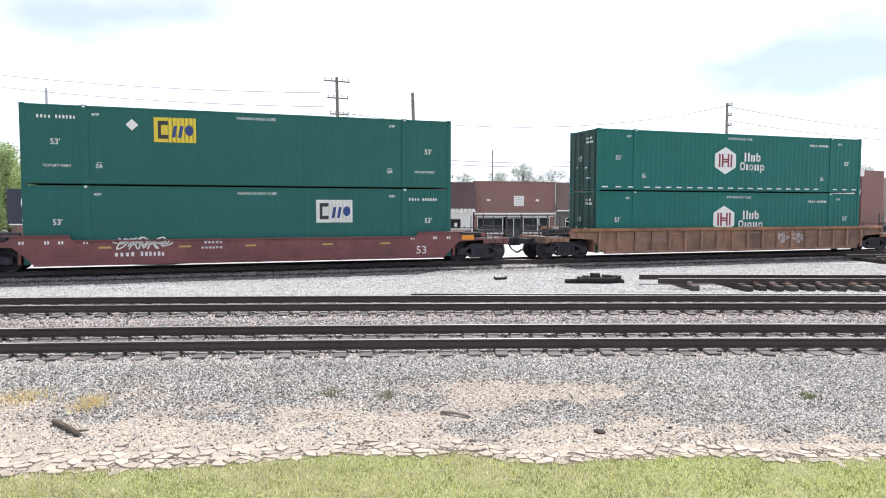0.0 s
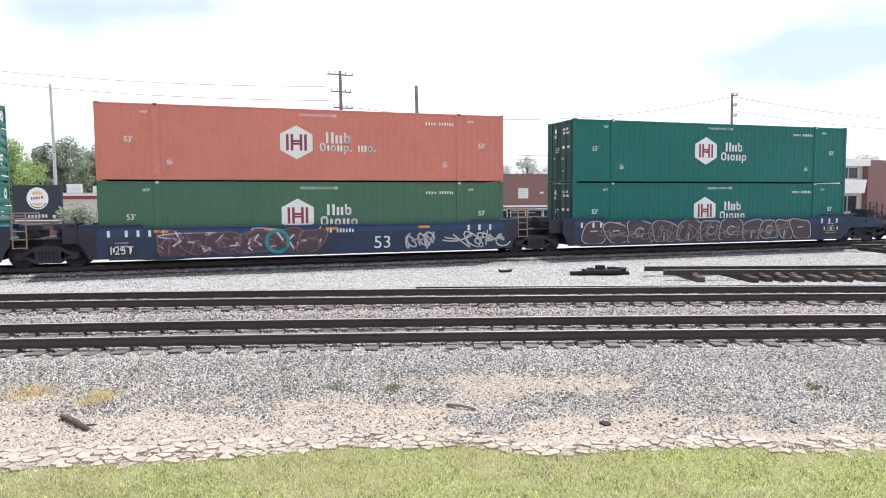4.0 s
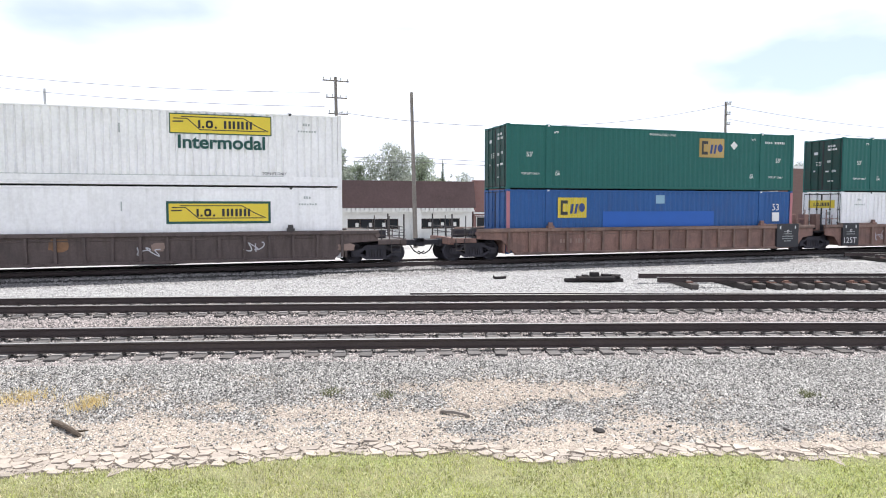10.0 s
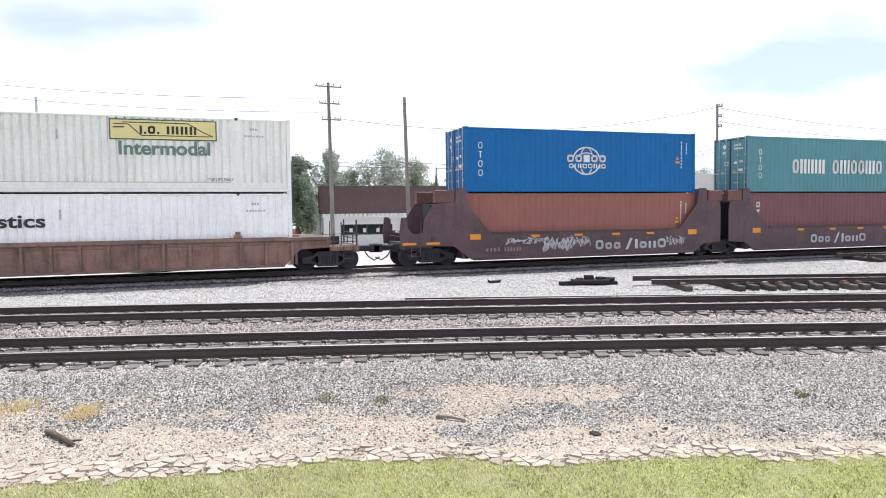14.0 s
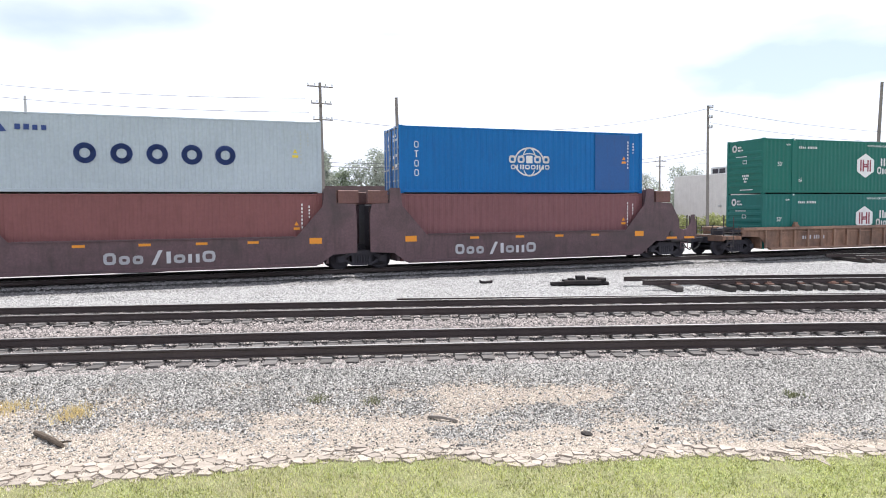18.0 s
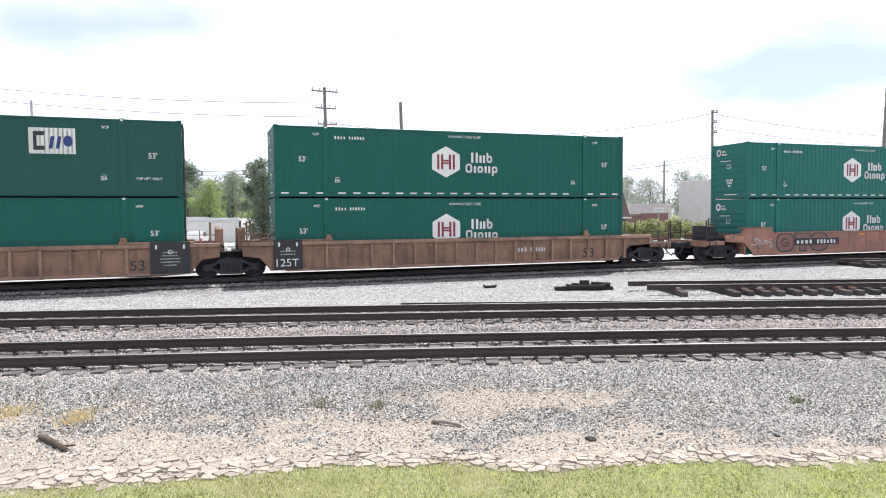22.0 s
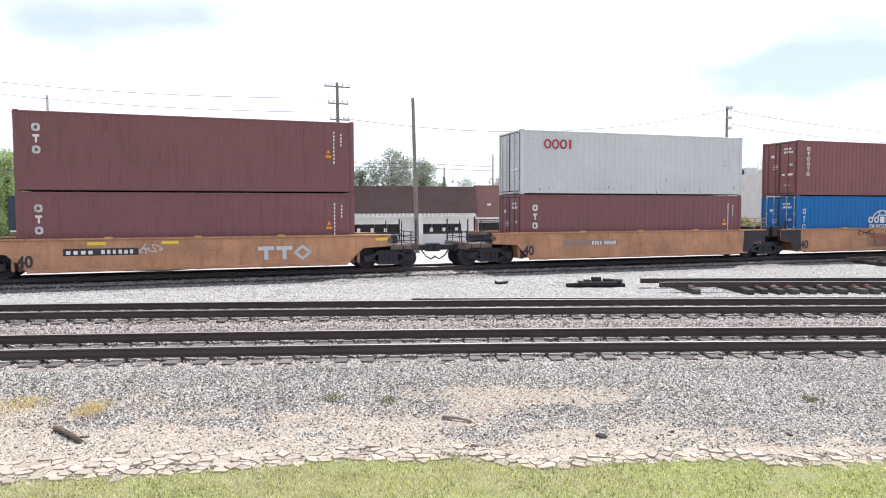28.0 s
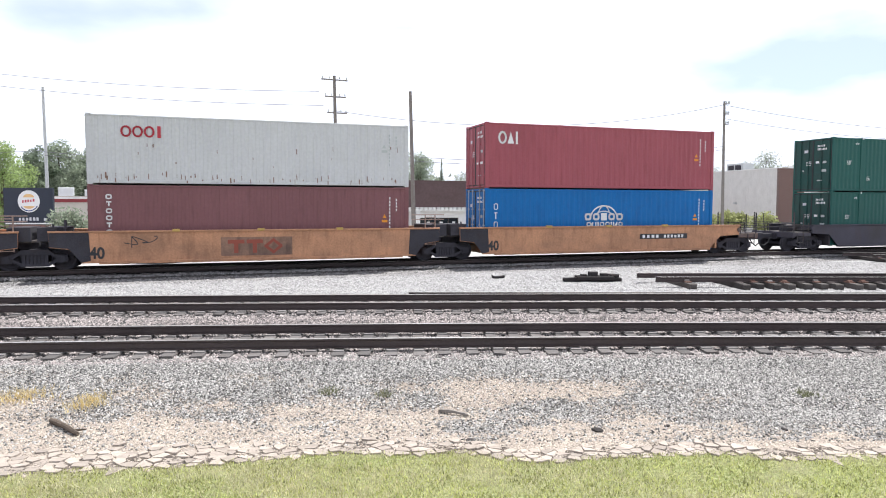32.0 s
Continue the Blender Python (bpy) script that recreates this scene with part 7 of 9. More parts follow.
def lump():
    bm = bmesh.new()
    prism(bm, [(-0.2, 0.0), (0.22, 0.0), (0.26, 0.12), (0.14, 0.07), (0.0, 0.09), (-0.12, 0.06), (-0.22, 0.14)], -0.12, 0.12, "y")
    bmesh.ops.bevel(bm, geom=bm.edges[:], offset=0.015, segments=1, affect="EDGES")
    solo("scrap_bracket", bm, "old_iron", pose(2.05, 25.3, -0.31, 0, 0, 8), "small rusty bracket lying on pale gravel", "scrap metal")
lump()

def log(name, p, q, r, seed, label, square=False):
    rnd = random.Random(seed)
    bm = bmesh.new()
    p, q = Vector(p), Vector(q)
    n, sides = 8, 4 if square else 9
    turn = (q - p).to_track_quat("Z", "Y")
    rings = []
    for k in range(n + 1):
        f = k / n
        c = p.lerp(q, f) + Vector((0, 0, 0.02 * math.sin(f * 3)))
        rr = r * (1 - 0.25 * f) * (0.75 if k in (0, n) else 1)
        rings.append([bm.verts.new(c + turn @ Vector((rr * rnd.uniform(0.85, 1.15) * math.cos((j + 0.5) * math.tau / sides), rr * rnd.uniform(0.85, 1.15) * math.sin((j + 0.5) * math.tau / sides), rnd.uniform(-0.02, 0.02) if k in (0, n) else 0))) for j in range(sides)])
    for a, b in zip(rings, rings[1:]):
        for j in range(sides):
            bm.faces.new((a[j], a[(j + 1) % sides], b[(j + 1) % sides], b[j]))
    bm.faces.new(rings[0][::-1])
    bm.faces.new(rings[-1])
    if not square:
        mid = p.lerp(q, 0.75)
        rod(bm, mid, mid + Vector((0.24, -0.06, 0.04)), r * 0.5, 6, r * 0.2)
    solo(name, bm, "weathered_pole" if square else "bark", pose(0, 0, 0), label, "driftwood" if not square else "board")
log("fallen_branch", (-5.43, 9.29, ground_z(-5.43, 9.29) + 0.035), (-4.76, 8.73, ground_z(-4.76, 8.73) + 0.03), 0.042, 3, "dark broken branch lying on the sandy verge")
log("weathered_board", (-0.06, 9.78, -0.585), (0.36, 9.58, -0.595), 0.03, 5, "short weathered grey board half sunk in gravel", True)

log("dark_stick", (3.46, 10.86, -0.50), (3.74, 10.46, -0.545), 0.024, 9, "short dark stick lying on the ballast")
def loose_stone(x, y, r, seed):
    rnd = random.Random(seed)
    bm = bmesh.new()
    bmesh.ops.create_icosphere(bm, subdivisions=2, radius=r)
    for v in bm.verts:
        v.co = Vector((v.co.x * 1.5, v.co.y, v.co.z * 0.6)) * rnd.uniform(0.8, 1.15)
    solo("loose_stone", bm, "old_tie", pose(x, y, ground_z(x, y) + r * 0.3, 0, 0, rnd.uniform(0, 180)), "dark loose stone on the sandy verge", "stone", "loose stones")
for k, (x, y, r) in enumerate(((2.08, 8.98, 0.055), (0.35, 8.62, 0.035), (3.1, 9.2, 0.03), (-1.1, 8.5, 0.03), (4.6, 9.0, 0.035), (-2.6, 9.3, 0.03))):
    loose_stone(x, y, r, k)

# ---- broken pavement along the grass ----
def chip_mesh(outline, seed):
    """A broken slab with its own outline, its upper edge worn round."""
    r = random.Random(seed)
    bm = bmesh.new()
    tilt_x, tilt_y = r.uniform(-0.05, 0.05), r.uniform(-0.05, 0.05)
    lo = [bm.verts.new((x, y, -0.04)) for x, y in outline]
    mid = [bm.verts.new((x, y, 0.008 + x * tilt_x + y * tilt_y)) for x, y in outline]
    hi = [bm.verts.new((x * 0.965, y * 0.955, 0.014 + x * tilt_x + y * tilt_y + r.uniform(-0.004, 0.004))) for x, y in outline]
    n = len(outline)
    bm.faces.new(hi)
    for a, b in ((lo, mid), (mid, hi)):
        for k in range(n):
            bm.faces.new((a[k], a[(k + 1) % n], b[(k + 1) % n], b[k]))
    return finish(bm, "slab_piece")

def cell(points, k, near):
    """The part of a cracked slab nearest to point k: an outline round that point."""
    px, py = points[k]
    o = [(-0.3, -0.3), (0.3, -0.3), (0.3, 0.3), (-0.3, 0.3)]
    for qx, qy in near:
        dx, dy = qx - px, qy - py
        c, out = (dx * dx + dy * dy) / 2, []
        for i in range(len(o)):
            (ax, ay), (bx, by) = o[i - 1], o[i]
            fa, fb = ax * dx + ay * dy - c, bx * dx + by * dy - c
            if (fa <= 0) != (fb <= 0):
                f = fa / (fa - fb)
                out.append((ax + (bx - ax) * f, ay + (by - ay) * f))
            if fb <= 0:
                out.append((bx, by))
        o = out
    return o

def pavement_edge():
    t = thing("pavement_edge", pose(0, 0, 0), "strip of broken pale pavement pieces between grass and gravel", "paving", kind="structure")
    r = random.Random(77)
    step_x, step_y = 0.165, 0.12
    points = [(-6.4 + (i + 0.5 * (j % 2) + r.uniform(-0.48, 0.48)) * step_x, (j + r.uniform(-0.42, 0.42)) * step_y) for j in range(-1, 8) for i in range(78)]
    for k, (x, y) in enumerate(points):
        deep = 0.66 if x < -2.2 else 0.38 if x < 4.2 else 0.33
        if y < -0.05 or r.random() < 0.06 + max(0.0, (y - deep + 0.14) * 3.6):
            continue
        o = cell(points, k, [q for q in points if q[0] != x and abs(q[0] - x) < 0.5 and abs(q[1] - y) < 0.45])
        if len(o) < 3:
            continue
        gap = r.uniform(0.86, 0.97)
        o = [(p * gap * r.uniform(0.88, 1.05), q * gap * r.uniform(0.86, 1.05)) for p, q in o]
        at_y = grass_edge(x) + y
        part("slab_piece", chip_mesh(o, k), "chip", t, at=pose(x, at_y, ground_z(x, at_y) + 0.004 + r.uniform(-0.014, 0.010)))
pavement_edge()

def thin_leaf(name, color, share=0.4, **k):
    """A leaf surface that lets part of the light through."""
    m = material(name, color, bump=0, **k)
    n, l = m.node_tree.nodes, m.node_tree.links
    b = n["Principled BSDF"]
    glow = n.new("ShaderNodeBsdfTranslucent")
    l.new(b.inputs["Base Color"].links[0].from_socket, glow.inputs["Color"])
    blend = n.new("ShaderNodeMixShader")
    blend.inputs[0].default_value = share
    l.new(b.outputs[0], blend.inputs[1])
    l.new(glow.outputs[0], blend.inputs[2])
    l.new(blend.outputs[0], n["Material Output"].inputs["Surface"])
    M[name] = m
thin_leaf("grass_blade", (0.44, 0.455, 0.175), rough=0.7, vary=0.36, grain=2.2, spread=0.7, island=0.7, stain=0.7, stain_color=(0.60, 0.57, 0.43))
thin_leaf("pale_blade", (0.62, 0.58, 0.38), rough=0.8, vary=0.2, grain=4, spread=1, island=0.3)
thin_leaf("weed_leaf", (0.17, 0.18, 0.09), rough=0.7, vary=0.2, grain=4, spread=1, island=0.3)
thin_leaf("dry_grass", (0.62, 0.49, 0.24), rough=0.8, vary=0.2, grain=8, spread=2, island=0.35)
def blades(name, mat, spots, height, width, seed, label, category="grass", kind="stuff"):
    r = np.random.default_rng(seed)
    n = len(spots)
    base = np.asarray(spots)
    a = r.uniform(0, math.tau, n)
    side = np.stack([np.cos(a), np.sin(a), 0 * a], -1) * (width * r.uniform(0.6, 1.3, n))[:, None]
    tip = base + np.stack([r.normal(0, 0.45, n), r.normal(0, 0.45, n), np.ones(n)], -1) * (height * r.uniform(0.5, 1.3, n))[:, None]
    v = np.stack([base - side, base + side, tip], 1).reshape(-1, 3)
    me = bpy.data.meshes.new(name)
    me.vertices.add(3 * n)
    me.vertices.foreach_set("co", v.ravel())
    me.loops.add(3 * n)
    me.loops.foreach_set("vertex_index", np.arange(3 * n, dtype=np.int32))
    me.polygons.add(n)
    me.polygons.foreach_set("loop_start", np.arange(0, 3 * n, 3, dtype=np.int32))
    me.update(calc_edges=True)
    me.materials.append(M[mat])
    return tagged(new(name, me), label, category, kind=kind)
blades("lawn", "grass_blade", scatter(42000, 21, grass_edge, (-2.9, 0.03), (-7.5, 7.5), lambda x, y, r: abs(x) < 0.70 * y + 0.6 and r.random() < (y - grass_edge(x) + 2.9) * 0.9 and r.random() < (0.70 * y + 0.6 - abs(x)) * 1.5, 0.0), 0.036, 0.006, 21, "short mown green grass with paler dry patches")
blades("dry_lawn", "pale_blade", scatter(20000, 24, grass_edge, (-2.6, 0.0), (-7.5, 7.5), lambda x, y, r: abs(x) < 0.70 * y + 0.6 and r.random() < (1.15 - 0.16 * max(x + 1.0, 0.0)) * (0.35 + 0.65 * (math.sin(x * 1.9 + y * 2.3) + math.sin(x * 0.8 - y * 3.1) > 0.2)), 0.0), 0.05, 0.005, 24, "dry pale blades among the short grass")
r_t = random.Random(5)
for cx, cy, w in ((-6.31, 10.13, 0.6), (-5.20, 9.96, 0.32)):
    blades("dry_tuft", "dry_grass", [(cx + r_t.gauss(0, w * 0.4), cy + r_t.gauss(0, 0.22), ground_z(cx, cy) - 0.01) for _ in range(420)], 0.11, 0.006, 22, "dry straw-coloured tuft growing through the gravel", "grass tuft", "stuff")
for cx, cy in ((-1.75, 10.35), (-0.9, 10.3), (5.6, 10.4)):
    blades("weed_tuft", "weed_leaf", [(cx + r_t.gauss(0, 0.08), cy + r_t.gauss(0, 0.08), ground_z(cx, cy) - 0.01) for _ in range(140)], 0.09, 0.006, 23, "small green weed growing through the ballast", "weed", "stuff")

# ---- town behind the tracks ----
def brick_material(name, c1, c2, mortar, scale=1.0):
    m = material(name, c1, rough=0.85, vary=0.18, grain=10, spread=0.6, bump=0.2)
    n, l = m.node_tree.nodes, m.node_tree.links
    b = n["Principled BSDF"]
    tex = n.new("ShaderNodeTexBrick")
    tex.inputs["Color1"].default_value, tex.inputs["Color2"].default_value, tex.inputs["Mortar"].default_value = (*c1, 1), (*c2, 1), (*mortar, 1)
    tex.inputs["Scale"].default_value = scale
    tex.inputs["Brick Width"].default_value, tex.inputs["Row Height"].default_value, tex.inputs["Mortar Size"].default_value = 0.22, 0.075, 0.01
    tc = n.new("ShaderNodeTexCoord")
    mp = n.new("ShaderNodeMapping")
    mp.inputs["Rotation"].default_value = (radians(90), 0, 0)
    l.new(tc.outputs["Object"], mp.inputs["Vector"])
    l.new(mp.outputs["Vector"], tex.inputs["Vector"])
    old = b.inputs["Base Color"].links[0].from_socket
    mix = n.new("ShaderNodeMix")
    mix.data_type, mix.inputs[0].default_value = "RGBA", 0.6
    l.new(old, mix.inputs[6])
    l.new(tex.outputs["Color"], mix.inputs[7])
    l.new(mix.outputs[2], b.inputs["Base Color"])
    return m
M["brick_red"] = brick_material("brick_red", (0.19, 0.088, 0.08), (0.23, 0.11, 0.098), (0.28, 0.23, 0.21))
M["brick_dark"] = brick_material("brick_dark", (0.13, 0.07, 0.06), (0.16, 0.09, 0.075), (0.22, 0.18, 0.16))
paint("grey_siding", (0.15, 0.142, 0.14), rough=0.85, vary=0.15, grain=9, spread=0.7, bump=0.2)
paint("shingle", (0.105, 0.068, 0.066), rough=0.9, vary=0.2, grain=6, spread=0.8, bump=0.4)
paint("white_paint", (0.72, 0.72, 0.70), rough=0.6, vary=0.06, grain=4, stain=0.2, stain_color=(0.45, 0.43, 0.40), bump=0.05)
paint("stucco", (0.60, 0.58, 0.55), rough=0.9, vary=0.1, grain=8, stain=0.3, streak=True, stain_color=(0.42, 0.39, 0.35), bump=0.2)
paint("beige_wall", (0.50, 0.46, 0.41), rough=0.85, vary=0.08, grain=8, stain=0.2, stain_color=(0.36, 0.33, 0.3), bump=0.1)
paint("grey_roof", (0.36, 0.37, 0.38), rough=0.8, vary=0.12, grain=5, bump=0.2)
paint("hall_roof", (0.40, 0.385, 0.40), rough=0.85, vary=0.15, grain=5, spread=0.6, bump=0.3)
paint("metal_roof", (0.62, 0.63, 0.64), rough=0.45, vary=0.08, grain=3, metal=0.2)
paint("trim_red", (0.22, 0.03, 0.035), rough=0.5, vary=0.08, grain=5)
paint("sign_navy", (0.012, 0.018, 0.035), rough=0.5, vary=0.1, grain=5)
paint("dark_wood", (0.05, 0.035, 0.03), rough=0.8, vary=0.2, grain=8)
paint("window_glass", (0.02, 0.025, 0.03), rough=0.08, vary=0.1, grain=1, bump=0)
paint("car_white", (0.7, 0.7, 0.7), rough=0.25, vary=0.03, grain=3, bump=0)
paint("car_silver", (0.42, 0.43, 0.44), rough=0.25, metal=0.4, vary=0.03, grain=3, bump=0)
paint("car_cherry", (0.20, 0.05, 0.05), rough=0.25, vary=0.03, grain=3, bump=0)
paint("tyre", (0.02, 0.02, 0.02), rough=0.85, vary=0.2, grain=20)
BASE = -0.52

def window(parent, x0, x1, z0, z1, y, frame_mat="white_paint", panes=1, sill=True):
    """A framed window on a front that faces -y; glass set back."""
    w = part("window", kept(("wf", round(x1 - x0, 2), round(z1 - z0, 2), panes), lambda: window_frame(x1 - x0, z1 - z0, panes)), frame_mat, parent, at=pose(x0, y, z0))
    step = (x1 - x0) / panes
    for k in range(panes):
        part("pane", block(k * step + 0.05, (k + 1) * step - 0.05, 0.02, 0.035, 0.05, z1 - z0 - 0.05), "window_glass", w)
    if sill:
        part("sill", block(-0.06, x1 - x0 + 0.06, -0.12, -0.001, -0.06, -0.002), frame_mat, w)
    return w

def window_frame(w, h, panes):
    bm = bmesh.new()
    slab(bm, 0, 0.06, -0.06, 0.04, 0, h)
    slab(bm, w - 0.06, w, -0.06, 0.04, 0, h)
    slab(bm, 0.06, w - 0.06, -0.06, 0.04, 0, 0.06)
    slab(bm, 0.06, w - 0.06, -0.06, 0.04, h - 0.06, h)
    for k in range(1, panes):
        slab(bm, k * w / panes - 0.03, k * w / panes + 0.03, -0.05, 0.03, 0.06, h - 0.06)
    return finish(bm, "window")

def wall_with_holes(L, H, holes, t=0.3):
    """A front wall from 0 to L, 0 to H, with square openings (x0, x1, z0, z1) through it."""
    bm = bmesh.new()
    xs = sorted({0.0, L, *[h[0] for h in holes], *[h[1] for h in holes]})
    for a, b in zip(xs, xs[1:]):
        c = (a + b) / 2
        z = 0.0
        for h in sorted([h for h in holes if h[0] < c < h[1]], key=lambda h: h[2]):
            if h[2] > z:
                slab(bm, a, b, 0, t, z, h[2])
            z = h[3]
        if z < H:
            slab(bm, a, b, 0, t, z, H)
    bmesh.ops.remove_doubles(bm, verts=bm.verts, dist=0.0005)
    return bm

def shell(b, L, D, H, wall, roof="grey_roof", holes=(), parapet=0.3):
    """Four walls with thickness and a flat roof inside a parapet; the front looks at the tracks."""
    part("front_wall", wall_with_holes(L, H, holes), wall, b, at=pose(0, 0, BASE))
    part("back_wall", block(0, L, D - 0.3, D, 0, H), wall, b, at=pose(0, 0, BASE))
    for x in (0, L - 0.3):
        part("side_wall", block(x, x + 0.3, 0.302, D - 0.302, 0, H), wall, b, at=pose(0, 0, BASE))
    part("roof", block(0.302, L - 0.302, 0.302, D - 0.302, H - parapet - 0.15, H - parapet), roof, b, at=pose(0, 0, BASE))
    part("coping", block(-0.05, L + 0.05, -0.06, 0.36, H + 0.002, H + 0.10), "white_paint" if wall == "stucco" else wall, b, at=pose(0, 0, BASE))

def building(name, s, away, label):
    return thing(name, on_track(s, away), label, "building", "buildings behind the tracks")

def porch_shop():
    b = building("brick_shop", 9.3, 58.7, "long shop with a white porch and brown overhanging roof")
    L = 13.3
    shell(b, L, 12, 5.0, "white_paint", holes=[(1.75, 6.3, 0.95, 1.8), (8.4, 12.1, 0.95, 1.8), (6.6, 7.5, 0.0, 2.1)])
    bm = bmesh.new()
    prism(bm, [(-0.75, 2.75), (-0.15, 5.15), (0.25, 5.15), (0.25, 2.75)], -0.2, L + 0.1, "x")
    part("overhanging_roof", bm, "shingle", b, at=pose(0, 0, BASE))
    for k in range(34):
        part("scallop", block(0.0, 0.28, -0.80, -0.72, 2.52, 2.74), "white_paint", b, at=pose(0.02 + k * 0.39, 0, BASE))
    part("fascia", block(-0.1, L, -0.72, -0.002, 2.42, 2.56), "white_paint", b, at=pose(0, 0, BASE))
    for x in (0.1, 7.75):
        part("column", block(x, x + 0.5, -0.62, -0.12, 0, 2.42), "white_paint", b, at=pose(0, 0, BASE))
    for x0, x1 in ((1.75, 6.3), (8.4, 12.1)):
        window(b, x0, x1, 0.95 + BASE, 1.8 + BASE, 0.1, "dark_wood", 4)
        for j in range(3):
            part("window_poster", block(0, 0.28, 0, 0.01, 0, 0.35), "white_paint", b, at=pose(x0 + 0.7 + j * 1.2, 0.04, 1.1 + BASE))
    part("door", block(6.6, 7.5, 0.1, 0.16, 0, 2.1), "white_paint", b, at=pose(0, 0, BASE))
    bm = bmesh.new()
    prism(bm, [(-0.95, 0), (-0.02, 0), (-0.02, 4.05), (-0.3, 4.1), (-0.95, 3.75)], 0.4, 7.0, "y")
    part("white_gable", bm, "white_paint", b, at=pose(0, 0, BASE))
porch_shop()

def store_front():
    b = building("store_front", 22.75, 58.7, "plain brick shop with a white-framed glass store front and wall sign")
    L, H = 8.35, 5.2
    shell(b, L, 14, H, "brick_red", holes=[(0.25, 7.8, 0.0, 1.95)])
    part("trim_beam", block(-0.02, L, -0.10, -0.004, 2.2, 2.36), "white_paint", b, at=pose(0, 0, BASE))
    part("awning_edge", block(0.1, 8.0, -0.25, -0.004, 2.0, 2.06), "white_paint", b, at=pose(0, 0, BASE))
    for x0, x1, z0, n in ((0.3, 2.9, 0.45, 1), (4.95, 6.5, 0.45, 1), (6.6, 7.75, 0.45, 1)):
        window(b, x0, x1, z0 + BASE, 1.93 + BASE, 0.12, "white_paint", n)
        part("stall_riser", block(x0, x1, 0.1, 0.26, 0, z0 - 0.07), "brick_red", b, at=pose(0, 0, BASE))
    d = part("door", kept("sdoor", lambda: window_frame(1.6, 1.9, 2)), "white_paint", b, at=pose(3.2, 0.14, BASE))
    for k in (0, 1):
        part("pane", block(0.06 + k * 0.78, 0.74 + k * 0.78, 0.0, 0.02, 0.1, 1.82), "window_glass", d)
    s = part("wall_sign", block(0, 1.0, -0.06, -0.003, 0, 0.95), "white_paint", b, at=pose(3.95, 0, 3.55 + BASE - 0.55))
    for k in range(5):
        part("sign_bar", block(0.1, 0.9, -0.07, -0.061, 0, 0.06), "ink_grey", s, at=pose(0, 0, 0.12 + k * 0.16))
    for x in (1.2, 6.2):
        part("wall_vent", block(0, 0.35, -0.03, -0.003, 0, 0.18), "white_paint", b, at=pose(x, 0, 3.45 + BASE))
    part("downpipe", kept("dp", lambda: finish(rod(bmesh.new(), (0, -0.06, 0), (0, -0.06, H), 0.05))), "galvanised", b, at=pose(L - 0.1, 0, BASE))
store_front()

def arch_shop():
    b = building("grey_office", 31.15, 58.7, "low grey office with brown roof, gabled porch, arched windows")
    L, H = 9.2, 2.55
    part("front_wall", wall_with_holes(L, H, [(1.0, 2.0, 0.7, 1.9), (6.1, 7.1, 0.7, 1.9)]), "grey_siding", b, at=pose(0, 0, BASE))
    part("back_wall", block(0, L, 11.7, 12, 0, H), "grey_siding", b, at=pose(0, 0, BASE))
    for x in (0, L - 0.3):
        part("side_wall", block(x, x + 0.3, 0.302, 11.698, 0, H), "grey_siding", b, at=pose(0, 0, BASE))
    bm = bmesh.new()
    prism(bm, [(-0.5, H), (0.9, H + 2.75), (12.4, H + 2.75), (12.4, H)], -0.15, L + 0.15, "x")
    part("roof", bm, "shingle", b, at=pose(0, 0, BASE))
    part("gutter", block(-0.2, L + 0.2, -0.64, -0.52, H - 0.06, H + 0.08), "white_paint", b, at=pose(0, 0, BASE))
    for x0 in (1.0, 6.1):
        w = window(b, x0, x0 + 1.0, 0.7 + BASE, 1.55 + BASE, 0.1, "white_paint", 2)
        bm = bmesh.new()
        prism(bm, arc(0.5, 0.0, 0.5, 0.42, 0, 180, 10), -0.03, 0.04, "y")
        part("fanlight", bm, "white_paint", w, at=pose(0, 0, 0.85))
        bm = bmesh.new()
        prism(bm, arc(0.5, 0.0, 0.40, 0.33, 0, 180, 10), -0.04, -0.031, "y")
        part("fanlight_pane", bm, "window_glass", w, at=pose(0, 0, 0.87))
    bm = bmesh.new()
    prism(bm, [(3.0, H - 0.1), (6.1, H - 0.1), (4.55, H + 0.95)], -1.6, -0.3, "y")
    part("porch_gable", bm, "grey_siding", b, at=pose(0, 0, BASE))
    bm = bmesh.new()
    for o in band([(2.9, H - 0.1), (4.55, H + 1.02), (6.2, H - 0.1)], 0.14):
        prism(bm, o, -1.68, -1.605, "y")
    part("gable_trim", bm, "white_paint", b, at=pose(0, 0, BASE))
    for x in (3.15, 5.85):
        bm = bmesh.new()
        rod(bm, (x, -1.45, 0), (x, -1.45, H - 0.1), 0.11, 12)
        part("column", bm, "white_paint", b, at=pose(0, 0, BASE))
    part("door", block(4.0, 5.1, -0.05, -0.003, 0, 2.05), "dark_wood", b, at=pose(0, 0, BASE))
    v = part("roof_vent", kept("rv", lambda: window_frame(0.75, 0.9, 1)), "white_paint", b, at=pose(3.95, 0.1, H + 1.3 + BASE))
    part("louvre", block(0.06, 0.69, 0.0, 1.0, 0.06, 0.84), "shingle", v)
arch_shop()

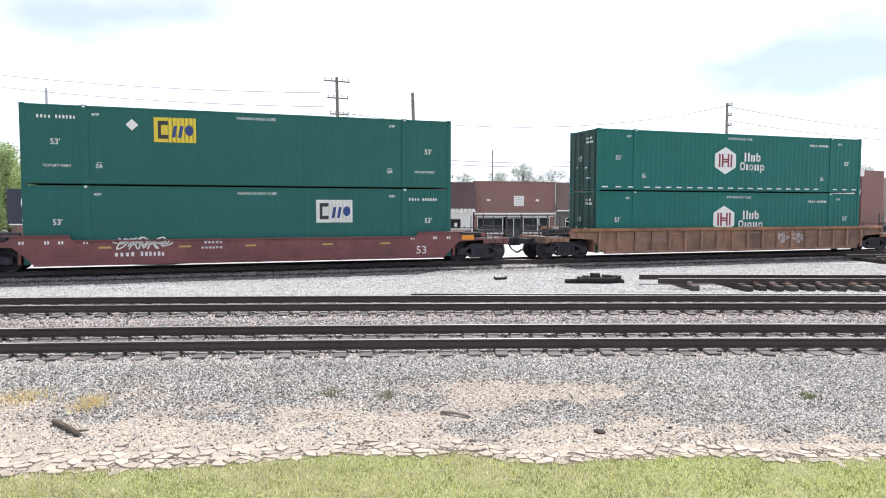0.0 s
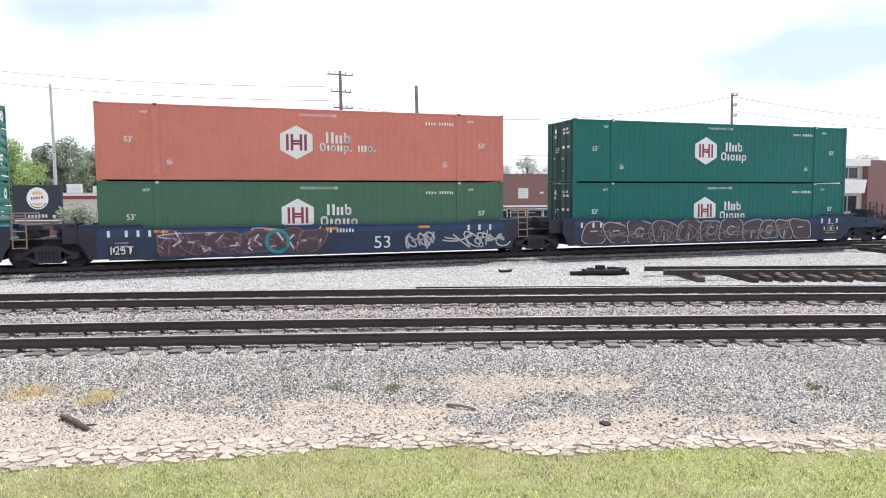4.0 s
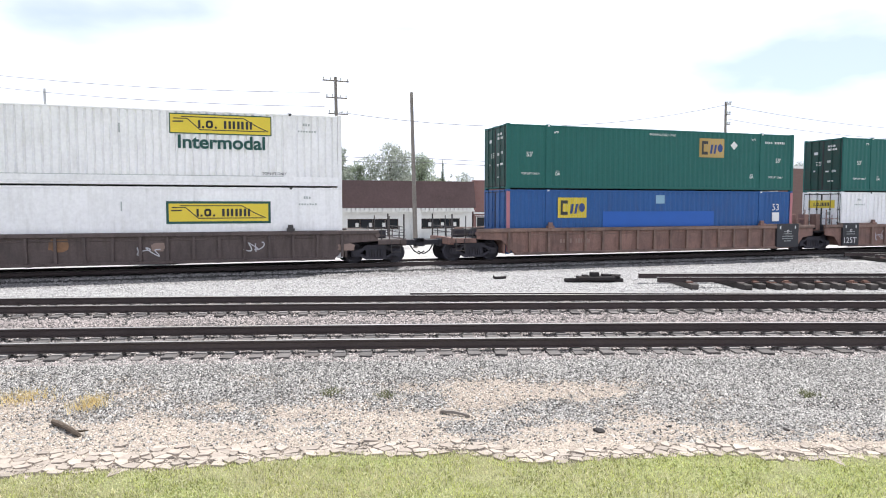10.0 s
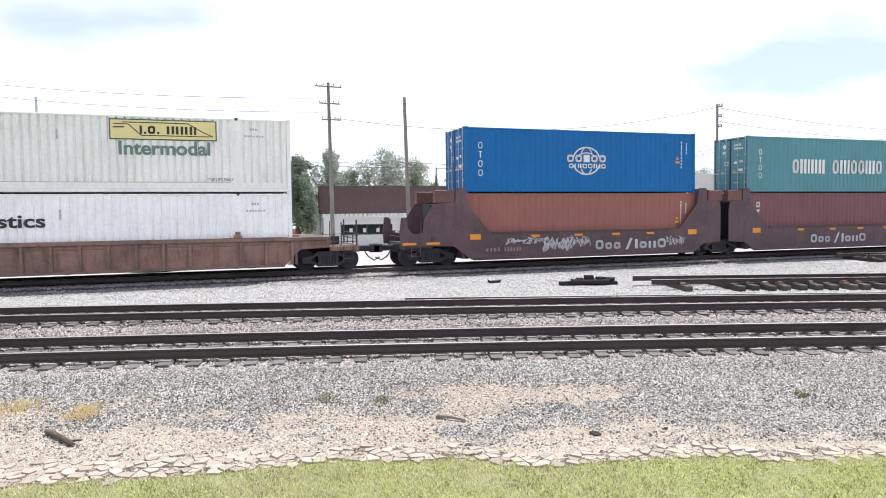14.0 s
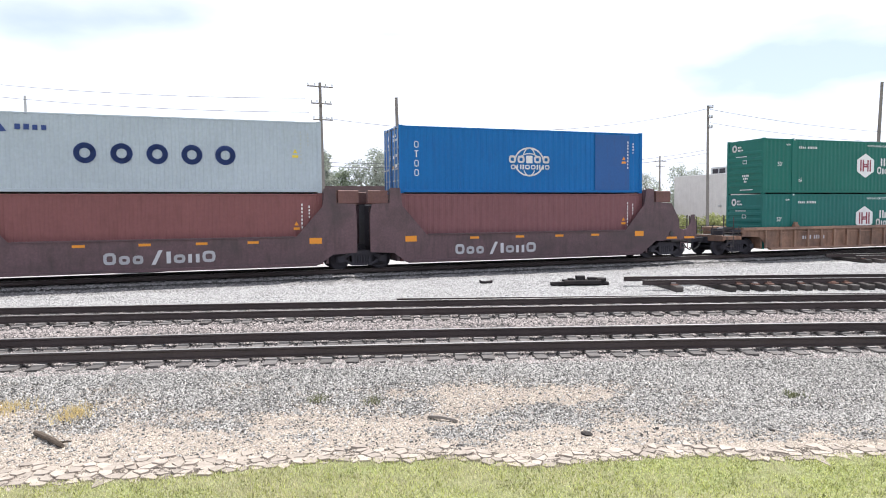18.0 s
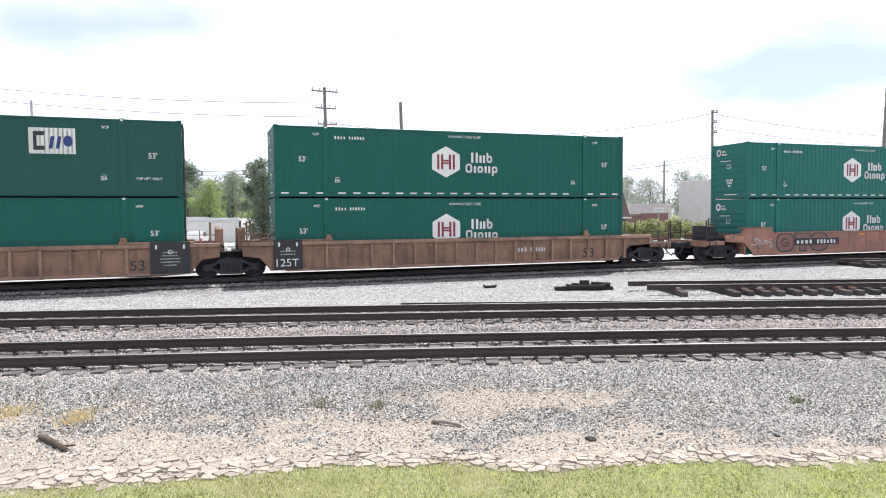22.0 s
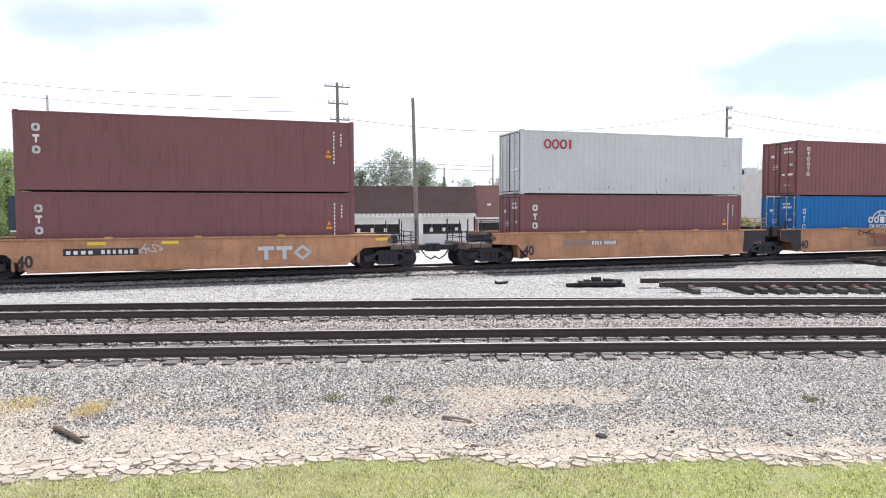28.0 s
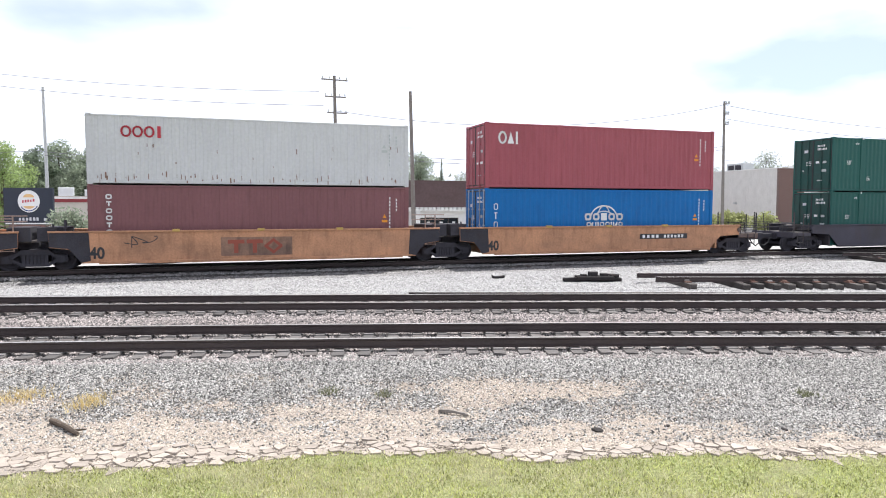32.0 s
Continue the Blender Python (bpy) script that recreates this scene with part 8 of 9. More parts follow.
def far_right_buildings():
    b = building("low_annex", 46.2, 64, "low brick annex with a flat metal roof")
    shell(b, 3.3, 8, 2.9, "brick_red", "metal_roof", holes=[(1.0, 2.0, 0, 2.1)])
    b = building("low_wing", 50.0, 72, "low pale stucco wing behind the warehouse")
    shell(b, 6.2, 7, 4.1, "stucco", "metal_roof")
    b = building("white_warehouse", 56.25, 56.5, "tall white stucco warehouse with a brick front and rooftop unit")
    L, D, H = 3.4, 14.2, 6.85
    part("front_wall", block(0, L, 0, 0.3, 0, H), "brick_dark", b, at=pose(0, 0, BASE))
    part("back_wall", block(0, L, D - 0.3, D, 0, H), "stucco", b, at=pose(0, 0, BASE))
    for x in (0, L - 0.3):
        part("side_wall", block(x, x + 0.3, 0.302, D - 0.302, 0, H), "stucco", b, at=pose(0, 0, BASE))
    part("roof", block(0.302, L - 0.302, 0.302, D - 0.302, H - 0.4, H - 0.25), "metal_roof", b, at=pose(0, 0, BASE))
    part("coping", block(-0.06, 0.36, 0, D, H + 0.002, H + 0.09), "white_paint", b, at=pose(0, 0, BASE))
    u = part("rooftop_unit", block(0, 1.5, 0, 2.6, 0, 1.25, 0.03), "galvanised", b, at=pose(0.9, 6.2, H + BASE - 0.35))
    for k in (0, 1):
        part("vent_grille", block(-0.03, -0.002, 0, 0.9, 0, 0.55), "running_gear", u, at=pose(0, 0.3 + k * 1.1, 0.5))
    part("wall_lamp", block(-0.3, -0.003, 0, 0.25, 0, 0.2), "galvanised", b, at=pose(0, 6.0, 3.1 + BASE))
    b = building("modern_office", 71.4, 70, "two-storey office with white bands, ribbon windows and a brick pier")
    L, H = 11.0, 8.0
    shell(b, L, 14, H, "beige_wall", "metal_roof", holes=[(0.3, 10.2, 5.45, 6.95), (0.3, 10.2, 1.0, 3.2)])
    part("roof_band", block(-0.3, L + 0.3, -0.9, -0.004, 7.1, 8.05), "white_paint", b, at=pose(0, 0, BASE))
    bm = bmesh.new()
    prism(bm, [(-0.3, 5.3), (L - 0.2, 5.3), (L - 0.6, 3.5), (-0.3, 3.5)], -0.9, -0.004, "y")
    part("balcony_band", bm, "white_paint", b, at=pose(0, 0, BASE))
    for z0, z1 in ((5.45, 6.95), (1.0, 3.2)):
        for k in range(6):
            window(b, 0.35 + k * 1.64, 0.35 + (k + 1) * 1.64, z0 + BASE, z1 + BASE, 0.12, "galvanised", 1, False)
    part("brick_pier", block(11.05, 15.0, -0.8, 13, 0, 7.9), "brick_red", b, at=pose(0, 0, BASE))
    b = building("white_block", 88.0, 70, "plain white building beyond the brick pier")
    shell(b, 12.0, 12, 7.0, "stucco", "metal_roof")
far_right_buildings()

def road_sign():
    t = thing("small_sign", on_track(45.2, 60, BASE), "small white two-panel sign on a thin post", "sign")
    part("post", kept("spost", lambda: finish(rod(bmesh.new(), (0, 0, 0), (0, 0, 3.4), 0.05))), "galvanised", t)
    p = part("panel", block(-0.6, 0.6, -0.04, 0.0, 3.1, 3.6), "white_paint", t)
    part("sign_line", block(-0.45, 0.45, -0.05, -0.041, 3.3, 3.4), "ink_grey", p)
road_sign()

paint("ink_pale_orange", (0.70, 0.45, 0.20), **decal)
def corner_restaurant():
    b = thing("restaurant", pose(-34.4, 60, 0, 0, 0, 25), "single-storey pale restaurant with a red stripe under its flat roof", "building", "buildings behind the tracks")
    L, D, H = 5.4, 4.0, 3.6
    shell(b, L, D, H, "beige_wall", "metal_roof", holes=[(0.6, 2.4, 0.6, 1.7), (4.4, 5.15, 0, 1.9)])
    part("red_stripe", block(-0.08, L + 0.08, -0.10, -0.004, H - 0.45, H - 0.16), "trim_red", b, at=pose(0, 0, BASE))
    part("white_cap", block(-0.1, L + 0.1, -0.12, -0.004, H - 0.15, H + 0.0), "white_paint", b, at=pose(0, 0, BASE))
    window(b, 0.6, 2.4, 0.6 + BASE, 1.7 + BASE, 0.1, "white_paint", 3)
    part("door", block(4.4, 5.15, 0.1, 0.16, 0, 1.9), "dark_wood", b, at=pose(0, 0, BASE))
    part("corner_post", block(L + 0.005, L + 0.16, -0.2, 0.3, 0, H), "dark_wood", b, at=pose(0, 0, BASE))
    for x, z in ((0.5, 0.9), (2.6, 0.7)):
        part("rooftop_unit", block(x, x + 1.2, 1.4, 2.9, H - 0.3, H + z, 0.03), "metal_roof", b, at=pose(0, 0, BASE))
    t = thing("sign_board", pose(-31.45, 52, BASE), "dark navy roadside sign board with a round white logo", "sign")
    part("board", block(-1.87, 1.87, -0.12, 0.12, 1.42, 4.2, 0.03), "sign_navy", t)
    d = part("logo_disc", flat_mesh("bk", [disc(0, 0, 0.84, 28)]), "ink_white", t, "round white logo with orange halves and red bars", pose(0.05, -0.125, 3.18))
    part("logo_shape", flat_mesh("bk1", [arc(0, 0.30, 0.42, 0.26, 0, 180, 12)]), "ink_pale_orange", d, at=pose(0, -0.004, 0))
    part("logo_shape", flat_mesh("bk2", [arc(0, -0.36, 0.42, 0.20, 180, 360, 12)]), "ink_pale_orange", d, at=pose(0, -0.004, 0))
    part("logo_bar", flat_mesh("bk3", [[(x - 0.5, z + 0.12 * x) for x, z in o] for o in bars(5, 1.0, 0.2, 4, 0.3)]), "ink_red", d, at=pose(0, -0.008, -0.12))
    part("logo_ring", flat_mesh("bk4", band(arc(0, 0, 0.72, 0.72, 215, 330, 14), 0.07)), "ink_navy", d, at=pose(0, -0.004, 0))
    part("reader_row", flat_mesh("bk5", bars(6, 1.6, 0.24, 3) + [rect(1.9, 2.1, 0.0, 0.2)]), "ink_silver", t, "pale bars of changeable letters", pose(-0.75, -0.125, 1.72))
    part("ledge", block(-1.7, 1.8, -0.25, -0.121, 1.45, 1.55), "white_paint", t)
    for x in (-1.55, 1.2):
        part("post", block(x, x + 0.35, -0.1, 0.1, 0, 1.42), "brick_dark", t)
    part("base_panel", block(-1.19, 1.19, -0.08, 0.08, 0.0, 1.41), "brick_red", t)
    part("poster", block(-0.7, -0.1, -0.10, -0.081, 0.3, 1.2), "ink_orange", t)
corner_restaurant()

def houses():
    b = thing("gabled_hall", pose(-39.5, 85, 0), "low pale hall with a long grey roof and white gable end", "building", "buildings behind the tracks")
    L, D = 6.6, 8.4
    part("wall", block(0, L, 0.0, D, 0, 2.3), "beige_wall", b, at=pose(0, 0, BASE))
    bm = bmesh.new()
    prism(bm, [(-0.35, 2.2), (D / 2, 4.38), (D + 0.35, 2.2), (D + 0.35, 2.34), (D / 2, 4.55), (-0.35, 2.34)], -0.2, L + 0.25, "x")
    part("roof", bm, "hall_roof", b, at=pose(0, 0, BASE))
    bm = bmesh.new()
    prism(bm, [(0.0, 2.302), (D, 2.302), (D / 2, 4.36)], L - 0.25, L, "x")
    part("gable", bm, "white_paint", b, at=pose(0, 0, BASE))
    bm = bmesh.new()
    for o in band([(-0.4, 2.24), (D / 2, 4.45), (D + 0.4, 2.24)], 0.2):
        prism(bm, o, L + 0.252, L + 0.30, "x")
    part("gable_trim", bm, "white_paint", b, at=pose(0, 0, BASE))
    window(b, 1.2, 2.6, 0.8 + BASE, 1.8 + BASE, -0.01, "dark_wood", 2)
    window(b, 4.0, 5.2, 0.8 + BASE, 1.8 + BASE, -0.01, "dark_wood", 2)
    bm = bmesh.new()
    rod(bm, (0, 0, 0), (0, 0, 1.5), 0.05, 8)
    part("vent_pipe", bm, "galvanised", b, at=pose(2.4, 3.0, 3.4 + BASE))
    b = thing("low_store", pose(-29.4, 80, 0), "long low pale metal store with a flat shallow roof", "building", "buildings behind the tracks")
    L = 6.6
    shell(b, L, 14, 2.75, "white_paint", "metal_roof", holes=[(3.7, 4.3, 0, 1.9)], parapet=0.1)
    bm = bmesh.new()
    prism(bm, [(-0.2, 2.6), (L + 0.3, 2.45), (L + 0.3, 2.62), (2.0, 2.98), (-0.2, 2.98)], -0.35, -0.005, "y")
    part("roof_edge", bm, "metal_roof", b, at=pose(0, 0, BASE))
    part("door", block(3.7, 4.3, 0.08, 0.13, 0, 1.9), "stucco", b, at=pose(0, 0, BASE))
    part("end_post", block(L + 0.1, L + 0.3, -0.3, -0.05, 0, 2.6), "dark_wood", b, at=pose(0, 0, BASE))
    b = thing("metal_shed", pose(-44.0, 96, 0), "distant shed with a bright metal roof among the trees", "building", "buildings behind the tracks")
    part("wall", block(0, 6, 0, 7, 0, 3.2), "stucco", b, at=pose(0, 0, BASE))
    bm = bmesh.new()
    prism(bm, [(-0.3, 3.1), (3.0, 4.7), (6.3, 3.1)], -0.3, 7.3, "y")
    part("roof", bm, "metal_roof", b, at=pose(0, 0, BASE))
houses()

# ---- parked vehicles ----
def vehicle(name, m, mat, label, pickup=False):
    v = thing(name, m, label, "car", "parked cars")
    L = 4.9 if pickup else 4.5
    bm = bmesh.new()
    prism(bm, [(-L / 2, 0.35), (L / 2, 0.35), (L / 2, 0.75), (L / 2 - 0.1, 0.95), (L / 2 - 1.3, 1.02), (-L / 2 + 0.1, 1.02), (-L / 2, 0.8)], -0.88, 0.88, "y")
    bmesh.ops.bevel(bm, geom=bm.edges[:], offset=0.05, segments=2, affect="EDGES")
    part("body", bm, mat, v)
    c0, c1 = (-0.6, 1.15) if pickup else (-1.6, 1.1)
    bm = bmesh.new()
    prism(bm, [(c0, 1.0), (c1, 1.0), (c1 - 0.55, 1.55), (c0 + 0.35, 1.55)], -0.76, 0.76, "y")
    bmesh.ops.bevel(bm, geom=bm.edges[:], offset=0.05, segments=2, affect="EDGES")
    part("cabin", bm, mat, v)
    for y0, y1 in ((-0.775, -0.762), (0.762, 0.775)):
        bm = bmesh.new()
        prism(bm, [(c0 + 0.25, 1.08), (c1 - 0.2, 1.08), (c1 - 0.6, 1.48), (c0 + 0.45, 1.48)], y0, y1, "y")
        part("side_window", bm, "window_glass", v)
    for x in (-L / 2 + 0.85, L / 2 - 0.85):
        for y in (-0.86, 0.86):
            w = part("wheel", kept("vwheel", lambda: finish(lathe(bmesh.new(), [(0.2, -0.1), (0.33, -0.1), (0.34, -0.06), (0.34, 0.06), (0.33, 0.1), (0.2, 0.1)], 18))), "tyre", v, at=pose(x, y, 0.34))
            part("rim", kept("vrim", lambda: finish(lathe(bmesh.new(), [(0.05, -0.11), (0.19, -0.105), (0.19, 0.105), (0.05, 0.11)], 14))), "galvanised", w)
    for y in (-0.65, 0.65):
        part("headlight", block(L / 2 - 0.03, L / 2 + 0.02, y - 0.15, y + 0.15, 0.68, 0.82), "ink_silver", v)
        part("tail_light", block(-L / 2 - 0.02, -L / 2 + 0.03, y - 0.12, y + 0.12, 0.68, 0.86), "ink_red", v)
    return v
vehicle("pickup_truck", pose(-29.6, 77, BASE, 0, 0, 200), "car_white", "white pickup truck parked before a low store", True)
vehicle("parked_car", pose(-18.2, 77, BASE, 0, 0, 160), "car_cherry", "dark red car parked by the trees")
vehicle("parked_car", pose(-33.6, 76, BASE, 0, 0, 20), "car_silver", "silver car parked beside the hall")
paint("car_navy", (0.03, 0.05, 0.09), rough=0.25, vary=0.03, grain=3, bump=0)
vehicle("parked_car", pose(-13.7, 35.5, BASE, 0, 0, 68), "car_navy", "dark blue car parked on the lot near the tracks")
vehicle("parked_car", pose(-23.5, 68, BASE, 0, 0, 100), "car_white", "white car parked on the pale lot")
vehicle("parked_car", pose(-25.2, 70, BASE, 0, 0, 10), "car_silver", "silver car parked at the back of the lot")
t_ = on_track(42.5, 57, BASE)
vehicle("parked_car", t_, "car_cherry", "dark red car parked behind the bushes")

# ---- poles and wires ----
def utility_pole(name, x, y, top, base_x, label, arms=(), r=0.16, mat="weathered_pole", turn=25):
    p = thing(name, pose(base_x, y, BASE), label, "utility pole", "poles along the street")
    bm = bmesh.new()
    rod(bm, (0, 0, 0), (x - base_x, 0, top - BASE), r, 10, r * 0.65)
    part("shaft", bm, mat, p)
    for z, w, shift in arms:
        f = (z - BASE) / (top - BASE)
        a = part("crossarm", block(-w / 2, w / 2, -0.045, 0.045, -0.045, 0.045), mat, p, at=pose((x - base_x) * f + shift, -0.12 - r, z - BASE, 0, 0, turn if w > 1 else 0))
        for k in (-0.46, -0.2, 0.2, 0.46):
            bm = bmesh.new()
            lathe(bm, [(0.03, 0.07), (0.055, 0.12), (0.04, 0.16), (0.055, 0.2), (0.02, 0.26)], 8, "z")
            part("insulator", bm, "ink_grey", a, at=pose(k * w, 0, 0))
    return p
utility_pole("utility_pole", -8.17, 52, 12.1, -8.0, "tall weathered wooden pole with three crossarms", ((11.75, 2.0, 0.06), (10.5, 1.6, 0.1), (9.3, 1.5, 0.2)), 0.17)
utility_pole("wooden_pole", -2.27, 48, 10.3, -2.0, "bare weathered wooden pole without arms", (), 0.17)
utility_pole("utility_pole", 25.3, 62, 11.75, 25.4, "weathered wooden pole with a short top arm", ((11.5, 0.42, 0.16), (10.6, 0.34, 0.14), (9.7, 0.34, 0.14)), 0.15)
utility_pole("lamp_pole", -35.9, 62, 12.95, -35.75, "tall pale grey tapered pole", (), 0.17, "galvanised")
utility_pole("utility_pole", 7.6, 110, 11.5, 7.6, "distant bare wooden pole", (), 0.15)
utility_pole("utility_pole", 33.8, 100, 10.2, 33.8, "distant wooden pole with crossarms", ((9.4, 2.2, 0.0), (8.6, 1.6, 0.0)), 0.17)
utility_pole("wooden_pole", 39.9, 60, 13.4, 39.4, "tall dark wooden pole leaning a little", (), 0.19)
paint("wire", (0.14, 0.14, 0.15), rough=0.6, vary=0.05, grain=5, bump=0)
def wire(p, q, sag, r=0.021):
    pts = []
    for k in range(15):
        f = k / 14
        v = Vector(p).lerp(Vector(q), f)
        v.z -= sag * 4 * f * (1 - f)
        pts.append(v)
    bm = bmesh.new()
    pipe(bm, pts, r, 5)
    solo("overhead_wire", bm, "wire", pose(0, 0, 0), "thin overhead wire strung between poles", "wire", "overhead wires")
wire((-9.3, 52, 10.95), (-48, 60, 14.9), 0.6)
wire((-9.0, 52, 9.9), (-48, 60, 13.9), 0.6)
wire((-8.1, 52, 9.5), (25.5, 62, 11.5), 1.5)
wire((25.5, 62, 11.4), (62, 72, 10.2), 0.9)
wire((25.5, 62, 10.2), (62, 72, 9.4), 0.9)
for z in (7.2, 6.9):
    wire((-36.2, 62, z), (-8.1, 52, z - 1.0), 0.5)
    wire((-8.1, 52, z - 1.0), (-2.1, 48, z - 1.4), 0.1)
    wire((-2.1, 48, z - 1.4), (25.5, 62, z + 0.6), 0.8)
wire((7.6, 110, 10.7), (33.8, 100, 9.4), 0.8)
wire((33.8, 100, 9.4), (70, 96, 9.6), 0.8)
wire((-36.2, 62, 7.3), (-70, 70, 8.2), 0.5)

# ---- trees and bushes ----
# distance haze is put into the paler mid and far leaf colours
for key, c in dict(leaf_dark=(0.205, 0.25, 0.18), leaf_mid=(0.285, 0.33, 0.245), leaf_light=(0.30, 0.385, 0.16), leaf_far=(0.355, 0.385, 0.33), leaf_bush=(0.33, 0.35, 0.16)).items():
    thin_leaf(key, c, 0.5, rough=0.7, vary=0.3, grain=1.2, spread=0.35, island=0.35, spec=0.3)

def crown_mesh(centres, leaves, size, seed, squash=1.0):
    """Clumps of small leaf blades round the given (x, y, z, r) centres."""
    r = np.random.default_rng(seed)
    c = np.array(centres)
    pick = r.choice(len(c), leaves, p=c[:, 3] ** 2 / (c[:, 3] ** 2).sum())
    d = r.normal(0, 1, (leaves, 3))
    d /= np.linalg.norm(d, axis=1)[:, None]
    rad = c[pick, 3] * (0.30 + 0.85 * r.uniform(0, 1, leaves) ** 0.6)
    p = c[pick, :3] + d * rad[:, None] * np.array([1, 1, squash])
    a = r.normal(0, 1, (leaves, 3))
    a /= np.linalg.norm(a, axis=1)[:, None]
    b = np.cross(a, r.normal(0, 1, (leaves, 3)))
    b /= np.linalg.norm(b, axis=1)[:, None]
    s = (size * r.uniform(0.5, 1.2, leaves))[:, None]
    v = np.stack([p - a * s, p + b * s * 0.6, p + a * s, p - b * s * 0.6], 1).reshape(-1, 3)
    me = bpy.data.meshes.new("crown")
    me.vertices.add(4 * leaves)
    me.vertices.foreach_set("co", v.ravel())
    me.loops.add(4 * leaves)
    me.loops.foreach_set("vertex_index", np.arange(4 * leaves, dtype=np.int32))
    me.polygons.add(leaves)
    me.polygons.foreach_set("loop_start", np.arange(0, 4 * leaves, 4, dtype=np.int32))
    me.update(calc_edges=True)
    me.materials.append(None)
    return me

def tree(x, y, top, width, mat, seed, label, low=0.25, leaves=2600):
    r = random.Random(seed)
    H = top - BASE
    t = thing("tree", pose(x, y, BASE), label, "tree", "trees behind the town")
    bm = bmesh.new()
    p = Vector((0, 0, 0))
    for k in range(4):
        q = p + Vector((r.uniform(-0.2, 0.2), r.uniform(-0.2, 0.2), H * 0.2))
        rod(bm, p, q, 0.032 * H * (1 - 0.22 * k), 8, 0.032 * H * (1 - 0.22 * (k + 1)))
        p = q
    part("trunk", bm, "bark", t)
    centres = []
    n = 11
    for k in range(n):
        f = k / (n - 1)
        z = H * (low + (0.97 - low) * f)
        w = width / 2 * (0.55 + 0.75 * math.sin(math.pi * min(1, 0.18 + f * 0.78))) * 0.8
        a = r.uniform(0, math.tau)
        off = w * r.uniform(0.25, 0.75) * (1 - 0.6 * f)
        rr = min(w * r.uniform(0.42, 0.68), H * 0.2)
        centres.append((off * math.cos(a), off * math.sin(a), min(z, H - rr * 0.9), rr))
        if k % 3 == 0 and k < n - 1:
            bm = bmesh.new()
            rod(bm, (0, 0, z * 0.7), (off * math.cos(a), off * math.sin(a), z), 0.012 * H, 6, 0.004 * H)
            part("limb", bm, "bark", t)
    for k in range(34):
        a = r.uniform(0, math.tau)
        f = r.uniform(0.05, 0.97)
        w = width / 2 * (0.35 + 0.75 * math.sin(math.pi * (0.15 + f * 0.75))) * r.uniform(0.55, 1.05)
        centres.append((w * math.cos(a), w * math.sin(a), H * (low + (0.94 - low) * f), width * r.uniform(0.06, 0.14)))
    part("crown", crown_mesh(centres, int(leaves * 3.4), 0.0145 * H, seed), mat, t)
    return t

LEFT_TREES = [(-61.4, 90.0, 11.7, 6.5), (-56.8, 96.0, 10.6, 5.2), (-55.8, 100.0, 11.9, 7.5), (-53.8, 105.0, 11.1, 7.0), (-47.1, 100.0, 9.8, 6.2), (-48.6, 110.0, 9.7, 6.0), (-38.9, 95.0, 12.4, 7.0), (-36.4, 100.0, 10.9, 6.4)]
MID_TREES = [(-27.9, 95.0, 8.8, 6.8), (-14.3, 90.0, 10.6, 4.6), (-12.1, 95.0, 8.7, 4.2), (-7.4, 95.0, 11.2, 7.2), (-3.5, 100.0, 10.1, 5.4)]
FAR_TREES = [(3.6, 120.0, 8.3, 5.0), (10.3, 130.0, 9.2, 5.0), (13.7, 120.0, 10.0, 5.0), (18.5, 120.0, 9.1, 6.8), (24.4, 110.0, 9.1, 6.7), (28.2, 105.0, 8.8, 5.0), (36.3, 128.0, 9.6, 6.0), (41.3, 130.0, 9.6, 6.5), (48.2, 130.0, 11.0, 6.4), (54.0, 138.0, 10.6, 6.5), (65.6, 140.0, 13.6, 9.7), (59.5, 135.0, 11.0, 7.0), (73, 140, 11.5, 7.0), (84.0, 140.0, 11.0, 8.0)]
for k, (x, y, top, w) in enumerate(LEFT_TREES):
    tree(x, y, top, w, ("leaf_mid", "leaf_dark", "leaf_mid")[k % 3], 100 + k, "broad leafy tree in a thick wooded row", 0.12, 3200)
for k, (x, y, top, w) in enumerate(MID_TREES):
    tree(x, y, top, w, ("leaf_mid", "leaf_far")[k % 2], 130 + k, "leafy green tree behind the shops", 0.15, 2800)
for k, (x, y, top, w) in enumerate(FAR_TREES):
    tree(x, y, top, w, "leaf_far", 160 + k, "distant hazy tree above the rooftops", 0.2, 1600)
tree(-47.8, 75, 9.2, 6.5, "leaf_light", 201, "bright yellow-green tree by the sign", 0.05, 3600)
tree(-28.2, 86, 7.3, 4.2, "leaf_light", 202, "bright young tree with pale trunks", 0.3, 2000)
tree(-31.5, 88, 7.0, 4.0, "leaf_mid", 203, "small leafy tree behind the hall", 0.2, 2000)
tree(-17.3, 70, 8.4, 4.2, "leaf_dark", 204, "dark leafy tree standing by the lot", 0.1, 3600)
tree(-11.75, 57.2, 7.1, 3.5, "leaf_dark", 205, "dark round tree beside the white gable", 0.2, 4000)
tree(-22.5, 92, 8.6, 6.0, "leaf_light", 206, "light green tree behind the lot", 0.1, 2600)

def cypress():
    t = thing("cypress", pose(-0.2, 100, BASE), "thin dark pointed conifer above the roofs", "tree", "trees behind the town")
    part("trunk", kept("cyp", lambda: finish(rod(bmesh.new(), (0, 0, 0), (0, 0, 9.7), 0.12, 8, 0.03))), "bark", t)
    part("crown", crown_mesh([(0, 0, 1.6 + k * 0.27, 0.66 - 0.019 * k) for k in range(31)], 2600, 0.13, 7), "leaf_dark", t)
cypress()

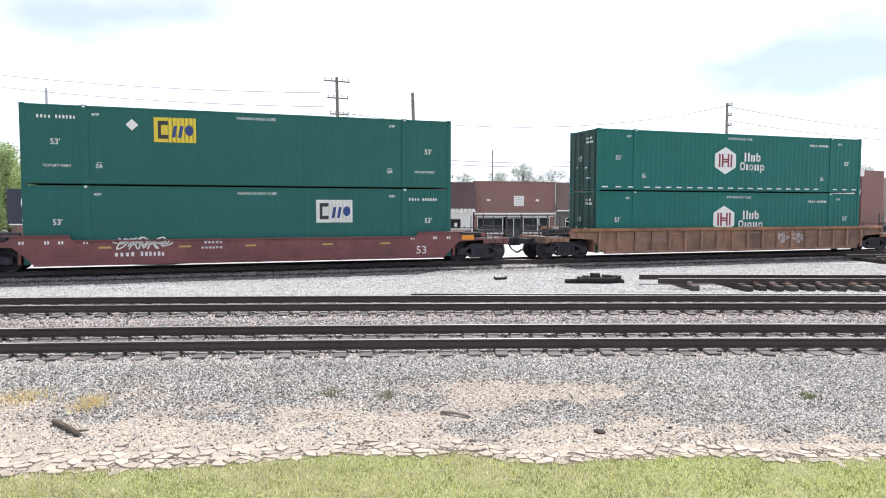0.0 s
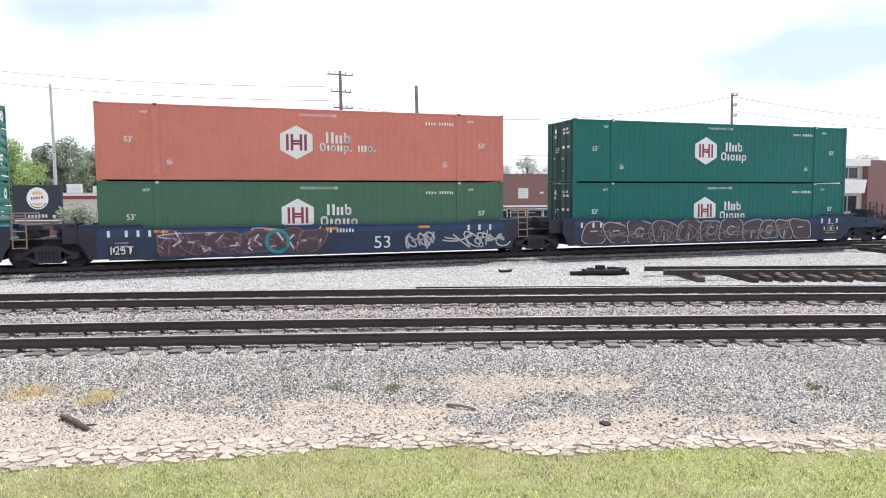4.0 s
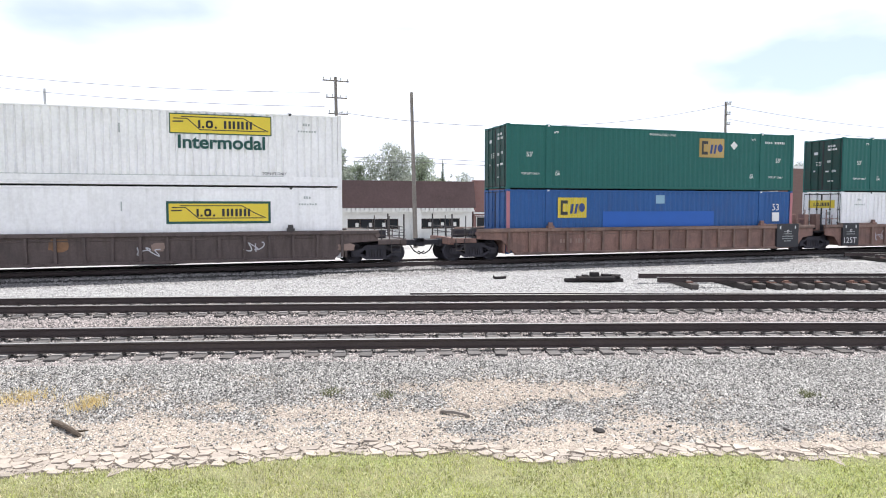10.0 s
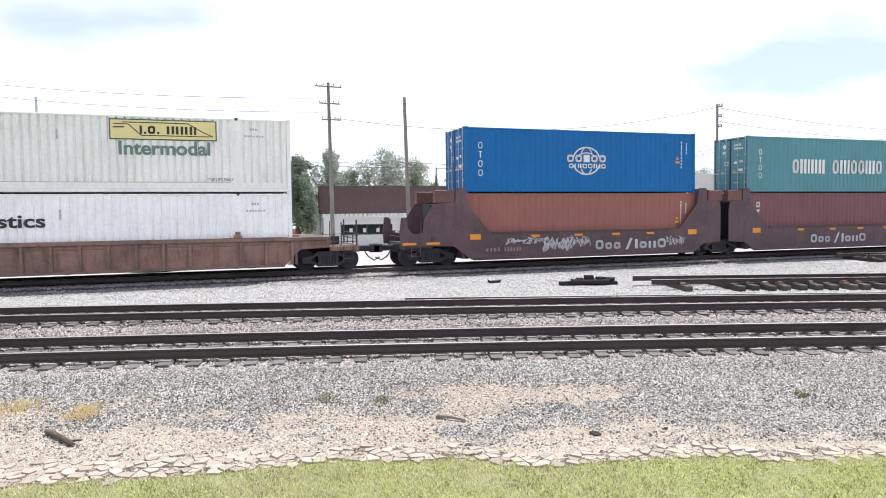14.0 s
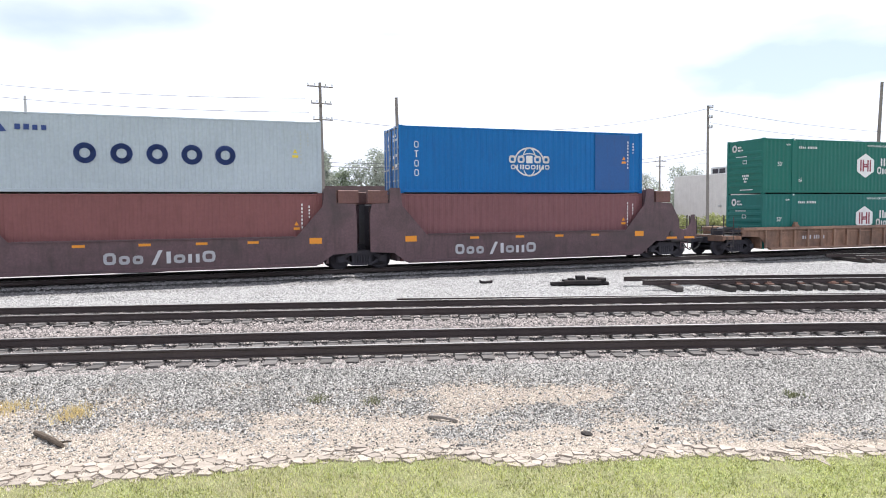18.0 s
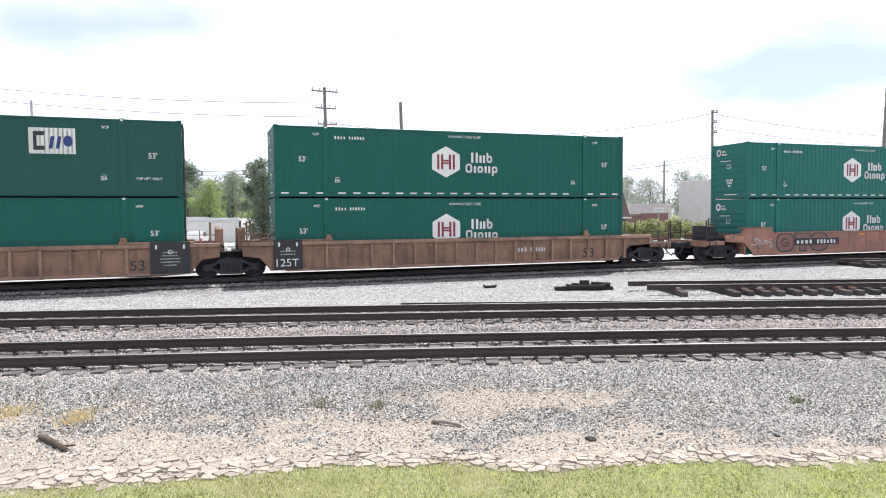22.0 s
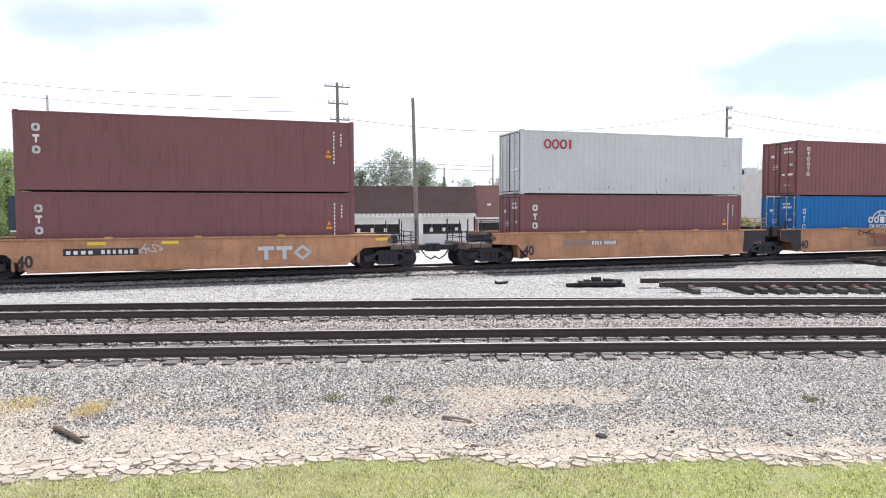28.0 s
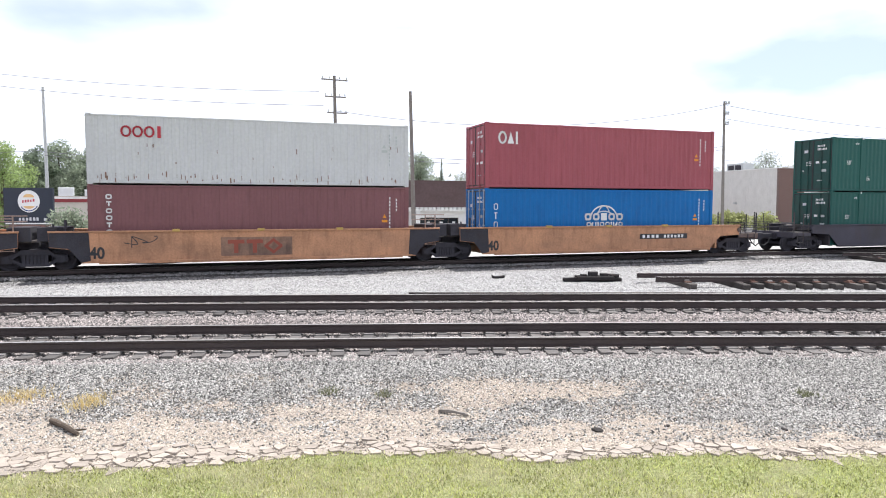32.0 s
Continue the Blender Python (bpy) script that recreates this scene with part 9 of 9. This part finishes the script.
def bush(x, y, w, h, mat, seed, label, name="bush"):
    r = random.Random(seed)
    t = thing(name, pose(x, y, BASE), label, "bush", "bushes by the street")
    bm = bmesh.new()
    for k in range(5):
        rod(bm, (r.uniform(-0.2, 0.2), 0, 0), (r.uniform(-w, w) * 0.35, r.uniform(-0.4, 0.4), h * 0.7), 0.04, 6, 0.015)
    part("stem", bm, "bark", t)
    c = [(r.uniform(-0.5, 0.5) * w * 0.75, r.uniform(-0.4, 0.4), h * r.uniform(0.35, 0.8), h * r.uniform(0.2, 0.32)) for _ in range(9)]
    part("crown", crown_mesh(c, 1700, 0.13, seed), mat, t)
for k, (s, w) in enumerate(((38.2, 2.4), (40.6, 2.6), (43.2, 2.4), (45.6, 2.6), (36.4, 2.0), (47.9, 2.3), (50.6, 2.6))):
    v = on_track(s, 52.5).translation
    bush(v.x, v.y, w, 2.35, "leaf_bush", 300 + k, "low yellow-green street bush before a pale wall")
bush(-25.6, 47.5, 3.4, 2.75, "leaf_mid", 320, "feathery green shrub beside the sign board", "shrub")
bush(-29.4, 72, 2.2, 1.7, "leaf_far", 321, "small pale green shrub on the lot", "shrub")
bush(-33.8, 70, 2.0, 1.8, "leaf_mid", 322, "small green shrub near parked cars", "shrub")

def woods():
    r = random.Random(44)
    c = []
    for k in range(150):
        x = -150 + k * 1.05 + r.uniform(-1, 1)
        c.append((x, 118 + r.uniform(-4, 8), 2.0 + r.uniform(0, 3.6), r.uniform(1.6, 2.8)))
    me = crown_mesh(c, 16000, 0.42, 9)
    c = [(-78 + k * 0.62 + r.uniform(-1, 1), 108 + r.uniform(-3, 6), 1.5 + 6.6 * r.random() ** 0.8, r.uniform(1.3, 2.3)) for k in range(95)]
    tagged(part("near_woods", crown_mesh(c, 26000, 0.30, 12), "leaf_mid", None), "thick belt of leafy woods behind the hall", "woods", kind="stuff")
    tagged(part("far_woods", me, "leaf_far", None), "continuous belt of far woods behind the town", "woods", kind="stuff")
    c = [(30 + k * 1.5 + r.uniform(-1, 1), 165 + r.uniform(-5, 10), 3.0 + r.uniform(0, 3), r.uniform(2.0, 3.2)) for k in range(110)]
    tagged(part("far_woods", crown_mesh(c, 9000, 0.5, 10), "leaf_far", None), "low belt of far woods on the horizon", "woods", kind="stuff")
woods()

# ---- motion: every car and box rides the track; every axle turns in its truck ----
def motions():
    for ob, s, z, turn in MOVERS:
        walk(ob, [(t, on_track(s - d, z=z, turn=turn)) for t, d in TRAVEL])
    start = {ob: s for ob, s, z, turn in MOVERS}
    for w, x, car in WHEELS:
        rows, step = [], 1 / 30
        t_in = max(0.0, (start[car] - 60.0) / SPEED)
        t_out = min(32.0, (start[car] + 40.0) / SPEED)
        times = [0.0] if t_in > 0 else []
        times += [t_in + k * step for k in range(int((t_out - t_in) / step) + 1)]
        times += [32.0] if times[-1] < 31.99 else []
        for t in times:
            on = min(max(t, t_in), t_out) - t_in
            rows.append((t, pose(x, 0, 0.42, 0, -math.degrees(SPEED * on / 0.42), 0)))
        walk(w, rows)

motions()
